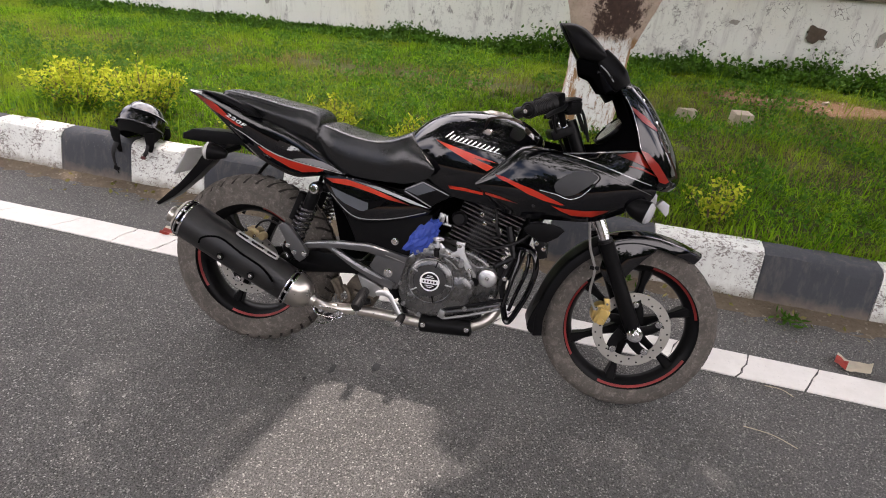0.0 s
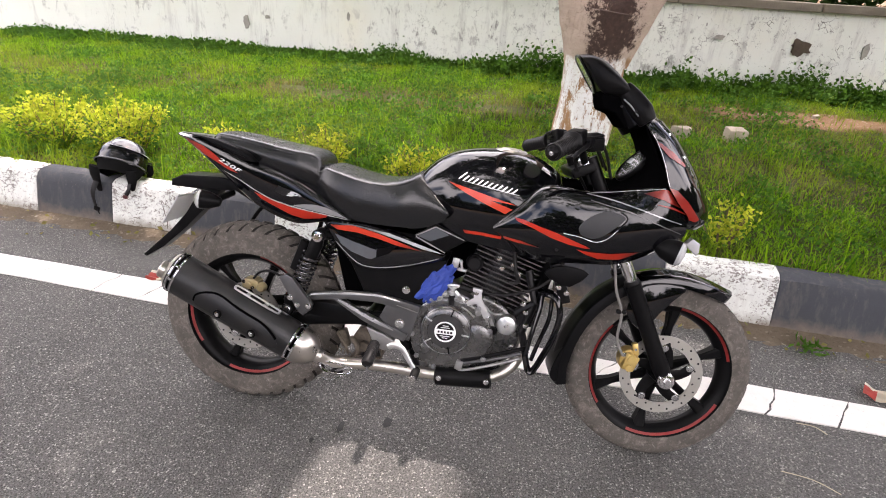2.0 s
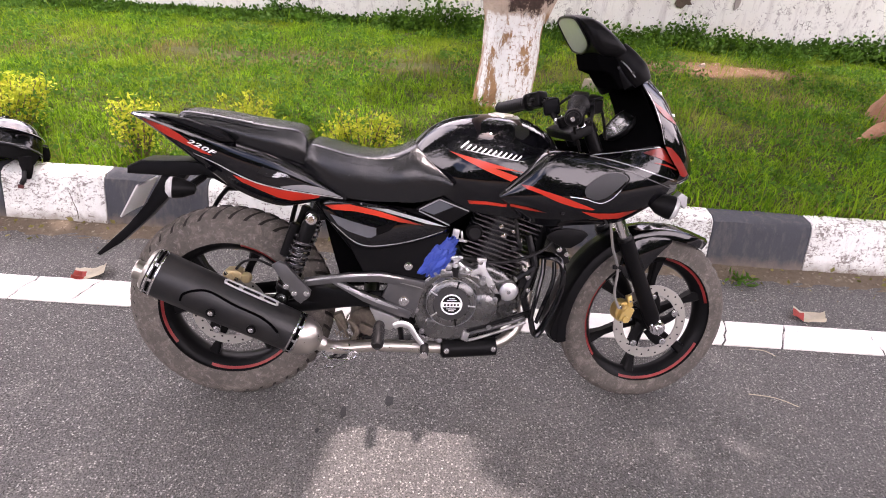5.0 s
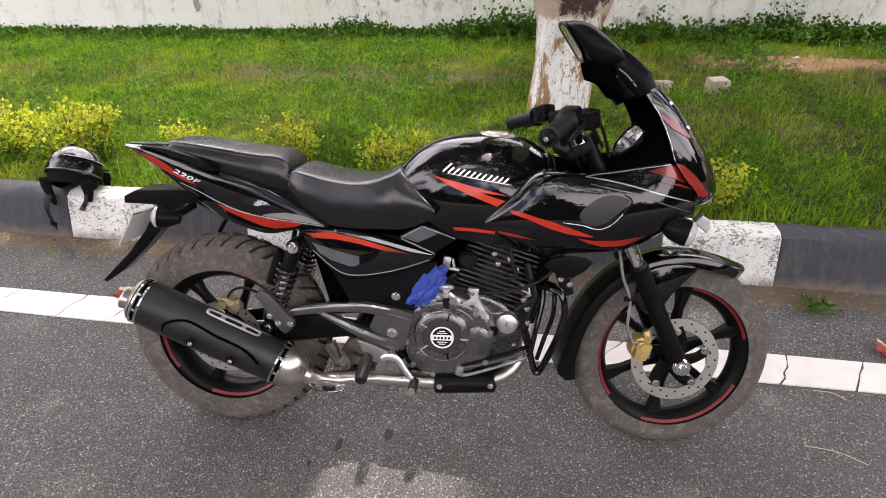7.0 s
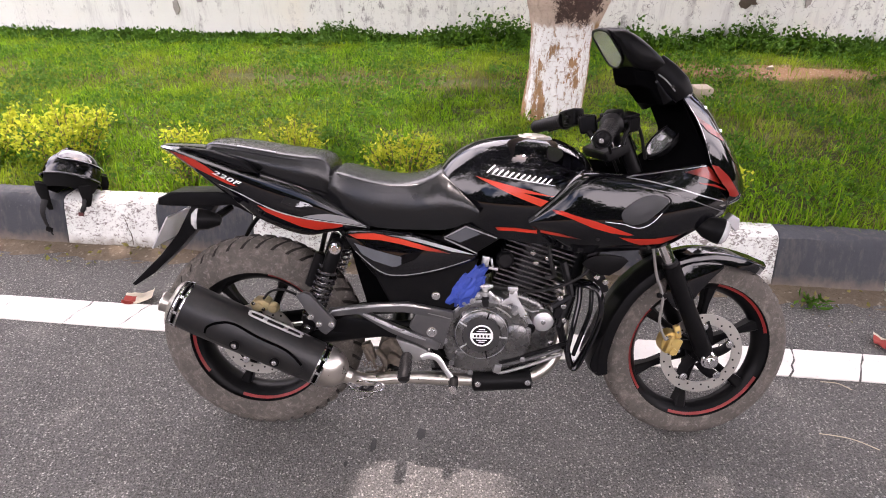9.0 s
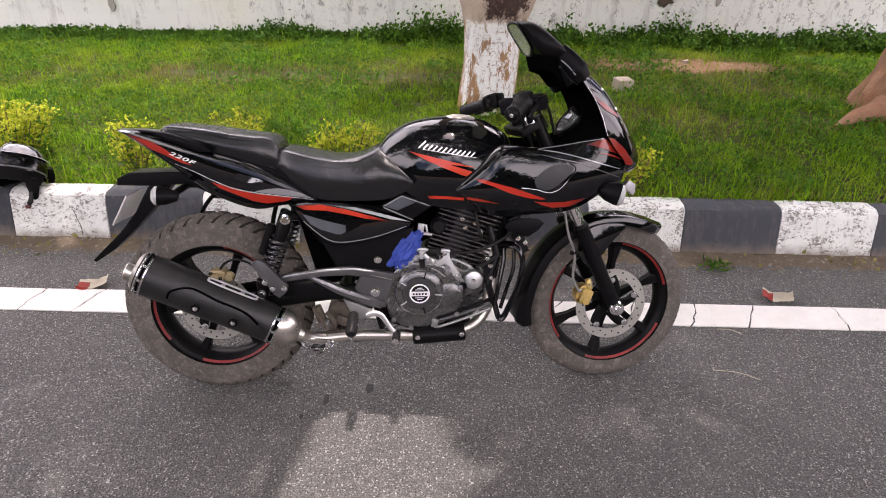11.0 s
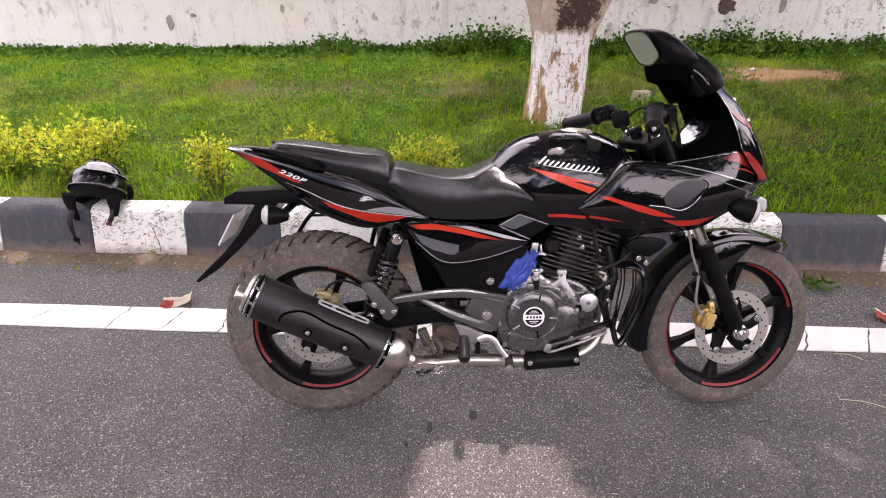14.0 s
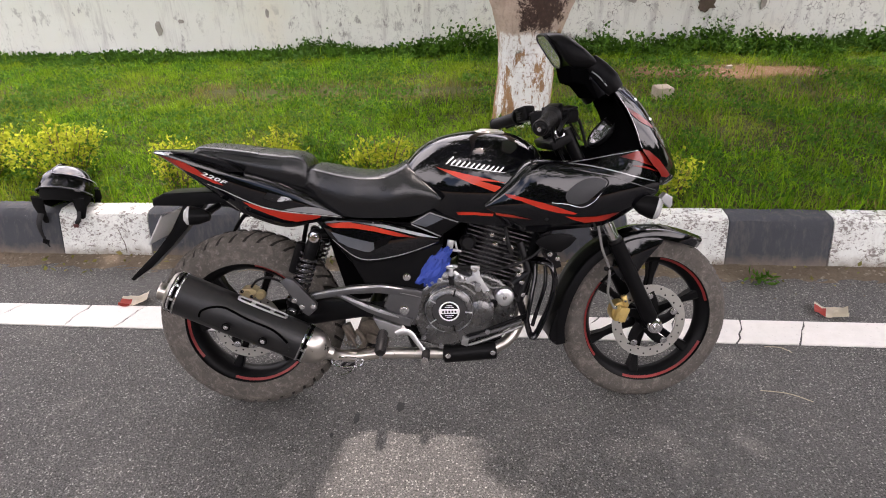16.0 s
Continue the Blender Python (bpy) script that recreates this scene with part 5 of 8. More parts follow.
rows = [cushion(0.272, 0.838, 0.092, 0.785), cushion(0.292, 0.857, 0.104, 0.768), cushion(0.33, 0.852, 0.116, 0.735), cushion(0.40, 0.836, 0.122, 0.705), cushion(0.47, 0.828, 0.118, 0.697),
        [(0.530, 0, 0.838), (0.530, -0.065, 0.835), (0.530, -0.097, 0.829), (0.535, -0.111, 0.815), (0.545, -0.130, 0.765), (0.550, -0.122, 0.697)],
        [(0.572, 0, 0.856), (0.572, -0.059, 0.853), (0.574, -0.090, 0.846), (0.585, -0.108, 0.832), (0.605, -0.150, 0.785), (0.605, -0.140, 0.703)],
        [(0.592, 0, 0.866), (0.592, -0.055, 0.862), (0.596, -0.085, 0.855), (0.620, -0.120, 0.828), (0.655, -0.168, 0.785), (0.652, -0.160, 0.722)],
        [(0.598, 0, 0.858), (0.600, -0.054, 0.852), (0.606, -0.084, 0.846), (0.648, -0.142, 0.812), (0.698, -0.182, 0.770), (0.688, -0.176, 0.742)],
        [(0.600, 0, 0.840), (0.600, -0.050, 0.835), (0.607, -0.075, 0.830), (0.650, -0.120, 0.800), (0.690, -0.150, 0.765), (0.680, -0.150, 0.748)]]
seat = part("seat", skin(rows, 6, 4), VINYL, bike, "black vinyl rider's seat, lightly dusty", 60)
seam = [(x, -w * 0.985, z - 0.016) for x, w, z in ((0.275, 0.100, 0.856), (0.33, 0.116, 0.852), (0.40, 0.122, 0.836), (0.47, 0.118, 0.828), (0.53, 0.108, 0.838), (0.578, 0.098, 0.858))]
part("seam", tube(bmesh.new(), seam, 0.0026, 6), VINYL, seat)
part("seam", tube(bmesh.new(), [(x, y - 0.004, z - 0.011) for x, y, z in seam], 0.0020, 6), VINYL, seat)
rows = [cushion(-0.094, 0.905, 0.060, 0.893), cushion(-0.080, 0.922, 0.072, 0.892), cushion(-0.055, 0.931, 0.082, 0.888), cushion(0.02, 0.925, 0.094, 0.872), cushion(0.12, 0.911, 0.103, 0.838),
        cushion(0.200, 0.901, 0.106, 0.816), cushion(0.232, 0.898, 0.100, 0.806), cushion(0.258, 0.890, 0.092, 0.796), cushion(0.277, 0.872, 0.086, 0.788), cushion(0.284, 0.840, 0.082, 0.785)]
pillion = part("pillion_seat", skin(rows, 6, 4), VINYL, bike, "stepped black vinyl pillion seat", 60)
part("seam", tube(bmesh.new(), [(-0.05, -0.083, 0.917), (0.03, -0.096, 0.910), (0.12, -0.105, 0.896), (0.20, -0.108, 0.886)], 0.0024, 6), VINYL, pillion)
part("label_bar", tube(bmesh.new(), [(0.02, -0.090, 0.920), (0.07, -0.094, 0.9135), (0.130, -0.098, 0.905)], 0.0022, 6), DULL, pillion, "worn grey lettering bar")

rows = [
    [(-0.222, 0, 0.915), (-0.222, -0.03, 0.914), (-0.220, -0.045, 0.910), (-0.218, -0.045, 0.906), (-0.21, -0.03, 0.900), (-0.20, 0, 0.895)],
    [(-0.150, 0, 0.913), (-0.15, -0.05, 0.911), (-0.145, -0.072, 0.902), (-0.14, -0.075, 0.880), (-0.13, -0.055, 0.850), (-0.12, 0, 0.84)],
    [(-0.060, 0, 0.900), (-0.06, -0.06, 0.897), (-0.05, -0.092, 0.882), (-0.04, -0.098, 0.838), (-0.03, -0.075, 0.781), (-0.03, 0, 0.77)],
    [(0.05, 0, 0.87), (0.05, -0.07, 0.866), (0.06, -0.108, 0.850), (0.065, -0.115, 0.800), (0.07, -0.09, 0.713), (0.07, 0, 0.70)],
    [(0.17, 0, 0.83), (0.17, -0.075, 0.828), (0.18, -0.118, 0.818), (0.185, -0.127, 0.765), (0.19, -0.10, 0.673), (0.19, 0, 0.66)],
    [(0.28, 0, 0.79), (0.28, -0.08, 0.785), (0.29, -0.126, 0.768), (0.29, -0.135, 0.735), (0.29, -0.11, 0.685), (0.29, 0, 0.67)],
    [(0.39, 0, 0.72), (0.39, -0.08, 0.718), (0.395, -0.13, 0.707), (0.395, -0.137, 0.702), (0.395, -0.115, 0.692), (0.395, 0, 0.68)],
]
bm = skin(rows, 6, 4)
tail_tree = BVHTree.FromBMesh(bm)
tail = part("tail_cowl", bm, GLOSS, bike, "pointed glossy black tail cowl with red flash", 60)
for s in (-1, 1):
    decal("tail_stripe", [(-0.190, 0.902), (-0.150, 0.893), (-0.108, 0.881), (-0.071, 0.862), (-0.036, 0.837), (0.017, 0.809), (-0.012, 0.814), (-0.068, 0.838), (-0.117, 0.858), (-0.158, 0.880)], tail_tree, RED_TAIL, tail, 0.0012, s, 0, "red flash that fades to black")
    decal("tail_stripe", [(0.071, 0.757), (0.134, 0.739), (0.203, 0.722), (0.273, 0.717), (0.322, 0.713), (0.316, 0.704), (0.294, 0.697), (0.239, 0.689), (0.197, 0.697), (0.147, 0.716), (0.094, 0.738)], tail_tree, RED_TAIL, tail, 0.0012, s, 0, "red flash that fades to black")
    decal("tail_flash", [(0.143, 0.768), (0.158, 0.787), (0.176, 0.781), (0.200, 0.776), (0.226, 0.768), (0.236, 0.760), (0.205, 0.757), (0.172, 0.758)], tail_tree, TAIL_GLINT, tail, 0.0014, s, 0, "pale ragged sky reflection painted on the tail", 0.006)
    decal("tail_band", [(0.205, 0.730), (0.240, 0.737), (0.277, 0.741), (0.317, 0.736), (0.352, 0.724), (0.386, 0.708), (0.323, 0.715), (0.222, 0.726)], tail_tree, DULL, tail, 0.0014, s, 0, "dull silver band over the red flash")
stripe("tail_line", [(-0.040, 0.812), (0.021, 0.789), (0.074, 0.764), (0.140, 0.738), (0.221, 0.723), (0.323, 0.712), (0.386, 0.705)], [0.001, 0.003, 0.0035, 0.0035, 0.0035, 0.003, 0.002], tail_tree, SILVER, tail, 0.0022)
# pale sky highlight along the tail's tip, painted as a stripe
stripe("tail_tip", [(-0.214, 0.911), (-0.19, 0.908), (-0.160, 0.905)], [0.004, 0.006, 0.005], tail_tree, SILVER, tail)
txt = bpy.data.curves.new("model_number", "FONT")
txt.body, txt.size, txt.shear, txt.extrude, txt.offset, txt.space_character = "220F", 0.033, 0.35, 0.0003, 0.0007, 1.12
tob = bpy.data.objects.new("model_number", txt)
tme = bpy.data.meshes.new_from_object(tob)
bpy.data.objects.remove(tob)
tm = Matrix.Translation((-0.056, 0, 0.843)) @ Matrix.Rotation(radians(22), 4, "Y") @ Matrix.Rotation(radians(90), 4, "X") @ Matrix.Diagonal((1.15, 0.55, 1, 1))
for v in tme.vertices:
    p = tm @ v.co
    hit = tail_tree.ray_cast(Vector((p.x, -1, p.z)), Vector((0, 1, 0)))[0]
    v.co = (p.x, (hit.y if hit else -0.1) - 0.0015 - 0.0008 * (v.co.z > 0), p.z)
tme.materials.append(WHITE)
mn = new("model_number", tme)
mn.parent = tail
mn["label"] = "white slanted number"
# grab rail
for s in (-1, 1):
    part("grab_rail", prism([(-0.130, 0.916), (-0.118, 0.919), (-0.042, 0.910), (0.032, 0.889), (0.062, 0.873), (0.084, 0.851), (0.046, 0.853), (-0.003, 0.873), (-0.090, 0.903)], s * 0.100, s * 0.134, 0.009, 0, 3), SATIN, bike, "satin black grab rail")

# ---- fairing ----
rows = [
    [(0.832, -0.176, 0.745), (0.833, -0.184, 0.743), (0.834, -0.188, 0.738), (0.838, -0.186, 0.732), (0.845, -0.176, 0.726)],
    [(0.900, -0.158, 0.812), (0.902, -0.190, 0.806), (0.908, -0.203, 0.765), (0.91, -0.197, 0.715), (0.915, -0.160, 0.668)],
    [(0.968, -0.140, 0.872), (0.97, -0.190, 0.862), (0.975, -0.209, 0.79), (0.98, -0.204, 0.71), (0.985, -0.160, 0.650)],
    [(1.09, -0.150, 0.869), (1.09, -0.193, 0.858), (1.09, -0.213, 0.78), (1.09, -0.204, 0.700), (1.09, -0.160, 0.656)],
    [(1.20, -0.160, 0.884), (1.20, -0.196, 0.840), (1.20, -0.206, 0.772), (1.20, -0.192, 0.706), (1.20, -0.150, 0.664)],
    [(1.30, -0.160, 0.898), (1.30, -0.180, 0.812), (1.30, -0.180, 0.765), (1.29, -0.166, 0.724), (1.28, -0.122, 0.690)],
    [(1.375, -0.128, 0.85), (1.380, -0.135, 0.795), (1.380, -0.133, 0.772), (1.372, -0.125, 0.752), (1.36, -0.075, 0.725)],
]
bm = skin(rows, 7, 6)
fair_tree = BVHTree.FromBMesh(bm)
bmesh.ops.solidify(bm, geom=bm.faces[:], thickness=0.004)
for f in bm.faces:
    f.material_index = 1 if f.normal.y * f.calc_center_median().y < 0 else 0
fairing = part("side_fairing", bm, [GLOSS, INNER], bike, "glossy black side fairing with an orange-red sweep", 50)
for s in (-1, 1):
    decal("fairing_stripe", [(0.890, 0.779), (0.920, 0.776), (0.956, 0.765), (1.012, 0.750), (1.054, 0.736), (1.112, 0.715), (1.098, 0.713), (1.049, 0.720), (0.999, 0.734), (0.942, 0.757), (0.902, 0.769)], fair_tree, RED_SIDE, fairing, 0.0012, s)
    decal("fairing_stripe", [(1.074, 0.708), (1.115, 0.703), (1.172, 0.703), (1.250, 0.713), (1.233, 0.701), (1.200, 0.684), (1.140, 0.682), (1.103, 0.694)], fair_tree, RED_SIDE, fairing, 0.0012, s)
    decal("fairing_stripe", [(0.866, 0.719), (0.916, 0.713), (0.974, 0.698), (0.917, 0.704), (0.868, 0.710)], fair_tree, RED_LOW, fairing, 0.0012, s)
stripe("fairing_line", [(0.850, 0.757), (0.885, 0.790), (0.939, 0.843), (0.962, 0.860)], [0.003, 0.004, 0.004, 0.003], fair_tree, GREYPAINT, fairing)
stripe("fairing_line", [(1.084, 0.866), (1.143, 0.858), (1.211, 0.843), (1.281, 0.823), (1.362, 0.800)], [0.0015, 0.003, 0.0035, 0.0035, 0.002], fair_tree, DULL, fairing)
stripe("fairing_line", [(1.084, 0.866), (1.148, 0.873), (1.22, 0.885), (1.298, 0.897)], [0.0012, 0.002, 0.002, 0.002], fair_tree, DULL, fairing)
# highlight on the panel's lower crease, painted as a grey stripe
stripe("fairing_crease", [(1.096, 0.850), (1.143, 0.840), (1.211, 0.826), (1.283, 0.801), (1.367, 0.771)], [0.002, 0.003, 0.003, 0.003, 0.002], fair_tree, GREYPAINT, fairing)
# recessed vent with a raised lip
vent = [(1.080, 0.752), (1.072, 0.771), (1.084, 0.791), (1.117, 0.815), (1.150, 0.824), (1.182, 0.819), (1.196, 0.810), (1.186, 0.795), (1.161, 0.771), (1.135, 0.751), (1.108, 0.744)]
decal("vent_panel", vent, fair_tree, VENTMESH, fairing, 0.0016, -1, 3, "dark grey mesh vent panel")
decal("vent_panel", vent, fair_tree, VENTMESH, fairing, 0.0016, 1, 3, "dark grey mesh vent panel")
lip = spline([(x, 0, z) for x, z in [(1.032, 0.753), (1.081, 0.747), (1.108, 0.739), (1.130, 0.738), (1.156, 0.751), (1.180, 0.778), (1.200, 0.802), (1.198, 0.815), (1.182, 0.824)]], 5)
pts = []
for p in lip:
    hit = fair_tree.ray_cast(Vector((p.x, -1, p.z)), Vector((0, 1, 0)))[0]
    if hit:
        pts.append(hit)
part("vent_lip", tube(bmesh.new(), pts, 0.0022, 8, 1, False), SATIN, fairing, "black lip round the vent")
part("vent_line", tube(bmesh.new(), [p + Vector((0, -0.0014, -0.0016)) for p in pts[:26]], 0.0013, 8, 1, False), SILVER, fairing, "thin bright line under the vent")
for p in ((1.272, 0.865), (1.02, 0.70)):
    h = fair_tree.ray_cast(Vector((p[0], -1, p[1])), Vector((0, 1, 0)))[0]
    if h:
        bolt(fairing, h, 0.006, (0, -1, 0), DARKMETAL, 0.003)

rows = [
    [(1.222, -0.152, 1.068), (1.258, -0.115, 1.075), (1.283, -0.055, 1.080), (1.290, 0, 1.082)],
    [(1.255, -0.160, 1.02), (1.300, -0.125, 1.03), (1.330, -0.060, 1.035), (1.338, 0, 1.036)],
    [(1.283, -0.166, 0.965), (1.335, -0.132, 0.975), (1.372, -0.062, 0.980), (1.382, 0, 0.981)],
    [(1.306, -0.168, 0.904), (1.372, -0.140, 0.905), (1.420, -0.066, 0.906), (1.434, 0, 0.906)],
    [(1.340, -0.162, 0.858), (1.405, -0.130, 0.838), (1.452, -0.066, 0.832), (1.466, 0, 0.830)],
    [(1.380, -0.140, 0.815), (1.418, -0.116, 0.803), (1.452, -0.060, 0.797), (1.464, 0, 0.795)],
    [(1.372, -0.120, 0.785), (1.40, -0.10, 0.780), (1.435, -0.055, 0.777), (1.445, 0, 0.776)],
]
bm = skin(rows, 6, 6)
nose_tree = BVHTree.FromBMesh(bm)
bmesh.ops.solidify(bm, geom=bm.faces[:], thickness=0.004)
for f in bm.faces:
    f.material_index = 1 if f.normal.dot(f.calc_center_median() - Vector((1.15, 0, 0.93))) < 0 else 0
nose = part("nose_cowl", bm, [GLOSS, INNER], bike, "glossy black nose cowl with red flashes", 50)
for s in (-1, 1):
    decal("nose_flash", [(1.304, 0.902), (1.330, 0.896), (1.368, 0.866), (1.413, 0.816), (1.402, 0.808), (1.382, 0.813), (1.338, 0.857)], nose_tree, RED_NOSE, nose, 0.0022, s, 0, "red flash", 0.006)
    stripe("nose_flash", [(1.250, 1.026), (1.300, 0.992), (1.349, 0.962)], [0.003, 0.017, 0.006], nose_tree, RED_NOSE, nose, 0.0015, (s,))
    decal("headlamp_glass", [(1.345, 0.985), (1.375, 0.955), (1.405, 0.905), (1.385, 0.905), (1.355, 0.945)], nose_tree, LAMPGLASS, nose, 0.002, s, 3, "dark glossy headlamp glass")
    stripe("nose_edge", [(1.23, 1.05), (1.262, 0.995), (1.295, 0.925), (1.304, 0.905)], [0.003, 0.003, 0.003, 0.003], nose_tree, SILVER, nose, 0.002, (s,))
    # red fillet on the side fairing in front of the cockpit
    decal("nose_flash", [(1.240, 0.880), (1.290, 0.894), (1.306, 0.895), (1.345, 0.864), (1.374, 0.838), (1.359, 0.843), (1.297, 0.866)], fair_tree, RED_NOSE, nose, 0.0016, s, 0, "red flash that fades to black", 0.006)
    stripe("nose_flash", [(1.280, 0.853), (1.325, 0.845), (1.370, 0.829)], [0.002, 0.006, 0.003], fair_tree, RED_NOSE, nose, 0.0016, (s,))
for p in ((1.295, 1.045), (1.345, 0.985), (1.252, 1.02), (1.285, 0.95)):
    h = nose_tree.ray_cast(Vector((p[0], -1, p[1])), Vector((0, 1, 0)))[0]
    if h:
        bolt(nose, h, 0.0045, (0.3, -1, 0.3), CHROME, 0.003)
# amber edge of the visor seen along the cowl's top
rows = [
    [(1.222, -0.150, 1.068), (1.258, -0.113, 1.076), (1.283, -0.054, 1.081), (1.290, 0, 1.083)],
    [(1.184, -0.142, 1.092), (1.194, -0.106, 1.106), (1.204, -0.054, 1.110), (1.206, 0, 1.112)],
    [(1.146, -0.122, 1.118), (1.142, -0.090, 1.128), (1.138, -0.050, 1.134), (1.137, 0, 1.136)],
]
part("visor", skin(rows, 5, 5, True, 0.003), SMOKE, bike, "dark smoked windscreen", 50)
# cockpit: inner panel, instrument pod
bm = skin([[(1.222, -0.146, 1.062), (1.235, -0.09, 1.055), (1.24, 0, 1.05)], [(1.275, -0.158, 0.965), (1.255, -0.10, 0.955), (1.25, 0, 0.95)],
           [(1.300, -0.160, 0.902), (1.20, -0.12, 0.885), (1.18, 0, 0.88)], [(1.12, -0.160, 0.866), (1.10, -0.10, 0.855), (1.10, 0, 0.85)], [(1.0, -0.150, 0.866), (1.0, -0.1, 0.84), (1.0, 0, 0.82)]], 4, 4, True, 0.003)
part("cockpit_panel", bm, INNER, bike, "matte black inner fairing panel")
pod = part("instrument_pod", lathe(bmesh.new(), [(0, -0.05), (0.045, -0.045), (0.060, -0.015), (0.066, 0.0), (0.064, 0.008), (0.058, 0.010), (0.056, 0.004), (0, 0.004)], (1.230, -0.015, 0.945), (-0.75, -0.12, 0.66), 40), SATIN, bike, "instrument pod with grey display")
part("dial", lathe(bmesh.new(), [(0, 0.007), (0.053, 0.007), (0.055, 0.003), (0, 0.003)], (1.230, -0.015, 0.945), (-0.75, -0.12, 0.66), 40), surface("display_glass", (0.012, 0.013, 0.015), 0.12, var=0.3, scale=40, coat=1.0), pod)
bm = bmesh.new()
box(bm, (0.030, 0.018, 0.003), Matrix.Translation((1.214, -0.040, 0.958)) @ Vector((-0.75, -0.12, 0.66)).to_track_quat("Z", "Y").to_matrix().to_4x4(), 0.001)
part("display", bm, LENS, pod, "pale grey display")

# mirror: folded in over the cockpit, its glass turned to the rear
MIRROR_N = Vector((-0.82, 0.06, -0.57)).normalized()
loops = [
    (-0.150, [(1.070, 1.200), (1.085, 1.204), (1.100, 1.200), (1.116, 1.190), (1.135, 1.173), (1.142, 1.163), (1.132, 1.158), (1.106, 1.160), (1.090, 1.170)]),
    (-0.140, [(1.040, 1.218), (1.066, 1.222), (1.092, 1.214), (1.120, 1.197), (1.152, 1.170), (1.168, 1.152), (1.150, 1.143), (1.104, 1.143), (1.076, 1.162)]),
    (-0.118, [(1.024, 1.234), (1.058, 1.236), (1.090, 1.225), (1.120, 1.205), (1.155, 1.176), (1.176, 1.153), (1.152, 1.138), (1.102, 1.138), (1.072, 1.163)]),
    (-0.040, [(1.021, 1.246), (1.050, 1.248), (1.078, 1.244), (1.106, 1.230), (1.138, 1.203), (1.160, 1.176), (1.148, 1.153), (1.114, 1.142), (1.086, 1.151)]),
    (0.040, [(1.024, 1.251), (1.048, 1.252), (1.070, 1.246), (1.094, 1.230), (1.120, 1.206), (1.135, 1.182), (1.129, 1.162), (1.112, 1.148), (1.095, 1.146)]),
    (0.100, [(1.029, 1.250), (1.046, 1.251), (1.060, 1.243), (1.078, 1.226), (1.096, 1.205), (1.107, 1.184), (1.108, 1.168), (1.104, 1.158), (1.097, 1.152)]),
    (0.130, [(1.037, 1.242), (1.047, 1.241), (1.056, 1.234), (1.067, 1.220), (1.080, 1.203), (1.090, 1.187), (1.094, 1.175), (1.095, 1.168), (1.092, 1.163)]),
    (0.142, [(1.052, 1.222), (1.057, 1.221), (1.061, 1.217), (1.067, 1.210), (1.073, 1.202), (1.078, 1.195), (1.081, 1.189), (1.081, 1.186), (1.079, 1.185)]),
]
g = grid_points([[(x, y, z) for x, z in lp] for y, lp in loops], 4, 3)
bm = bmesh.new()
vs = [[bm.verts.new(p) for p in r] for r in g]
for a, b in zip(vs, vs[1:]):
    for j in range(len(a)):
        bm.faces.new((a[j], a[(j + 1) % len(a)], b[(j + 1) % len(a)], b[j]))
bm.faces.new(vs[0]), bm.faces.new(vs[-1])
bmesh.ops.recalc_face_normals(bm, faces=bm.faces)
shell = part("mirror", bm, SATIN, bike, "black rear-view mirror folded in on a short arm", 50)
glass = [Vector(p) for p in ((1.037, 0.127, 1.241), (1.027, 0.070, 1.249), (1.022, -0.040, 1.244), (1.025, -0.102, 1.231), (1.046, -0.116, 1.200), (1.067, -0.104, 1.169), (1.091, 0.014, 1.149), (1.094, 0.100, 1.156), (1.088, 0.126, 1.168), (1.066, 0.134, 1.200))]
mid = sum(glass, Vector()) / len(glass)
glass = [p - MIRROR_N * (p - mid).dot(MIRROR_N) for p in spline(glass + [glass[0]], 4)[:-1]]
gb = bmesh.new()
hi = [gb.verts.new(mid + (p - mid) * 0.955 + MIRROR_N * 0.0045) for p in glass]
lo = [gb.verts.new(mid + (p - mid) * 0.955 - MIRROR_N * 0.006) for p in glass]
gb.faces.new(hi), gb.faces.new(list(reversed(lo)))
for j in range(len(glass)):
    k = (j + 1) % len(glass)
    gb.faces.new((hi[j], lo[j], lo[k], hi[k]))
bmesh.ops.recalc_face_normals(gb, faces=gb.faces)
part("mirror_glass", gb, MIRRORGLASS, shell, "silver mirror glass")
part("mirror_rim", tube(bmesh.new(), [p + MIRROR_N * 0.003 for p in glass + glass[:1]], 0.0042, 8, 1, False), MATTE, shell)
part("mirror_arm", tube(bmesh.new(), [(1.150, -0.118, 1.158), (1.176, -0.128, 1.132), (1.205, -0.136, 1.100), (1.226, -0.142, 1.072)], [0.024, 0.030, 0.033, 0.024], 16, 5, True, 0.7), SATIN, shell)
part("arm_boot", tube(bmesh.new(), [(1.140, -0.112, 1.118), (1.158, -0.118, 1.108), (1.196, -0.128, 1.062)], [0.012, 0.022, 0.022], 12, 4, True, 0.5), SMOKE, shell)
part("arm_cover", prism([(1.088, 1.146), (1.094, 1.120), (1.102, 1.099), (1.136, 1.088), (1.168, 1.050), (1.215, 1.052), (1.240, 1.072), (1.226, 1.106), (1.178, 1.146), (1.130, 1.152)], -0.128, 0.085, 0.010, 0, 3), INNER, shell, "black cover under the mirror arm")
part("arm_ridge", tube(bmesh.new(), [(1.152, -0.142, 1.128), (1.172, -0.150, 1.112), (1.195, -0.156, 1.086)], 0.002, 6), DULL, shell)
for q in ((1.149, -0.143, 1.109), (1.186, -0.160, 1.098)):
    bolt(shell, q, 0.004, (-0.2, -1, 0.1), DARKMETAL, 0.003)
# the other side's arm stump
part("arm_boot", tube(bmesh.new(), [(1.142, 0.098, 1.138), (1.162, 0.108, 1.122), (1.195, 0.120, 1.090), (1.235, 0.140, 1.055)], [0.016, 0.028, 0.036, 0.040], 16, 4, True, 0.6), MATTE, shell)

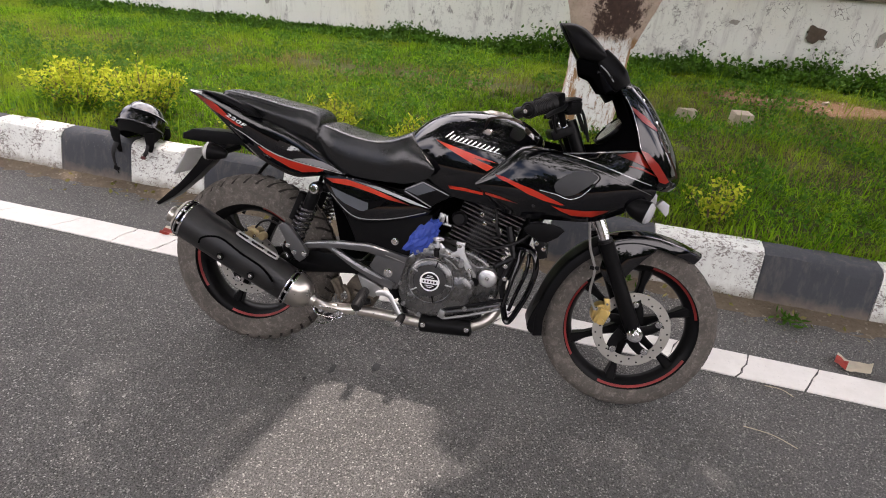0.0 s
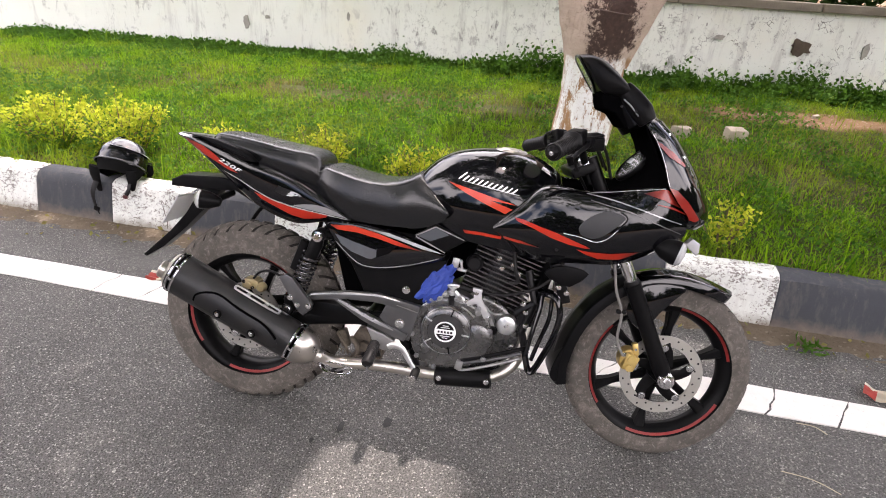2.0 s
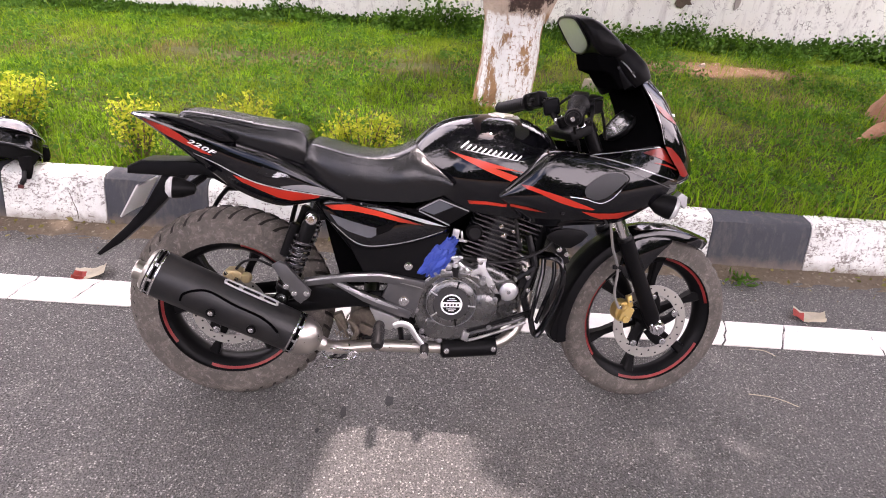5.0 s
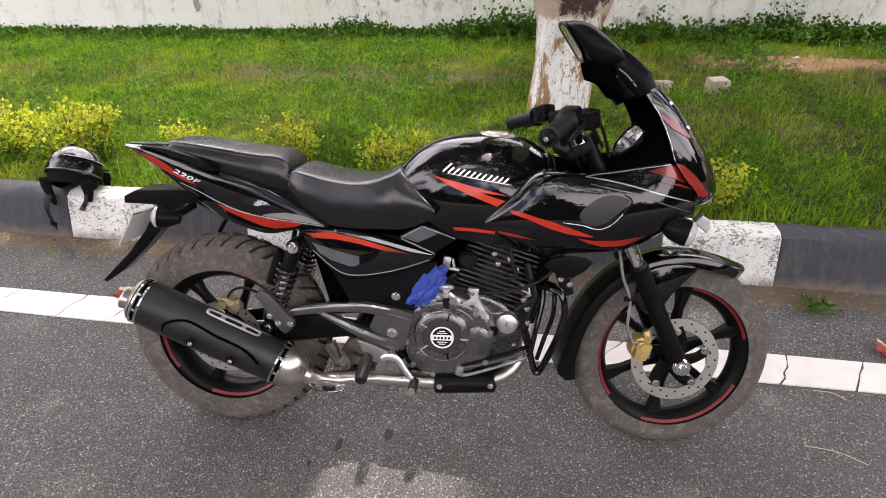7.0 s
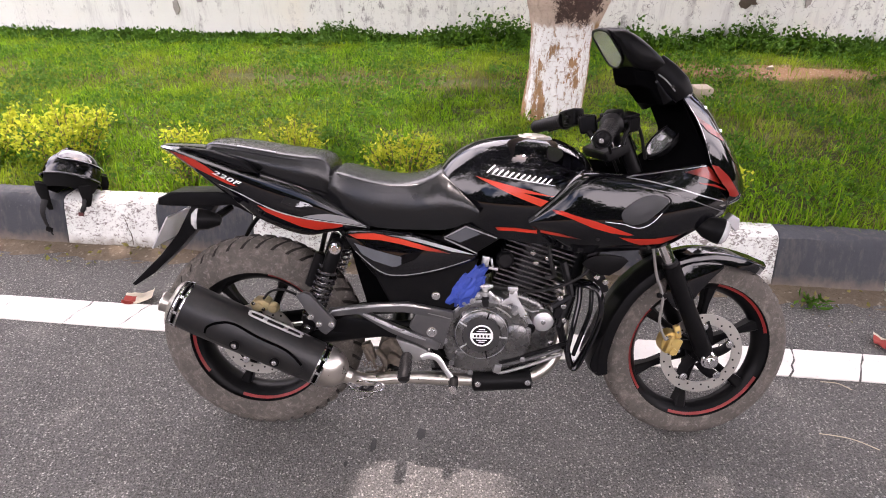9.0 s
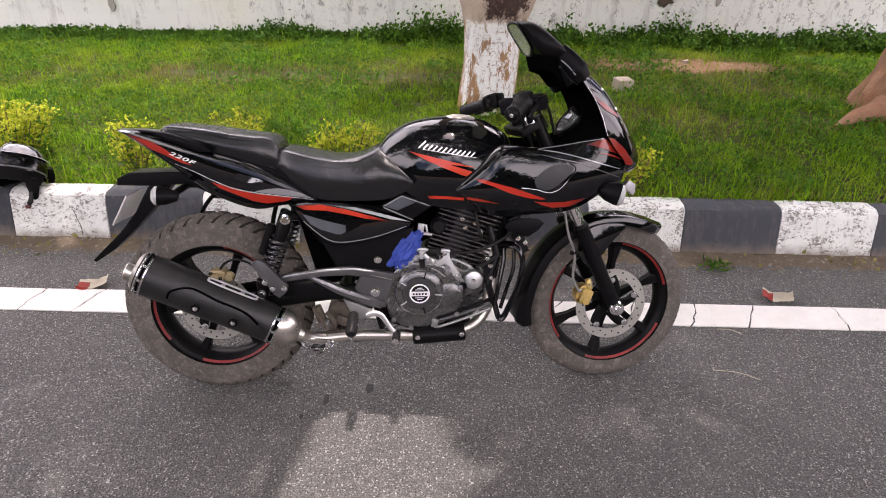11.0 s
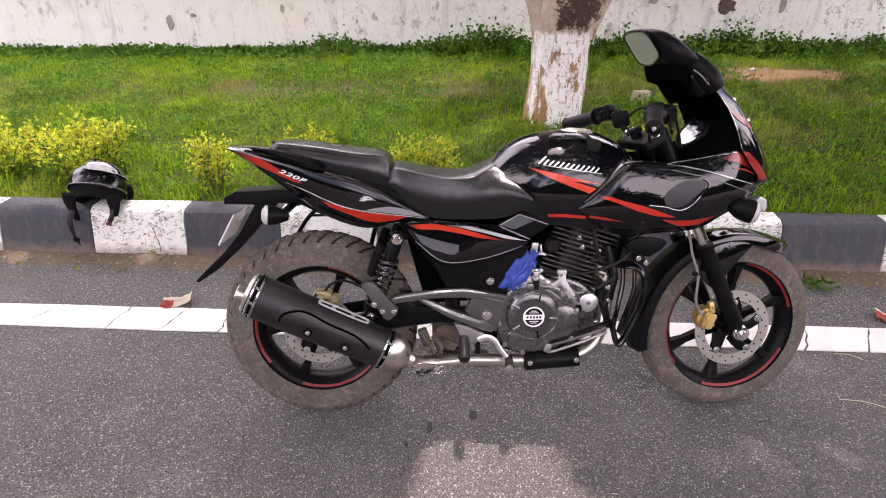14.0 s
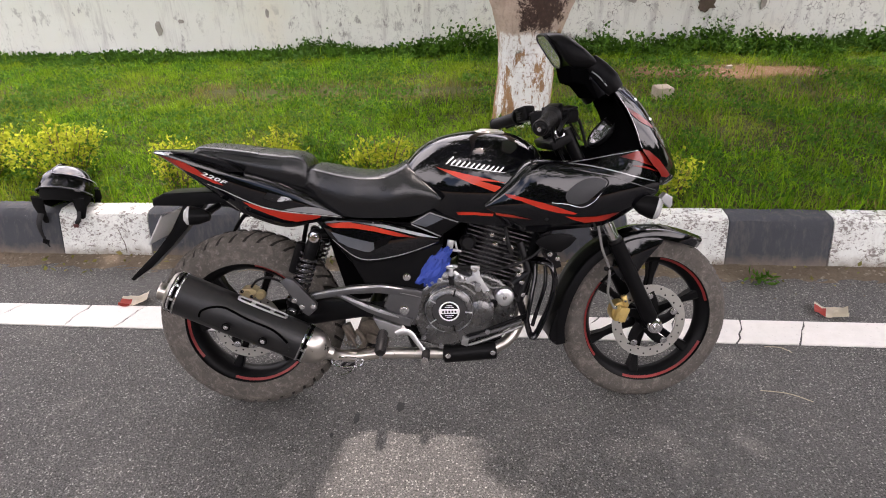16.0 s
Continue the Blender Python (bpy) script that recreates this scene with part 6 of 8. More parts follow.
# handlebar, grips, switches, levers
bars = part("handlebar", steered(tube(bmesh.new(), [(1.075, -0.085, 0.925), (1.05, -0.13, 0.972), (1.02, -0.18, 1.000), (0.935, -0.368, 0.966)], 0.011, 12)), MATTE, bike, "black clip-on handlebar")
part("bar_half", steered(tube(bmesh.new(), [(1.075, 0.085, 0.925), (1.05, 0.13, 0.972), (1.02, 0.18, 1.000), (0.935, 0.368, 0.966)], 0.011, 12)), MATTE, bars)
for s in (-1, 1):
    a, b = Vector((0.938, 0.362 * s, 0.967)), Vector((1.005, 0.222 * s, 0.995))
    bm = bmesh.new()
    ax, L = (b - a).normalized(), (b - a).length
    prof = [(0, 0), (0.021, 0), (0.023, 0.004)]
    for k in range(12):
        h = 0.006 + (L - 0.02) * k / 12
        prof += [(0.0215, h), (0.0195, h + 0.004), (0.0195, h + 0.006), (0.0215, h + 0.008)]
    prof += [(0.027, L - 0.012), (0.030, L - 0.008), (0.030, L), (0, L)]
    grip = part("grip", steered(lathe(bm, prof, a, ax, 24)), RUBBER, bars, "ribbed black rubber grip")
    part("bar_end", steered(lathe(bmesh.new(), [(0, -0.016), (0.008, -0.016), (0.016, -0.008), (0.017, 0.002), (0, 0.002)], a, ax, 20)), SATIN, grip)
    bolt(grip, STEER @ (a - ax * 0.016), 0.006, -ax, CHROME, 0.003)
    sw = Vector((1.020, 0.188 * s, 1.004))
    R = ax.to_track_quat("X", "Z").to_matrix().to_4x4()
    bm = box(bmesh.new(), (0.062, 0.046, 0.052), Matrix.Translation(sw) @ R, 0.010, 3)
    housing = part("switch_housing", steered(bm), SATIN, bars, "black switch housing")
    for dz, dx in ((0.016, -0.012), (0.0, 0.004), (-0.014, -0.004)):
        m = Matrix.Translation(sw) @ R @ Matrix.Translation((dx, -0.026 * s, dz))
        part("switch_button", steered(box(bmesh.new(), (0.018, 0.012, 0.009), m, 0.003)), RUBBER, housing)
    part("lever", steered(tube(bmesh.new(), [(1.055, 0.175 * s, 0.998), (1.045, 0.225 * s, 0.988), (1.012, 0.30 * s, 0.972), (0.985, 0.362 * s, 0.955)], [0.010, 0.008, 0.007, 0.006], 10, 5, True, 0.7)), MATTE, bars, "black lever")
    part("lever_perch", steered(box(bmesh.new(), (0.05, 0.04, 0.03), Matrix.Translation((1.052, 0.165 * s, 0.998)) @ R, 0.008)), MATTE, bars)
res = part("brake_reservoir", steered(box(bmesh.new(), (0.052, 0.046, 0.040), pose(1.078, -0.136, 0.996, 8, -10, 20), 0.009, 3)), SATIN, bars, "black brake fluid reservoir")
part("lid", steered(box(bmesh.new(), (0.050, 0.044, 0.007), pose(1.074, -0.138, 1.019, 8, -10, 20), 0.003)), MATTE, res)
part("clutch_mount", steered(box(bmesh.new(), (0.055, 0.08, 0.055), pose(1.06, 0.15, 0.985, 0, -10, -20), 0.012, 3)), SATIN, bars)
for k, (p, q, r) in enumerate([((1.06, -0.13, 1.0), (1.09, -0.06, 1.01), (1.14, -0.02, 0.93)), ((1.07, 0.12, 0.99), (1.10, 0.04, 1.02), (1.15, -0.03, 0.92)), ((1.02, -0.17, 0.985), (1.04, -0.12, 0.93), (1.09, -0.06, 0.86)),
                               ((1.05, -0.16, 1.01), (1.11, -0.13, 0.99), (1.15, -0.10, 0.90))]):
    part("cable", steered(tube(bmesh.new(), [p, q, r], 0.0045, 8)), RUBBER, bars)
bm = box(bmesh.new(), (0.075, 0.22, 0.032), pose(1.070, 0, 0.918, 0, -26, 0), 0.010, 3)
box(bm, (0.09, 0.20, 0.05), pose(1.125, 0, 0.79, 0, -26, 0), 0.012)
yoke = part("fork_yoke", steered(bm), SATIN, bike, "black top yoke with ignition lock")
for s in (-1, 1):
    part("fork_cap", steered(lathe(bmesh.new(), [(0, 0.022), (0.012, 0.022), (0.018, 0.016), (0.020, 0), (0, 0)], Vector((1.072, 0.088 * s, 0.935)), STEER_UP, 20)), CHROME, yoke)
part("ignition_lock", steered(lathe(bmesh.new(), [(0, 0.03), (0.015, 0.03), (0.018, 0.026), (0.018, 0), (0, 0)], Vector((1.055, 0, 0.93)), STEER_UP, 20)), MATTE, yoke)

# front indicators
for s in (-1, 1):
    c, ax = Vector((1.350, 0.165 * s, 0.722)), Vector((0.92, 0.30 * s, -0.24)).normalized()
    ind = part("indicator", lathe(bmesh.new(), [(0, -0.058), (0.016, -0.054), (0.030, -0.03), (0.036, 0.0), (0.036, 0.012), (0, 0.012)], c, ax, 28), SATIN, bike, "black turn indicator with clear lens")
    part("lens", lathe(bmesh.new(), [(0.0355, 0.010), (0.034, 0.020), (0.024, 0.028), (0, 0.031)], c, ax, 28), LENS, ind, "clear indicator lens")
    part("pilot_lamp", prism([(1.392, 0.736), (1.410, 0.757), (1.432, 0.744), (1.434, 0.718), (1.427, 0.707)], s * 0.085, s * 0.118, 0.005, 0, 3), LENS, bike, "clear pilot lamp under the nose")

# ---- side covers ----
bm = prism([(0.318, 0.688), (0.372, 0.699), (0.46, 0.692), (0.55, 0.676), (0.625, 0.656), (0.70, 0.630), (0.66, 0.600), (0.58, 0.574), (0.50, 0.556), (0.44, 0.556), (0.40, 0.58), (0.352, 0.628)], -0.142, -0.10, 0.010, 2, 3)
sp_tree = BVHTree.FromBMesh(bm)
cover = part("side_cover", bm, GLOSS, bike, "glossy black side cover with a red stripe")
decal("cover_stripe", [(0.332, 0.686), (0.406, 0.690), (0.487, 0.674), (0.566, 0.651), (0.626, 0.633), (0.550, 0.642), (0.486, 0.658), (0.422, 0.670), (0.357, 0.673)], sp_tree, RED_COVER, cover, 0.0015, -1, 0, "red stripe that fades to black")
stripe("cover_edge", [(0.352, 0.636), (0.42, 0.578), (0.48, 0.566), (0.58, 0.583), (0.68, 0.617)], [0.002, 0.003, 0.003, 0.003, 0.002], sp_tree, DULL, cover, 0.0012, (-1,))
decal("cover_flash", [(0.440, 0.686), (0.518, 0.679), (0.630, 0.650), (0.694, 0.631), (0.629, 0.640), (0.566, 0.657), (0.487, 0.676)], sp_tree, SILVER_COVER, cover, 0.0012, -1, 0, "silver flash that fades to black")
decal("cover_scoop", [(0.350, 0.660), (0.412, 0.640), (0.469, 0.625), (0.484, 0.622), (0.484, 0.600), (0.470, 0.592), (0.456, 0.592), (0.403, 0.609), (0.372, 0.628)], sp_tree, SCOOP, cover, 0.0020, -1, 0, "scoop panel with its sky sheen painted grey")
# the recess is flat here; its shade is a dark patch
decal("scoop_mouth", [(0.484, 0.625), (0.547, 0.642), (0.525, 0.616), (0.484, 0.597)], sp_tree, SMOKE, cover, 0.0024, -1, 0, "mouth of the scoop, its shade painted as a flat dark patch")
bm = prism([(0.600, 0.684), (0.667, 0.724), (0.764, 0.686), (0.698, 0.643)], -0.158, -0.12, 0.006, 0, 3)
blade = part("cover_blade", bm, SATIN, bike, "grey-black diamond-shaped trim")
bt = BVHTree.FromPolygons([(0.5, -0.158, 0.6), (0.8, -0.158, 0.6), (0.8, -0.158, 0.8), (0.5, -0.158, 0.8)], [(0, 1, 2, 3)])
# the blade's face is flat; the lit upper facet is painted on
decal("trim_facet", [(0.610, 0.685), (0.667, 0.718), (0.706, 0.697), (0.650, 0.672)], bt, SCOOP, blade, 0.0010, -1, 0, "upper facet painted paler, as if lit from above")
for ln in ([(0.606, 0.686), (0.664, 0.718)], [(0.664, 0.718), (0.752, 0.686)], [(0.606, 0.682), (0.698, 0.641)]):
    stripe("trim_line", [ln[0], tuple((a + b) / 2 for a, b in zip(*ln)), ln[1]], [0.003, 0.004, 0.003], bt, DULL, blade, 0.0014, (-1,))
bm = prism([(0.345, 0.645), (0.395, 0.575), (0.445, 0.478), (0.63, 0.455), (0.668, 0.50), (0.705, 0.612), (0.60, 0.60), (0.45, 0.59)], -0.128, 0.10, 0.010, 0, 3)
lower = part("lower_side_cover", bm, SATIN, bike, "matte black lower side cover")
bolt(lower, (0.583, -0.128, 0.501), 0.013, (0, -1, 0), CHROME, 0.009)
for s in (1,):
    bm = prism([(0.318, 0.680), (0.372, 0.689), (0.46, 0.681), (0.55, 0.664), (0.70, 0.626), (0.58, 0.574), (0.44, 0.556), (0.352, 0.628)], 0.10, 0.142, 0.010, 2, 3)
    part("side_cover_left", bm, GLOSS, bike, "glossy black side cover")

# ---- frame and swingarm ----
frame_bm = bmesh.new()
for s in (-1, 1):
    tube(frame_bm, [(1.05, 0.03 * s, 0.80), (0.85, 0.08 * s, 0.72), (0.62, 0.10 * s, 0.66), (0.36, 0.10 * s, 0.70), (0.10, 0.085 * s, 0.80), (-0.05, 0.06 * s, 0.85)], 0.016, 10)
    tube(frame_bm, [(0.62, 0.10 * s, 0.66), (0.60, 0.095 * s, 0.52), (0.56, 0.09 * s, 0.38), (0.60, 0.085 * s, 0.29)], 0.018, 10)
    tube(frame_bm, [(0.30, 0.098 * s, 0.70), (0.44, 0.098 * s, 0.52), (0.56, 0.09 * s, 0.40)], 0.012, 10)
    tube(frame_bm, [(0.33, 0.105 * s, 0.645), (0.30, 0.118 * s, 0.648)], 0.016, 10, 1, False)
tube(frame_bm, [(1.06, 0, 0.76), (1.02, 0, 0.60), (0.99, 0, 0.46), (0.95, 0, 0.32)], 0.024, 12)
part("frame", frame_bm, MATTE, bike, "black tubular steel frame")
sw = bmesh.new()
for s in (-1, 1):
    tube(sw, [(0.57, 0.085 * s, 0.385), (0.40, 0.092 * s, 0.372), (0.20, 0.098 * s, 0.345), (0.0, 0.100 * s, 0.315)], [0.026, 0.026, 0.024, 0.022], 12, 5, True, 0.6)
tube(sw, [(0.47, -0.09, 0.38), (0.47, 0.09, 0.38)], 0.026, 12, 1, False)
swing = part("swingarm", sw, SATIN, bike, "black swingarm")
part("axle_nut", lathe(bmesh.new(), [(0, -0.130), (0.010, -0.130), (0.011, -0.118), (0.017, -0.117), (0.017, -0.106), (0.010, -0.105), (0.010, 0.125), (0, 0.125)], REAR, (0, 1, 0), 20), CHROME, swing, "bright rear axle nut")
bm = prism([(0.014, 0.452), (0.030, 0.466), (0.070, 0.466), (0.088, 0.455), (0.088, 0.424), (0.060, 0.416), (0.022, 0.418)], -0.096, -0.050, 0.006, 0, 2)
lathe(bm, [(0, 0.012), (0.014, 0.012), (0.016, 0.008), (0.016, 0), (0, 0)], (0.048, -0.094, 0.442), (0, -1, 0), 20)
bmesh.ops.scale(bm, vec=(0.78, 1.0, 0.72), space=Matrix.Translation((-0.045, 0.08, -0.446)), verts=bm.verts)
rcal = part("rear_caliper", bm, PALEGOLD, swing, "dusty pale gold rear brake caliper")
part("piston", lathe(bmesh.new(), [(0, 0.02), (0.012, 0.02), (0.016, 0.014), (0.017, 0), (0, 0)], (0.090, -0.082, 0.436), (0, -1, 0), 20), PALEGOLD, rcal)
for p in ((0.032, -0.097, 0.452), (0.062, -0.097, 0.434)):
    bolt(rcal, p, 0.006)
part("caliper_hose", tube(bmesh.new(), [(0.060, -0.085, 0.462), (0.085, -0.09, 0.488), (0.130, -0.10, 0.498), (0.190, -0.10, 0.470)], 0.004, 8), RUBBER, rcal)

# shock absorbers
for s in (-1, 1):
    a, b = Vector((0.297, 0.128 * s, 0.645)), Vector((0.205, 0.128 * s, 0.395))
    d = (b - a).normalized()
    shock = part("shock_absorber", tube(bmesh.new(), [a, a + d * 0.03, a + d * 0.09], [0.016, 0.022, 0.020], 16, 1, False), SATIN, bike, "gas shock absorber with black coil spring")
    part("damper", rod(a + d * 0.06, b, 0.013, 14), CHROME, shock)
    u = d.orthogonal().normalized()
    v = d.cross(u)
    coil = [a + d * (0.065 + 0.165 * k / 160) + (u * math.cos(k * 0.36) + v * math.sin(k * 0.36)) * 0.027 for k in range(161)]
    part("spring", tube(bmesh.new(), coil, 0.0048, 8, 1, False), COIL, shock, "glossy black coil spring")
    part("spring_seat", tube(bmesh.new(), [b - d * 0.035, b - d * 0.02, b], [0.030, 0.029, 0.016], 16, 1, False), MATTE, shock)
    q = a + d * 0.075 + Vector((-0.042, -0.015 * s, -0.005))
    part("gas_canister", tube(bmesh.new(), [q - d * 0.055, q - d * 0.05, q + d * 0.05, q + d * 0.055], [0.010, 0.0165, 0.0165, 0.010], 16, 1, False), SATIN, shock, "black gas canister")
    for p in (a, b):
        bolt(shock, p + Vector((0, 0.022 * s, 0)), 0.017, (0, s, 0), CHROME, 0.014)
        part("eye", lathe(bmesh.new(), [(0.010, -0.02), (0.021, -0.02), (0.021, 0.02), (0.010, 0.02)], p, (0, 1, 0), 20, True), SATIN, shock)

# ---- exhaust ----
ma, mb = Vector((-0.134, -0.222, 0.502)), Vector((0.262, -0.200, 0.304))
d = (mb - ma).normalized()
U2 = Vector((0, 1, 0))
U2 = (U2 - d * U2.dot(d)).normalized()
V2 = d.cross(U2)


def can(profile, seg=40, flat=0.86):
    bm = bmesh.new()
    rings = [[bm.verts.new(ma + d * h + (U2 * math.cos(t) * flat + V2 * math.sin(t)) * r) for t in (2 * math.pi * j / seg for j in range(seg))] for r, h in profile]
    for p, q in zip(rings, rings[1:]):
        for j in range(seg):
            bm.faces.new((p[j], p[(j + 1) % seg], q[(j + 1) % seg], q[j]))
    bm.faces.new(rings[0]), bm.faces.new(rings[-1])
    bmesh.ops.recalc_face_normals(bm, faces=bm.faces)
    return bm


ml = (mb - ma).length
MUFFLER = surface("satin_black_muffler_paint", (0.007, 0.007, 0.0075), 0.40, var=0.3, scale=14, dust=0.03, spec=0.42)
muffler = part("muffler", can([(0.064, 0.0), (0.067, 0.008), (0.066, 0.2), (0.0625, ml)]), MUFFLER, bike, "matte black silencer with steel ends")
part("end_cap", can([(0.034, -0.014), (0.054, -0.011), (0.063, -0.003), (0.064, 0.003)]), STEEL, muffler, "dull steel end cap")
out_a, out_b = Vector((-0.124, -0.226, 0.488)), Vector((-0.170, -0.230, 0.506))
part("outlet", lathe(bmesh.new(), [(0.027, 0), (0.027, 0.046), (0.0285, 0.049), (0.027, 0.052), (0.0235, 0.051), (0.0225, 0.01), (0, 0.01)], out_a, out_b - out_a, 28), STEEL, muffler, "short wide steel outlet pipe")
for h, r in ((0.004, 0.0668), (0.022, 0.0676), (ml - 0.022, 0.0636), (ml - 0.006, 0.0632)):
    part("band", can([(r, h), (r + 0.0016, h + 0.001), (r + 0.0016, h + 0.005), (r, h + 0.006)]), CHROME, muffler, "bright clamp band")
for h, r in ((0.012, 0.0664), (ml - 0.014, 0.0632)):
    part("band_slot", can([(r, h), (r + 0.0007, h + 0.001), (r + 0.0007, h + 0.007), (r, h + 0.008)]), INNER, muffler)
    for k in range(9):
        t = 2 * math.pi * (k + 0.5) / 9
        rad = U2 * math.cos(t) * 0.86 + V2 * math.sin(t)
        tan = (V2 * math.cos(t) - U2 * math.sin(t) * 0.86).normalized()
        m = Matrix((d, tan, d.cross(tan))).transposed().to_4x4()
        part("band_bridge", box(bmesh.new(), (0.010, 0.008, 0.003), Matrix.Translation(ma + d * (h + 0.004) + rad * (r + 0.0002)) @ m, 0), CHROME, muffler)
part("front_cone", can([(0.0625, ml), (0.0615, ml + 0.014), (0.056, ml + 0.034), (0.045, ml + 0.052), (0.033, ml + 0.063), (0.024, ml + 0.069), (0.022, ml + 0.085)]), STEEL, muffler, "dull steel dome")
# heat shield on the outer face
can_tree = BVHTree.FromBMesh(can([(0.064, -0.01), (0.067, 0.008), (0.066, 0.2), (0.0625, ml)]))
GROOVE_LINE = [(-0.041, 0.436), (-0.031, 0.455), (-0.001, 0.464), (0.037, 0.458), (0.099, 0.420), (0.162, 0.387), (0.193, 0.363), (0.214, 0.337)]
hs = GROOVE_LINE + [(0.216, 0.312), (0.19, 0.306), (0.12, 0.342), (0.04, 0.382), (-0.035, 0.420)]
shield = decal("heat_shield", hs, can_tree, MUFFLER, muffler, 0.008, -1, 3, "raised matte black heat shield")
for p in ((0.041, -0.287, 0.405), (0.145, -0.280, 0.353)):
    bolt(shield, p, 0.014, (0, -1, 0), MATTE, 0.006)
    bolt(shield, (p[0], p[1] - 0.006, p[2]), 0.007, (0, -1, 0), CHROME, 0.005)
groove = []
for x, z in GROOVE_LINE:
    hit = can_tree.ray_cast(Vector((x, -1, z)), Vector((0, 1, 0)))[0]
    if hit:
        groove.append(hit + Vector((0, -0.0075, 0)))
part("shield_edge", tube(bmesh.new(), groove, 0.0035, 8, 4), INNER, shield)
loop = []
for h, t in ((0.195, 104), (0.203, 96), (0.335, 96), (0.345, 104), (0.335, 112), (0.203, 112), (0.195, 104)):
    loop.append(ma + d * h + (U2 * math.cos(radians(t)) * 0.86 + V2 * math.sin(radians(t))) * 0.0705)
part("trim_loop", tube(bmesh.new(), loop, 0.0030, 8, 4), ALLOY, muffler, "bright oval trim")
for h in (0.238, 0.300):
    p = ma + d * h + (U2 * math.cos(radians(104)) * 0.86 + V2 * math.sin(radians(104))) * 0.068
    part("trim_clip", box(bmesh.new(), (0.013, 0.018, 0.006), Matrix.Translation(p) @ V2.to_track_quat("Z", "X").to_matrix().to_4x4(), 0.002), ALLOY, muffler)
pipe = part("header_pipe", tube(bmesh.new(), [(0.322, -0.193, 0.276), (0.375, -0.160, 0.240), (0.50, -0.125, 0.232), (0.70, -0.118, 0.224), (0.84, -0.112, 0.230), (0.915, -0.102, 0.258), (0.958, -0.080, 0.320), (0.972, -0.055, 0.42), (0.955, -0.03, 0.52)], 0.0195, 20, 8), STEEL, bike, "stainless header pipe")
bm = tube(bmesh.new(), [(0.695, -0.128, 0.225), (0.70, -0.128, 0.225), (0.872, -0.123, 0.234), (0.877, -0.123, 0.235)], [0.020, 0.030, 0.030, 0.020], 20, 1, False)
pg = part("pipe_guard", bm, MATTE, pipe, "black pipe guard")
for p in ((0.712, -0.157, 0.232), (0.862, -0.152, 0.238)):
    bolt(pg, p, 0.009)
cl = bmesh.new()
tube(cl, [(0.330, -0.186, 0.236), (0.345, -0.190, 0.250), (0.379, -0.188, 0.249), (0.421, -0.178, 0.237), (0.433, -0.174, 0.224), (0.412, -0.178, 0.210), (0.360, -0.190, 0.216), (0.338, -0.188, 0.226), (0.330, -0.186, 0.236)], 0.0028, 8)
tube(cl, [(0.405, -0.170, 0.212), (0.388, -0.172, 0.190), (0.352, -0.168, 0.176), (0.336, -0.166, 0.184), (0.345, -0.170, 0.204), (0.334, -0.176, 0.222)], 0.0024, 8)
clamp = part("joint_clamp", cl, CHROME, pipe, "wire bracket at the pipe joint")
for p in ((0.355, -0.180, 0.234), (0.413, -0.172, 0.223)):
    bolt(clamp, p, 0.010)

# ---- engine ----
bm = prism([(0.585, 0.345), (0.60, 0.44), (0.655, 0.495), (0.76, 0.505), (0.85, 0.49), (0.93, 0.44), (0.955, 0.36), (0.92, 0.285), (0.82, 0.245), (0.66, 0.250), (0.60, 0.285)], -0.078, 0.11, 0.018, 2, 4)
engine = part("engine", bm, CASE, bike, "single-cylinder engine with charcoal cases and bright upper casting")
bm = prism([(0.602, 0.36), (0.615, 0.43), (0.66, 0.478), (0.73, 0.492), (0.80, 0.478), (0.845, 0.44), (0.865, 0.375), (0.845, 0.305), (0.79, 0.265), (0.69, 0.255), (0.63, 0.285)], -0.132, -0.06, 0.012, 3, 4)
lathe(bm, [(0.090, -0.004), (0.084, 0.004), (0.078, 0.014), (0.072, 0.019), (0.058, 0.021), (0.056, 0.017), (0.050, 0.016), (0.036, 0.018), (0, 0.019)], (0.719, -0.130, 0.388), (0, -1, 0), 56)
clutch = part("clutch_cover", bm, CASE, engine, "charcoal round clutch cover")
# bright ring added as a highlight on the cover's round edge
for r_, h_ in ((0.0770, 0.0155),):
    part("ring_highlight", lathe(bmesh.new(), [(r_ - 0.0016, h_), (r_, h_ + 0.0016), (r_ + 0.0016, h_)], (0.719, -0.130, 0.388), (0, -1, 0), 64, True), GREYRING, clutch)
part("clutch_disc", lathe(bmesh.new(), [(0, 0.0195), (0.036, 0.0195), (0.050, 0.0178), (0.0555, 0.0178), (0.0555, 0.014), (0, 0.014)], (0.719, -0.130, 0.388), (0, -1, 0), 48), DARKCASE, clutch, "darker inner disc")
part("badge_disc", lathe(bmesh.new(), [(0, 0.0245), (0.031, 0.0245), (0.033, 0.022), (0, 0.020)], (0.719, -0.130, 0.388), (0, -1, 0), 40), MATTE, clutch)
part("badge_ring", lathe(bmesh.new(), [(0.029, 0.0245), (0.032, 0.0262), (0.034, 0.0245)], (0.719, -0.130, 0.388), (0, -1, 0), 40, True), WHITE, clutch, "white ring badge")
part("badge_bar", box(bmesh.new(), (0.058, 0.003, 0.016), pose(0.719, -0.1555, 0.388), 0.001), WHITE, clutch, "white badge bar")
for k in range(5):
    part("badge_mark", box(bmesh.new(), (0.006, 0.002, 0.007), pose(0.699 + 0.010 * k, -0.1572, 0.388), 0.0005), MATTE, clutch)
for dz, w in ((0.014, 0.030), (-0.014, 0.030), (0.020, 0.018), (-0.020, 0.018)):
    part("badge_line", box(bmesh.new(), (w, 0.002, 0.002), pose(0.719, -0.1555, 0.388 + dz), 0.0004), WHITE, clutch)
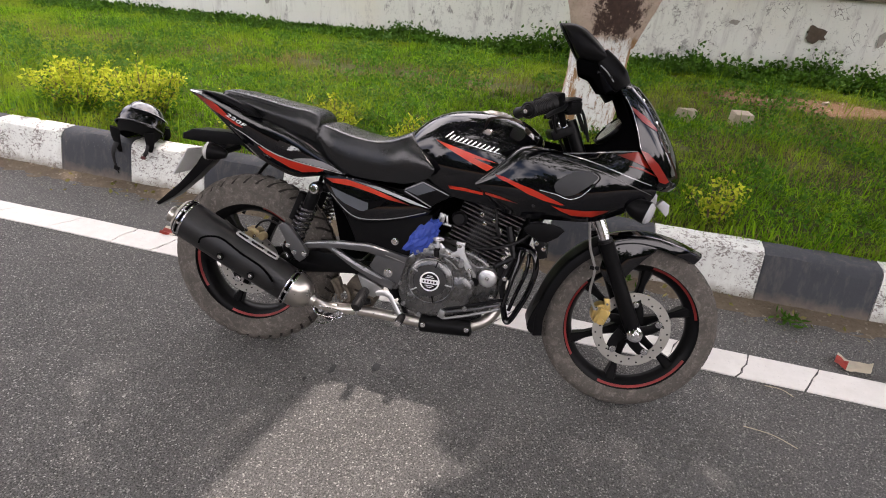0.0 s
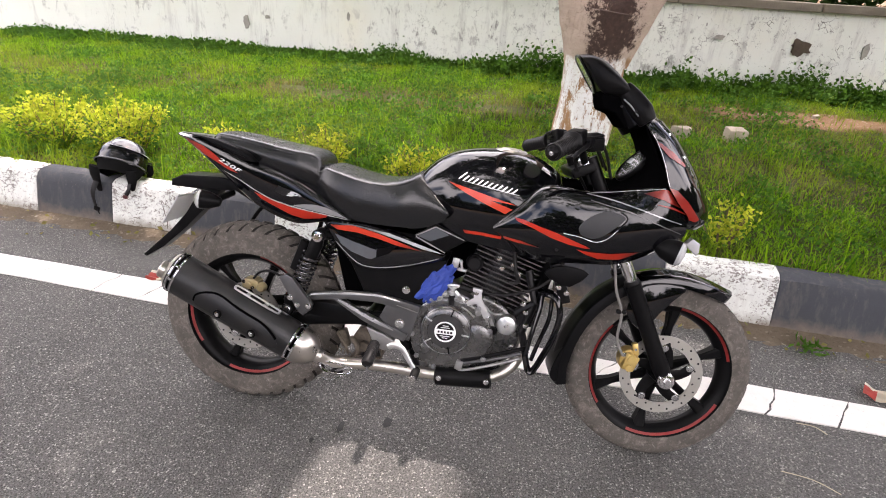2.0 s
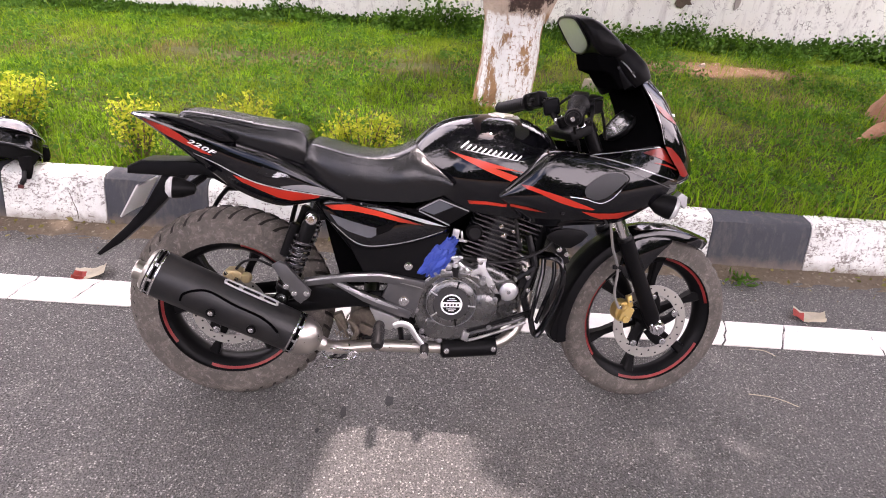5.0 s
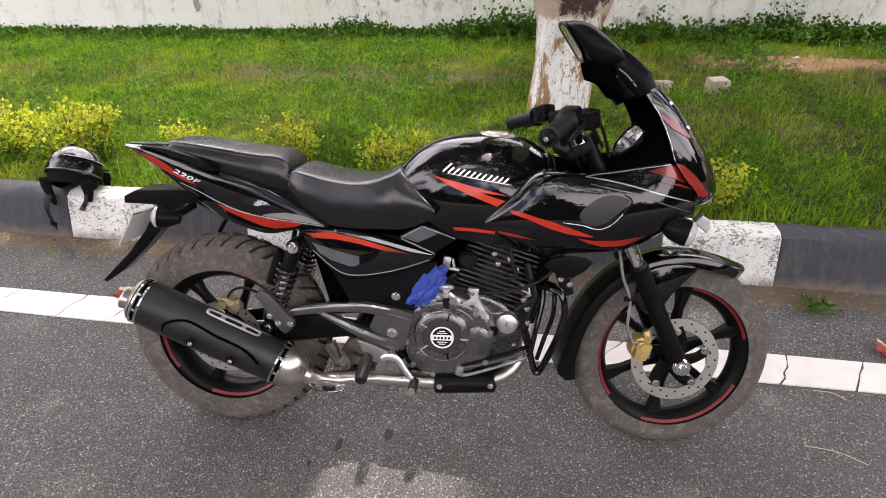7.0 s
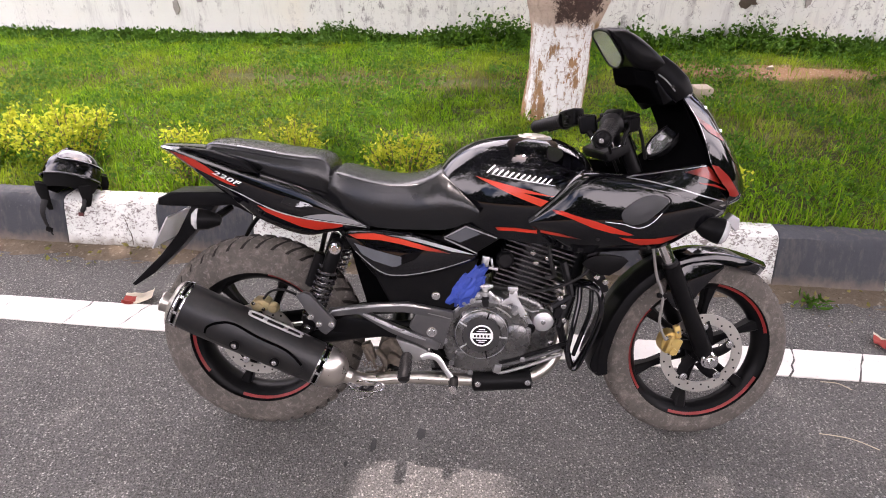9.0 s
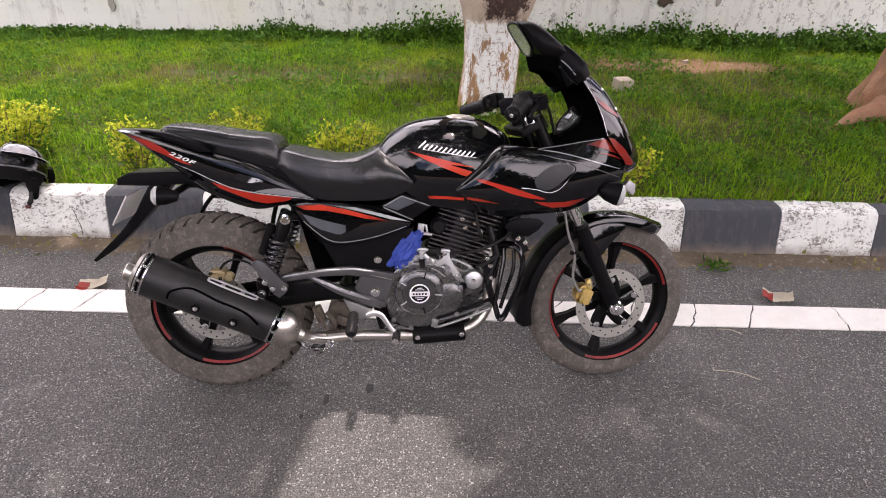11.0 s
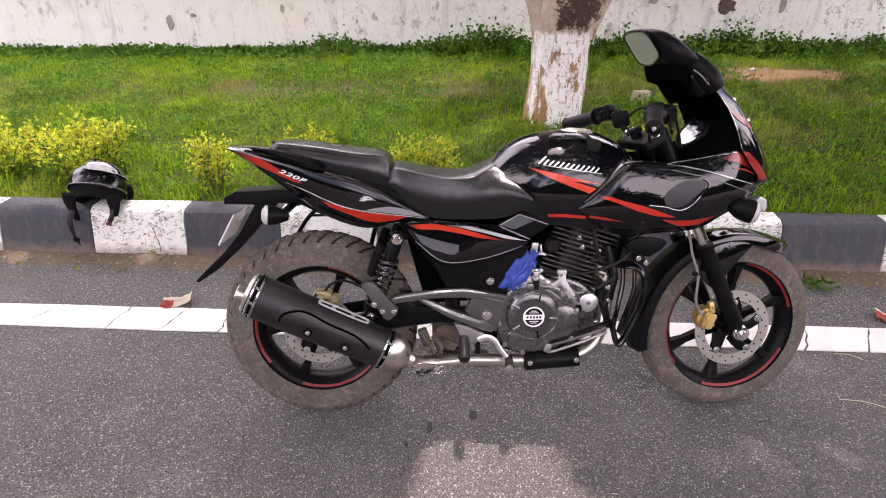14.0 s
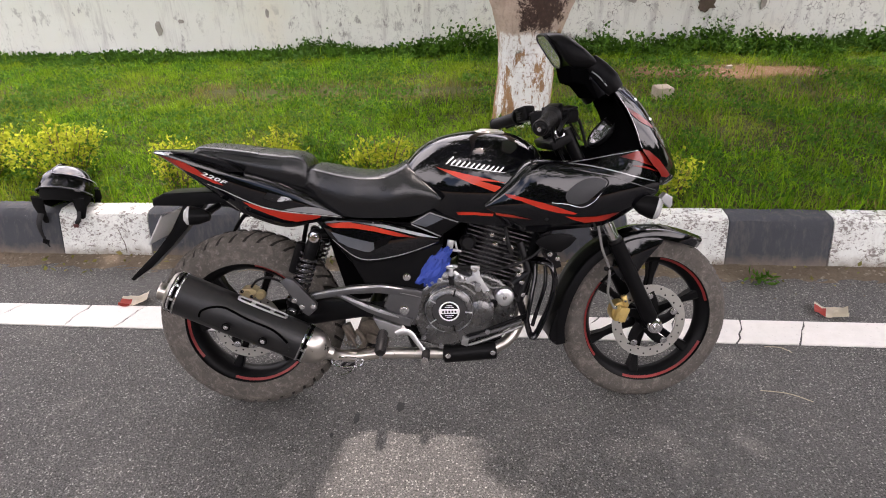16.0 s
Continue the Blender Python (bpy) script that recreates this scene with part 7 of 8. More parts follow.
for k, a in enumerate(radians(q) for q in (148, 74, -6, 214, 284)):
    part("clutch_slot", box(bmesh.new(), (0.024, 0.005, 0.004), pose(0.719 + 0.064 * math.cos(a), -0.1500, 0.388 + 0.064 * math.sin(a), 0, -math.degrees(a), 0), 0.0012), ALLOY if k not in (1, 4) else INNER, clutch)
for x, z in ((0.612, 0.36), (0.625, 0.435), (0.665, 0.482), (0.745, 0.492), (0.815, 0.470), (0.857, 0.40), (0.845, 0.305), (0.775, 0.262), (0.69, 0.257), (0.632, 0.288)):
    bolt(engine, (x, -0.133, z), 0.0085, (0, -1, 0), GREYRING, 0.009)
part("filler_cap", lathe(bmesh.new(), [(0, 0.012), (0.008, 0.014), (0.015, 0.012), (0.017, 0.006), (0.020, 0.004), (0.020, 0), (0, 0)], (0.66, -0.131, 0.315), (0, -1, 0), 24), CASE, engine)
bm = lathe(bmesh.new(), [(0, 0.030), (0.020, 0.030), (0.030, 0.026), (0.034, 0.018), (0.034, 0), (0, 0)], (0.905, -0.072, 0.412), (0, -1, 0), 36)
oil = part("oil_filter_cover", bm, ALLOY, engine, "round alloy oil filter cover")
bolt(oil, (0.905, -0.102, 0.412), 0.007, (0, -1, 0), CHROME, 0.004)
# bright upper casting between case and barrel
bm = prism([(0.640, 0.462), (0.662, 0.500), (0.70, 0.515), (0.75, 0.508), (0.80, 0.487), (0.845, 0.455), (0.868, 0.415), (0.84, 0.41), (0.78, 0.45), (0.70, 0.47)], -0.122, 0.09, 0.010, 2, 3)
part("upper_casting", bm, UPPER, engine, "grey alloy upper case")
bm = prism([(0.796, 0.524), (0.818, 0.524), (0.822, 0.500), (0.836, 0.474), (0.852, 0.452), (0.846, 0.438), (0.832, 0.440), (0.818, 0.470), (0.806, 0.484), (0.778, 0.474), (0.774, 0.488), (0.796, 0.502)], -0.134, -0.122, 0.003, 0, 2)
box(bm, (0.030, 0.016, 0.012), pose(0.806, -0.128, 0.528, 0, 4, 0), 0.003)
tube(bm, [(0.735, -0.124, 0.514), (0.752, -0.126, 0.496), (0.776, -0.126, 0.482)], [0.008, 0.010, 0.009], 10, 4, True, 0.6)
part("cable_bracket", bm, ALLOY, engine, "bright alloy cable bracket")
for p in ((0.803, -0.132, 0.520), (0.846, -0.134, 0.442), (0.772, -0.128, 0.488)):
    bolt(engine, p, 0.008, (0, -1, 0), CHROME, 0.006)
# edge highlights of the cases, added as thin bright threads
part("case_highlight", tube(bmesh.new(), [(0.645, -0.124, 0.470), (0.665, -0.124, 0.498), (0.70, -0.124, 0.511), (0.75, -0.124, 0.505), (0.80, -0.124, 0.484)], 0.0026, 8), GREYRING, engine, "bright thread added as a highlight on the case's edge")
part("case_highlight", tube(bmesh.new(), [(0.606, -0.128, 0.36), (0.618, -0.128, 0.428), (0.662, -0.128, 0.474), (0.73, -0.128, 0.488), (0.80, -0.128, 0.474), (0.843, -0.128, 0.438), (0.861, -0.128, 0.375)], 0.0022, 8), GREYRING, engine, "bright thread added as a highlight on the case's edge")
for k in range(4):
    x0 = 0.775 + 0.018 * k
    part("case_rib", tube(bmesh.new(), [(x0, -0.121, 0.484 - 0.012 * k), (x0 + 0.012, -0.123, 0.462 - 0.010 * k), (x0 + 0.018, -0.124, 0.440 - 0.008 * k)], 0.003, 6), UPPER, engine)
bm = lathe(bmesh.new(), [(0, 0.034), (0.030, 0.034), (0.044, 0.028), (0.052, 0.014), (0.054, 0), (0, 0)], (0.820, -0.108, 0.372), (0, -1, 0), 36)
part("pump_cover", bm, CASE, engine, "domed charcoal cover")
bm = lathe(bmesh.new(), [(0, 0.006), (0.012, 0.008), (0.017, 0.004), (0.017, 0), (0, 0)], (0.863, -0.118, 0.398), (0.3, -1, 0), 20)
part("oil_window", bm, SMOKE, engine, "dark oil window")
part("oil_plug", tube(bmesh.new(), [(0.729, -0.122, 0.458), (0.728, -0.122, 0.492), (0.728, -0.122, 0.494), (0.728, -0.122, 0.500)], [0.0135, 0.0135, 0.010, 0.010], 14, 1, False), DARKMETAL, engine, "black adjuster barrel")
for p, r in (((0.690, -0.122, 0.486), 0.009), ((0.752, -0.124, 0.497), 0.008), ((0.815, -0.124, 0.455), 0.010), ((0.842, -0.124, 0.400), 0.009)):
    part("boss", lathe(bmesh.new(), [(0, 0.014), (r * 0.6, 0.014), (r * 0.7, 0.010), (r, 0.009), (r * 1.15, 0), (0, 0)], p, (0, -1, 0), 16), UPPER, engine)
part("shift_rod", tube(bmesh.new(), [(0.768, -0.134, 0.268), (0.785, -0.138, 0.262), (0.865, -0.134, 0.286), (0.962, -0.128, 0.322)], 0.005, 8), UPPER, engine)
part("shift_joint", box(bmesh.new(), (0.022, 0.018, 0.030), pose(0.770, -0.136, 0.276, 0, 15, 0), 0.004), UPPER, engine)
part("adjuster", lathe(bmesh.new(), [(0, 0.040), (0.009, 0.040), (0.010, 0.034), (0.016, 0.033), (0.016, 0.027), (0.009, 0.026), (0.009, 0.018), (0.013, 0.017), (0.013, 0.010), (0.008, 0.009), (0.008, 0), (0, 0)], (0.727, -0.122, 0.498), (0, 0, 1), 16), ALLOY, engine, "bright clutch adjuster")
for x, z in ((0.704, 0.503), (0.716, 0.532), (0.742, 0.533)):
    part("adjuster_tab", box(bmesh.new(), (0.014, 0.012, 0.009), pose(x, -0.124, z, 0, 20, 0), 0.002), ALLOY, engine)
for pts in ([(0.735, -0.126, 0.478), (0.775, -0.130, 0.462), (0.805, -0.130, 0.438)], [(0.742, -0.124, 0.462), (0.780, -0.128, 0.444), (0.812, -0.128, 0.420)], [(0.838, -0.110, 0.468), (0.862, -0.112, 0.452), (0.888, -0.104, 0.452)],
            [(0.852, -0.118, 0.440), (0.868, -0.118, 0.410), (0.866, -0.116, 0.372)]):
    part("case_ridge", tube(bmesh.new(), pts, 0.0036, 8, 4), UPPER, engine)
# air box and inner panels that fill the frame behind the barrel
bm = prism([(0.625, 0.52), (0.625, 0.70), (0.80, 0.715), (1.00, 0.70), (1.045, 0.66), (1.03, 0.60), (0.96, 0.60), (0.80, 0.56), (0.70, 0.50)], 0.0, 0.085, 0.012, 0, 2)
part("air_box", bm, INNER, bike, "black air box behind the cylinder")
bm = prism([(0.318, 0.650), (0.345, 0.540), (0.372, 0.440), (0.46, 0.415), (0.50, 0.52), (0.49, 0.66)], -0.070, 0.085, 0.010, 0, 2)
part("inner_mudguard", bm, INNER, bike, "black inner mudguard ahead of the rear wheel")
# barrel and head with fins
up = Vector((0.30, 0, 0.95)).normalized()
rot = up.to_track_quat("Z", "Y").to_matrix().to_4x4()
b0 = Vector((0.835, 0, 0.470))
part("barrel", lathe(bmesh.new(), [(0, 0), (0.062, 0), (0.062, 0.20), (0, 0.20)], b0, up, 32), DARKMETAL, engine, "black cylinder barrel")
for k in range(14):
    h = 0.010 + 0.0153 * k
    w = 0.138 - (0.010 if k < 2 else 0) + (0.010 if k > 10 else 0)
    m = Matrix.Translation(b0 + up * h + Vector((0.008, 0, 0))) @ rot
    part("fin", box(bmesh.new(), (w, 0.212, 0.0052), m, 0.0022, 2), FINMETAL, engine)
bm = box(bmesh.new(), (0.15, 0.17, 0.07), Matrix.Translation(b0 + up * 0.245) @ rot, 0.014, 3)
head = part("cylinder_head", bm, DARKMETAL, engine, "black cylinder head")
for x, z in ((0.862, 0.63), (0.872, 0.60), (0.905, 0.615), (0.925, 0.585)):
    bolt(head, (x, -0.104, z), 0.008, (0, -1, 0), CHROME, 0.006)
lathe_c = lathe(bmesh.new(), [(0, 0.02), (0.018, 0.02), (0.026, 0.012), (0.028, 0), (0, 0)], (0.785, -0.07, 0.60), (0, -1, 0), 24)
part("carburettor", lathe_c, DARKMETAL, bike, "black carburettor body")
bm = box(bmesh.new(), (0.022, 0.010, 0.034), pose(0.726, -0.085, 0.594, 0, 10, 0), 0.003)
box(bm, (0.007, 0.014, 0.034), pose(0.746, -0.088, 0.590, 0, -10, 0), 0.002)
box(bm, (0.030, 0.014, 0.008), pose(0.748, -0.090, 0.576, 0, 10, 0), 0.002)
part("throttle_bracket", bm, ALLOY, bike, "bright throttle linkage bracket")
part("clutch_cable", tube(bmesh.new(), [(0.735, -0.118, 0.530), (0.80, -0.122, 0.524), (0.88, -0.128, 0.522), (0.96, -0.128, 0.545), (1.02, -0.12, 0.585), (1.07, -0.08, 0.66)], 0.005, 8), RUBBER, bike, "black clutch cable")
part("cable_boot", tube(bmesh.new(), [(0.748, -0.119, 0.529), (0.798, -0.122, 0.524)], 0.008, 12, 1, False), RUBBER, bike)
part("fuel_hose", tube(bmesh.new(), [(0.905, -0.11, 0.655), (0.915, -0.118, 0.60), (0.925, -0.115, 0.565), (0.90, -0.11, 0.56)], 0.006, 8), RUBBER, bike)
part("breather_hose", tube(bmesh.new(), [(0.775, -0.130, 0.290), (0.862, -0.128, 0.318), (0.934, -0.125, 0.343), (0.985, -0.11, 0.355)], 0.0065, 8), SATIN, bike)
part("brake_rod", tube(bmesh.new(), [(0.777, -0.130, 0.281), (0.863, -0.130, 0.304), (0.959, -0.125, 0.337)], 0.006, 8), GREYPAINT, bike)
bm = prism([(0.60, 0.27), (0.68, 0.236), (0.83, 0.228), (0.90, 0.262), (0.86, 0.275), (0.70, 0.262)], -0.09, 0.09, 0.010, 2)
part("sump", bm, DARKMETAL, engine)
# oil cooler and front brackets
bm = box(bmesh.new(), (0.035, 0.20, 0.13), pose(1.055, 0.0, 0.57, 0, -20, 0), 0.006)
cooler = part("oil_cooler", bm, DARKMETAL, bike, "black oil cooler behind the front wheel")
for k in range(9):
    part("cooler_fin", box(bmesh.new(), (0.038, 0.19, 0.003), pose(1.055 - 0.0045 * (k - 4), 0, 0.522 + 0.012 * k, 0, -20, 0), 0.001, 1), DARKMETAL, cooler)
br = bmesh.new()
for p, q in (((0.955, -0.09, 0.60), (0.985, -0.10, 0.50)), ((0.985, -0.10, 0.50), (0.955, -0.10, 0.40)), ((0.955, -0.10, 0.40), (0.975, -0.1, 0.33)), ((0.93, -0.095, 0.46), (0.985, -0.10, 0.50))):
    tube(br, [p, q], 0.012, 8, 1, False)
box(br, (0.05, 0.02, 0.07), pose(0.965, -0.09, 0.455, 0, 10, 0), 0.006)
bracket = part("engine_mount", br, DARKMETAL, bike, "black front engine mount")
for p in ((1.005, -0.112, 0.522), (0.949, -0.108, 0.495), (0.960, -0.11, 0.469), (0.965, -0.112, 0.426), (0.928, -0.112, 0.351), (1.049, -0.115, 0.564), (1.075, -0.112, 0.548)):
    bolt(bracket, p, 0.0085)
bm = prism([(1.0, 0.608), (1.03, 0.630), (1.085, 0.634), (1.132, 0.618), (1.08, 0.572), (1.03, 0.585)], -0.13, -0.118, 0.004, 2)
part("deflector", bm, SATIN, bike, "grey plastic deflector")
# crash bar loop
bm = tube(bmesh.new(), [(1.000, -0.10, 0.540), (1.028, -0.14, 0.546), (1.050, -0.152, 0.530), (1.060, -0.155, 0.480), (1.046, -0.157, 0.41), (1.022, -0.157, 0.345), (1.000, -0.155, 0.298), (0.985, -0.152, 0.300), (0.972, -0.150, 0.345)], 0.0095, 14, 4, True, 1.8)
tube(bm, [(0.972, -0.150, 0.345), (0.985, -0.146, 0.42), (1.000, -0.130, 0.49), (1.004, -0.11, 0.535)], 0.0075, 12, 4, True, 1.4)
tube(bm, [(0.992, -0.146, 0.330), (1.010, -0.150, 0.40), (1.030, -0.148, 0.47), (1.032, -0.135, 0.53)], 0.0065, 12, 4, True, 1.4)
part("crash_bar", bm, GLOSS, bike, "glossy black crash bar loop")


# ---- footrest bracket, pegs, pedal ----
bm = bmesh.new()
prism([(0.255, 0.432), (0.272, 0.458), (0.40, 0.478), (0.50, 0.483), (0.635, 0.458), (0.632, 0.432), (0.56, 0.444), (0.49, 0.454), (0.40, 0.452), (0.30, 0.438)], -0.152, -0.128, 0.006, 0, 2, bm)
prism([(0.345, 0.454), (0.378, 0.454), (0.46, 0.414), (0.56, 0.377), (0.602, 0.362), (0.590, 0.336), (0.55, 0.346), (0.45, 0.390)], -0.154, -0.130, 0.006, 0, 2, bm)
prism([(0.53, 0.462), (0.632, 0.436), (0.605, 0.336), (0.575, 0.34), (0.505, 0.405)], -0.144, -0.118, 0.005, 0, 2, bm)
prism([(0.184, 0.508), (0.206, 0.520), (0.226, 0.512), (0.296, 0.430), (0.292, 0.412), (0.266, 0.390), (0.250, 0.400)], -0.178, -0.158, 0.006, 0, 2, bm)
fb_tree = BVHTree.FromBMesh(bm)
bracket2 = part("footrest_bracket", bm, GREYPAINT, bike, "grey painted footrest bracket")
stripe("worn_edge", [(0.276, 0.454), (0.34, 0.466), (0.42, 0.475), (0.50, 0.478), (0.57, 0.468)], [0.003, 0.006, 0.007, 0.006, 0.002], fb_tree, UPPER, bracket2, 0.0012, (-1,))
stripe("worn_edge", [(0.372, 0.449), (0.42, 0.428), (0.49, 0.396), (0.555, 0.371)], [0.004, 0.012, 0.012, 0.003], fb_tree, UPPER, bracket2, 0.0012, (-1,))
stripe("worn_edge", [(0.560, 0.455), (0.60, 0.446), (0.628, 0.438)], [0.001, 0.004, 0.002], fb_tree, UPPER, bracket2, 0.0012, (-1,))
bolt(bracket2, (0.572, -0.141, 0.392), 0.016, (0, -1, 0), CHROME, 0.010)
for p in ((0.225, -0.178, 0.446), (0.248, -0.178, 0.424), (0.284, -0.178, 0.424)):
    bolt(bracket2, p, 0.009)
bm = prism([(0.468, 0.372), (0.520, 0.356), (0.562, 0.336), (0.552, 0.312), (0.532, 0.298), (0.506, 0.306), (0.488, 0.330)], -0.158, -0.125, 0.007, 0, 3)
hinge = part("footrest_hinge", bm, UPPER, bike, "light grey footrest hinge")
part("footrest", tube(bmesh.new(), [(0.500, -0.150, 0.322), (0.500, -0.158, 0.318), (0.498, -0.176, 0.311), (0.496, -0.232, 0.288), (0.496, -0.240, 0.285)], [0.012, 0.017, 0.017, 0.018, 0.014], 10, 1, False), RUBBER, hinge, "ribbed rubber footrest")
for k in range(5):
    q = Vector((0.499 - 0.0006 * k, -0.180 - 0.012 * k, 0.3095 - 0.005 * k))
    part("footrest_rib", tube(bmesh.new(), [q, q + Vector((0, -0.006, 0.0025)) * 0.8], 0.0190, 10, 1, False), RUBBER, hinge)
part("footrest_feeler", rod((0.496, -0.228, 0.272), (0.496, -0.230, 0.240), 0.0045, 8), CHROME, hinge)
bm = tube(bmesh.new(), [(0.545, -0.166, 0.318), (0.560, -0.168, 0.326), (0.578, -0.170, 0.326), (0.594, -0.172, 0.318), (0.612, -0.174, 0.290), (0.630, -0.176, 0.266), (0.644, -0.178, 0.254)], [0.009, 0.011, 0.011, 0.010, 0.0085, 0.008, 0.009], 12, 5, True, 0.6)
pedal = part("brake_pedal", bm, ALLOY, bike, "alloy rear brake pedal")
part("pedal_tip", tube(bmesh.new(), [(0.641, -0.172, 0.256), (0.639, -0.200, 0.250), (0.638, -0.215, 0.247)], [0.013, 0.014, 0.013], 14, 2, False), RUBBER, pedal)
part("pedal_cap", tube(bmesh.new(), [(0.638, -0.213, 0.247), (0.637, -0.222, 0.245)], 0.012, 14, 1, False), CHROME, pedal)
bm = prism([(0.255, 0.40), (0.30, 0.42), (0.44, 0.40), (0.52, 0.38), (0.50, 0.352), (0.38, 0.362), (0.27, 0.37)], -0.112, -0.07, 0.008, 2)
part("chain_guard", bm, SATIN, bike, "black inner guard")
bm = prism([(0.44, 0.33), (0.50, 0.30), (0.50, 0.22), (0.46, 0.20), (0.42, 0.22), (0.40, 0.29)], -0.06, 0.06, 0.01, 2)
part("linkage", bm, RUSTY, bike, "dusty brown stand pivot")
tangle = bmesh.new()
tube(tangle, [(0.40, -0.085, 0.300), (0.43, -0.10, 0.270), (0.41, -0.10, 0.235), (0.37, -0.095, 0.225)], 0.008, 8)
tube(tangle, [(0.36, -0.10, 0.315), (0.385, -0.108, 0.285), (0.40, -0.105, 0.25)], 0.005, 8)
box(tangle, (0.05, 0.02, 0.03), pose(0.455, -0.075, 0.265, 0, 25, 0), 0.005)
box(tangle, (0.03, 0.03, 0.06), pose(0.375, -0.07, 0.29, 0, -20, 0), 0.006)
part("stand_bracket", tangle, RUSTY, bike, "dusty brown stand bracket")
part("stand_spring", tube(bmesh.new(), [Vector((0.36 + 0.10 * k / 60, -0.112 + 0.007 * math.sin(k * 0.9), 0.268 - 0.03 * k / 60 + 0.007 * math.cos(k * 0.9))) for k in range(61)], 0.0018, 6, 1, False), RUSTY, bike)
st = bmesh.new()
tube(st, [(0.50, -0.07, 0.25), (0.40, -0.09, 0.215), (0.33, -0.10, 0.205)], 0.010, 10)
tube(st, [(0.40, -0.09, 0.215), (0.36, -0.105, 0.19), (0.35, -0.11, 0.18), (0.37, -0.11, 0.175), (0.40, -0.10, 0.19)], 0.006, 8)
tube(st, [(0.44, -0.08, 0.232), (0.44, 0.08, 0.232)], 0.010, 10, 1, False)
part("centre_stand", st, DARKMETAL, bike, "folded black centre stand")
gz = lambda y: y * math.tan(radians(LEAN))
st = bmesh.new()
tube(st, [(0.56, 0.09, 0.27), (0.57, 0.17, 0.16), (0.58, 0.265, gz(0.265) + 0.012)], 0.011, 10)
box(st, (0.06, 0.035, 0.012), pose(0.59, 0.27, gz(0.27) + 0.007, LEAN, 0, 0), 0.003)
part("side_stand", st, MATTE, bike, "black side stand on the ground")

# ---- rear end: tray, flap, number plate, indicators, guard rail ----
bm = prism([(-0.245, 0.738), (-0.243, 0.760), (-0.205, 0.778), (-0.07, 0.782), (0.05, 0.77), (0.10, 0.72), (0.12, 0.68), (0.06, 0.70), (-0.02, 0.742), (-0.13, 0.735)], -0.055, 0.055, 0.008, 0, 3)
tray = part("rear_mudguard", bm, SATIN, bike, "black plastic tail tray and mud flap")
bm = prism([(-0.150, 0.745), (-0.070, 0.752), (-0.135, 0.674), (-0.211, 0.593), (-0.293, 0.518), (-0.360, 0.474), (-0.372, 0.480), (-0.330, 0.520), (-0.268, 0.578), (-0.208, 0.648)], -0.028, 0.028, 0.005, 0, 2)
part("mud_flap", bm, SATIN, tray)
part("reflector", box(bmesh.new(), (0.006, 0.07, 0.016), pose(-0.247, 0, 0.749), 0.002), RED, tray, "red reflector")
plate_m = Matrix.Translation((-0.236, 0.0, 0.660)) @ Matrix.Rotation(radians(30), 4, "Y")
plate = part("number_plate", box(bmesh.new(), (0.004, 0.145, 0.104), plate_m, 0.0015), PLATE, tray, "white number plate with dark bars")
for dz in (0.021, -0.021):
    for k in range(4):
        part("plate_bar", box(bmesh.new(), (0.0015, 0.018, 0.028), plate_m @ Matrix.Translation((-0.0032, -0.048 + 0.032 * k, dz)), 0), MATTE, plate)
bm = bmesh.new()
tube(bm, [plate_m @ Vector(p) for p in ((-0.001, -0.075, -0.054), (-0.001, -0.075, 0.054), (-0.001, 0.075, 0.054), (-0.001, 0.075, -0.054), (-0.001, -0.075, -0.054))], 0.003, 8, 1, False)
part("plate_frame", bm, ALLOY, plate, "grey plate frame")
for s in (-1, 1):
    c, ax = Vector((-0.075, 0.150 * s, 0.722)), Vector((-0.95, 0.22 * s, 0.10)).normalized()
    ind = part("indicator", lathe(bmesh.new(), [(0, -0.055), (0.014, -0.050), (0.027, -0.02), (0.031, 0.008), (0, 0.008)], c, ax, 28), SATIN, bike, "black rear turn indicator with clear lens")
    part("lens", lathe(bmesh.new(), [(0.0305, 0.006), (0.029, 0.016), (0.018, 0.025), (0, 0.028)], c, ax, 28), LENS, ind, "clear indicator lens")
    part("stalk", tube(bmesh.new(), [c + Vector((0.03, -0.02 * s, 0.0)), (-0.03, 0.05 * s, 0.735)], 0.011, 10, 1, False), SATIN, ind)
gr = bmesh.new()
tube(gr, [(0.27, 0.13, 0.67), (0.18, 0.14, 0.70), (0.06, 0.16, 0.71), (-0.03, 0.17, 0.65), (-0.09, 0.17, 0.55), (-0.12, 0.165, 0.44)], 0.0075, 10)
tube(gr, [(0.20, 0.142, 0.66), (0.08, 0.155, 0.658), (-0.02, 0.168, 0.655)], 0.005, 8)
tube(gr, [(0.24, 0.12, 0.70), (0.21, 0.14, 0.63), (0.18, 0.15, 0.52)], 0.008, 10)
part("sari_guard", gr, MATTE, bike, "black rod guard beside the rear wheel")
part("tail_lamp", prism([(-0.205, 0.905), (-0.12, 0.86), (-0.10, 0.845), (-0.13, 0.842), (-0.20, 0.893)], -0.028, 0.028, 0.004), RED, bike, "red tail lamp")

# ---- loose things ----
def crumple(name, c, size, mat, seed, label, category, amp=0.35, levels=3, m=None):
    bm = bmesh.new()
    bmesh.ops.create_icosphere(bm, subdivisions=levels + 1, radius=1.0)
    off = Vector((seed * 7.3, seed * 1.7, 0))
    for v in bm.verts:
        p = v.co.copy()
        k = 1 + amp * noise.noise(p * 1.6 + off) + amp * 0.7 * noise.noise(p * 4.2 + off) + amp * 0.35 * abs(noise.noise(p * 9 + off))
        v.co = Vector((p.x * size[0], p.y * size[1], p.z * size[2])) * k
    ob = link(name, bm, mat, None, "", 28)
    ob.matrix_world = m or pose(*c)
    return tagged(ob, label, category)


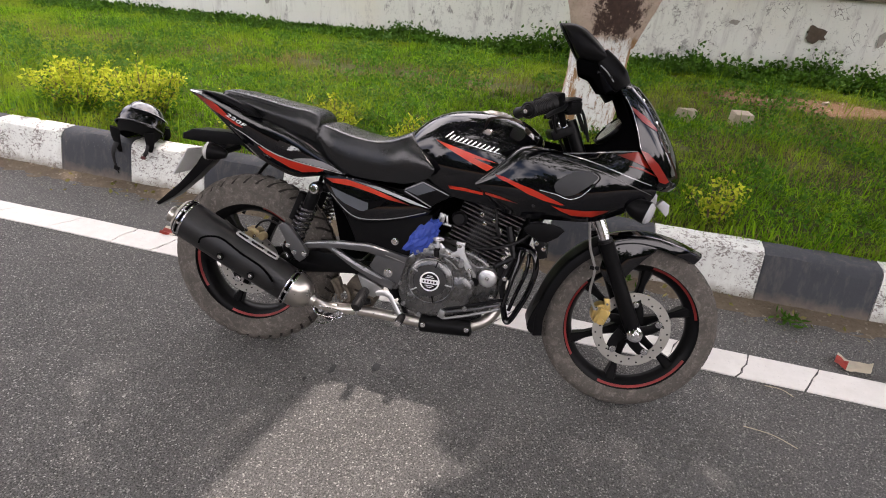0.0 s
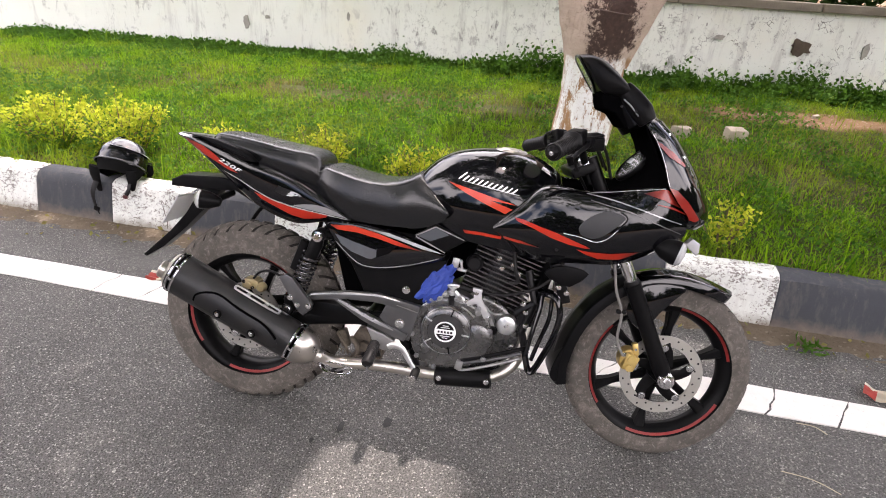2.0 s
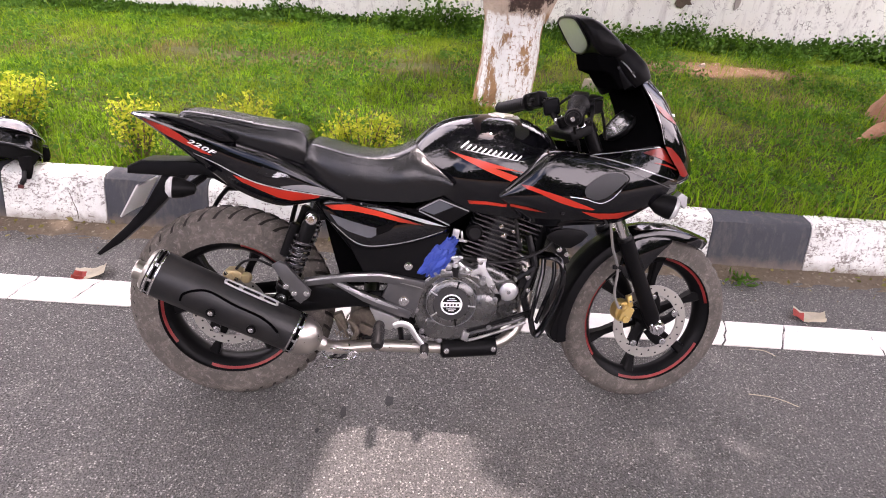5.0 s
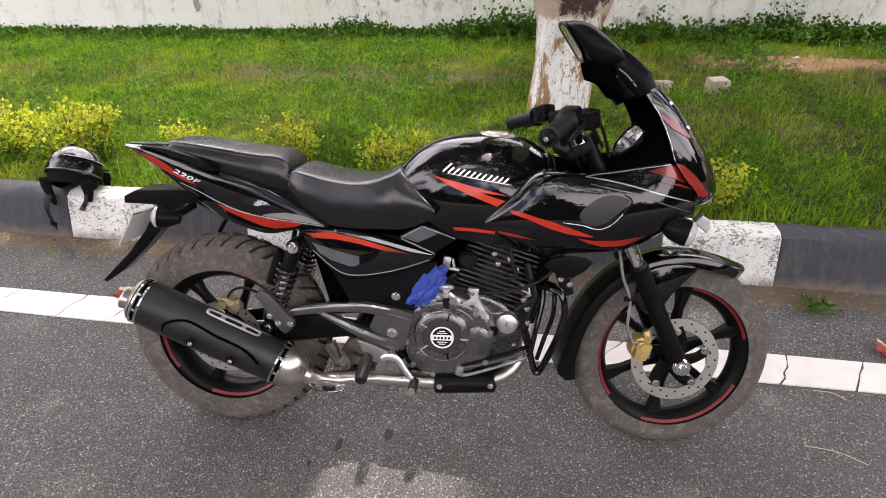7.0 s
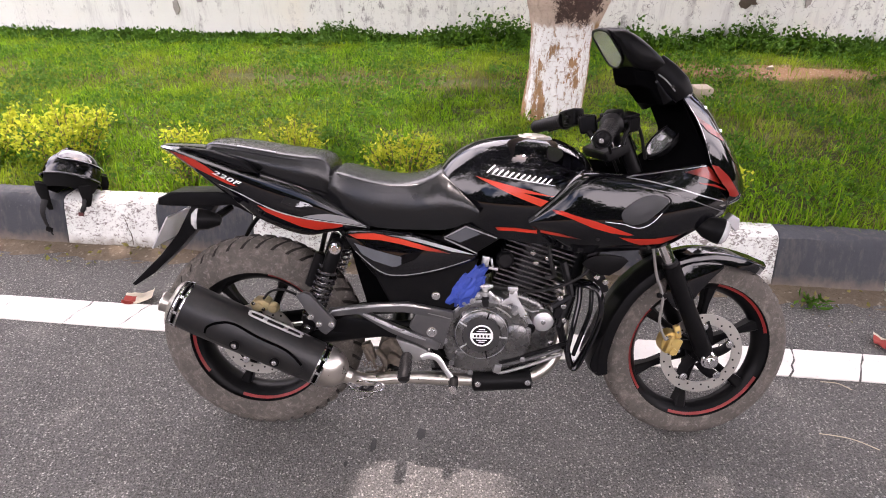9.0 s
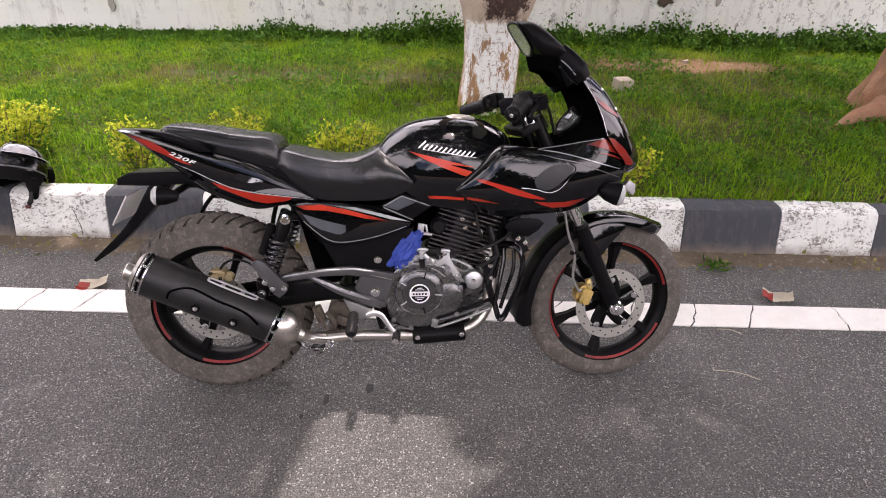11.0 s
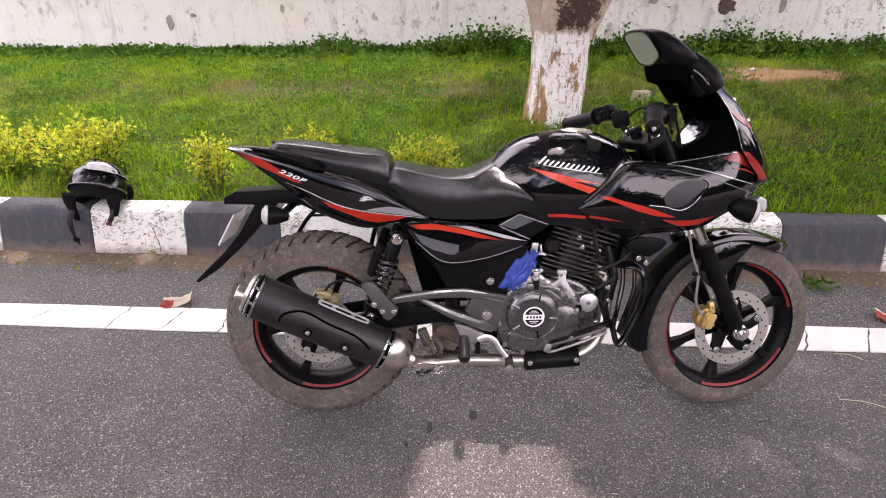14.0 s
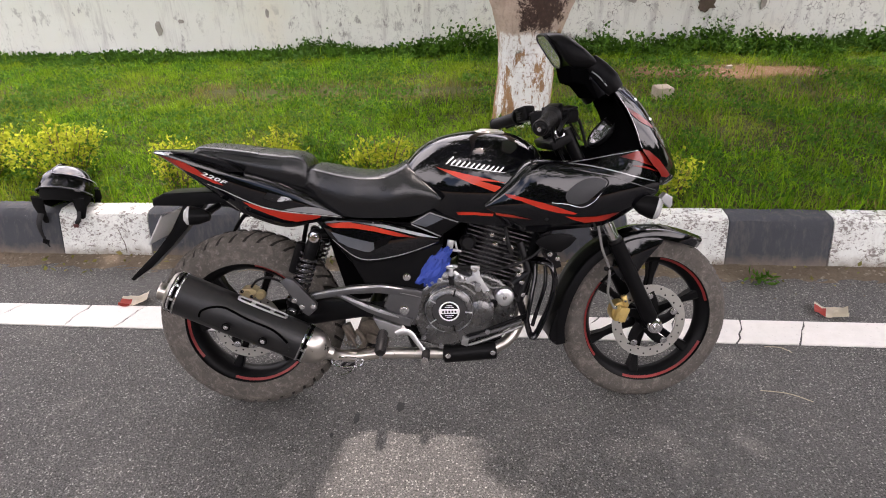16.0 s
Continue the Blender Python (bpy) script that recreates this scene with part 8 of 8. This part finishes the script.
CLOTH = surface("blue_cloth", (0.014, 0.045, 0.28), 0.6, var=0.4, scale=25, fine=400, bump=0.2)
cm_ = bike.matrix_world @ Matrix.Translation((0.672, -0.122, 0.527)) @ Matrix.Rotation(radians(36), 4, "Y")
crumple("blue_cloth", (0, 0, 0), (0.034, 0.022, 0.070), CLOTH, 3, "crumpled blue cloth stuffed beside the engine", "cloth", 0.30, 4, cm_)

PACKET_RED = surface("red_card", (0.45, 0.06, 0.04), 0.6)
PACKET = surface("cream_card", (0.66, 0.60, 0.48), 0.7)


def packet(x, y, rz, seed):
    rng = random.Random(seed)
    bm = bmesh.new()
    n = 8
    vs = [[bm.verts.new(((i / n - 0.5) * 0.125, (j / n - 0.5) * 0.085, 0.010 + 0.016 * noise.noise((i * 0.45 + seed * 3, j * 0.45, 0)) + 0.018 * (i / n - 0.4) ** 2 * 4)) for j in range(n + 1)] for i in range(n + 1)]
    for i in range(n):
        for j in range(n):
            f = bm.faces.new((vs[i][j], vs[i + 1][j], vs[i + 1][j + 1], vs[i][j + 1]))
            f.material_index = 1 if i > 2 or j > 5 else 0
    bmesh.ops.solidify(bm, geom=bm.faces[:], thickness=0.0015)
    lo = min(v.co.z for v in bm.verts)
    for v in bm.verts:
        v.co.z -= lo
    ob = link("packet", bm, [PACKET_RED, PACKET], None, "", 20)
    ob.matrix_world = pose(x, y, 0.004, 0, 0, rz)
    return tagged(ob, "torn red and cream cardboard packet on the road", "litter", "litter on the road")


packet(2.285, 0.575, -25, 1)
packet(-0.885, 0.545, 15, 2)
for x, y, a, L in ((1.86, 0.02, -18, 0.17), (1.95, 0.30, -20, 0.10), (0.9, 0.93, 10, 0.12), (-0.4, 0.9, -8, 0.1)):
    p = Vector((x, y, 0.004))
    dd = Vector((math.cos(radians(a)), math.sin(radians(a)), 0))
    ob = link("straw", tube(bmesh.new(), [p - dd * L / 2, p + Vector((0.01, 0.012, 0.002)), p + dd * L / 2], 0.0016, 6), surface("pale_straw", (0.42, 0.36, 0.26), 0.8))
    tagged(ob, "dry straw stalk lying on the road", "straw", "straw on the road")

# helmet resting on the kerb's edge, chin open to the road
helmet = tagged(new("helmet"), "glossy black open-face helmet on the kerb, strap hanging down", "helmet")
helmet.matrix_world = pose(-1.515, 1.115, KERB_Z + 0.082, 0, 3, 4) @ Matrix.Diagonal((0.97, 0.95, 1.0, 1))


def dome(rx0, rx1, ry, rz, cut_z, tilt):
    bm = bmesh.new()
    bmesh.ops.create_uvsphere(bm, u_segments=56, v_segments=32, radius=1.0)
    for v in bm.verts:
        p = v.co
        p.x, p.y, p.z = p.x * (rx0 if p.x < 0 else rx1), p.y * ry, p.z * rz
    bmesh.ops.bisect_plane(bm, geom=bm.verts[:] + bm.edges[:] + bm.faces[:], plane_co=(0, 0, cut_z), plane_no=(tilt, 0, -1), clear_outer=True)
    return bm


HELMETRIM = surface("grey_helmet_rim", (0.035, 0.037, 0.04), 0.25, var=0.3, scale=9, bump=0.02, coat=0.5)
TILT = Matrix.Rotation(radians(-40), 4, "X")


def tilted(bm):
    """The helmet lies tipped back, its opening towards the road."""
    bmesh.ops.transform(bm, matrix=TILT, verts=bm.verts)
    return bm


bm = dome(0.148, 0.150, 0.122, 0.150, -0.012, -0.05)
bmesh.ops.solidify(bm, geom=bm.faces[:], thickness=0.007)
part("shell", tilted(bm), GLOSS, helmet, "glossy black shell", 50)
# lower rim: a flared band below the shell's edge
rows = []
for a in range(-200, 25, 15):
    ca, sa = math.cos(radians(a)), math.sin(radians(a))
    rows.append([(0.150 * ca, 0.122 * sa, -0.004), (0.1525 * ca, 0.1245 * sa, -0.007), (0.1515 * ca, 0.1235 * sa, -0.012), (0.146 * ca, 0.118 * sa, -0.014)])
part("rim_band", tilted(skin(rows, 2, 3, False, 0.004)), HELMETRIM, helmet, "grey rim band", 50)
lining_mat = surface("black_lining", (0.006, 0.006, 0.006), 0.95, spec=0.1)
bm = dome(0.132, 0.134, 0.106, 0.125, -0.070, 0.0)
part("lining", tilted(bm), lining_mat, helmet, "black padded lining")
# the shell's sides come down as padded cheeks
for x0, low, nm in ((-0.112, -0.150, "cheek_pad"), (0.112, -0.118, "cheek_pad")):
    for s in (-1, 1):
        bm = tube(bmesh.new(), [(x0, 0.078 * s, 0.0), (x0 * 1.02, 0.082 * s, -0.05), (x0 * 0.92, 0.074 * s, low)], [0.038, 0.034, 0.014], 14, 4, True, 0.45)
        part(nm, bm, lining_mat, helmet)
rows = []
for el in (26, 42, 58, 72):
    row = []
    for az in (-102, -84, -62, -42, -20, 5, 24):
        ce, se = math.cos(radians(el)), math.sin(radians(el))
        row.append((0.160 * ce * math.cos(radians(az)), 0.130 * ce * math.sin(radians(az)), 0.156 * se))
    rows.append(row)
part("visor", tilted(skin(rows, 3, 3, False, 0.002)), surface("blue_grey_visor", (0.012, 0.013, 0.016), 0.08, var=0.2, scale=6, bump=0.0, coat=1.0), helmet, "raised tinted visor", 50)


def on_dome(el, az):
    ce = math.cos(radians(el))
    return (0.162 * ce * math.cos(radians(az)), 0.132 * ce * math.sin(radians(az)), 0.158 * math.sin(radians(el)))


edge = [on_dome(e, -102) for e in (74, 64, 54, 44, 35)] + [on_dome(28, -97), on_dome(25, -88)] + [on_dome(25, a) for a in range(-80, 26, 8)]
part("visor_edge", tilted(tube(bmesh.new(), edge, 0.0020, 6, 1, False)), surface("grey_edge", (0.42, 0.43, 0.44), 0.25), helmet, "pale grey visor edge")
part("top_vent", tilted(box(bmesh.new(), (0.030, 0.05, 0.012), pose(-0.015, -0.03, 0.149, 14, -6, 0), 0.004)), SATIN, helmet)
part("strap", tube(bmesh.new(), [(-0.112, -0.085, -0.09), (-0.118, -0.118, -0.14), (-0.112, -0.128, -0.19), (-0.098, -0.134, -0.228)], [0.020, 0.018, 0.014, 0.012], 8, 4, True, 0.35), RUBBER, helmet, "black chin strap")
part("buckle", box(bmesh.new(), (0.034, 0.010, 0.026), pose(-0.094, -0.137, -0.236, 0, 20, 0), 0.003), SATIN, helmet)
part("strap_tail", tube(bmesh.new(), [(-0.092, -0.137, -0.230), (-0.086, -0.140, -0.252), (-0.078, -0.142, -0.266)], [0.010, 0.008, 0.006], 8, 3, True, 0.4), RUBBER, helmet)
part("strap", tube(bmesh.new(), [(0.100, -0.088, -0.075), (0.106, -0.112, -0.105), (0.092, -0.120, -0.132)], [0.017, 0.014, 0.011], 8, 4, True, 0.35), RUBBER, helmet, "black chin strap")
part("buckle", box(bmesh.new(), (0.026, 0.012, 0.020), pose(0.088, -0.122, -0.142), 0.004), surface("dark_red_plastic", (0.09, 0.02, 0.018), 0.4), helmet, "dark red buckle")
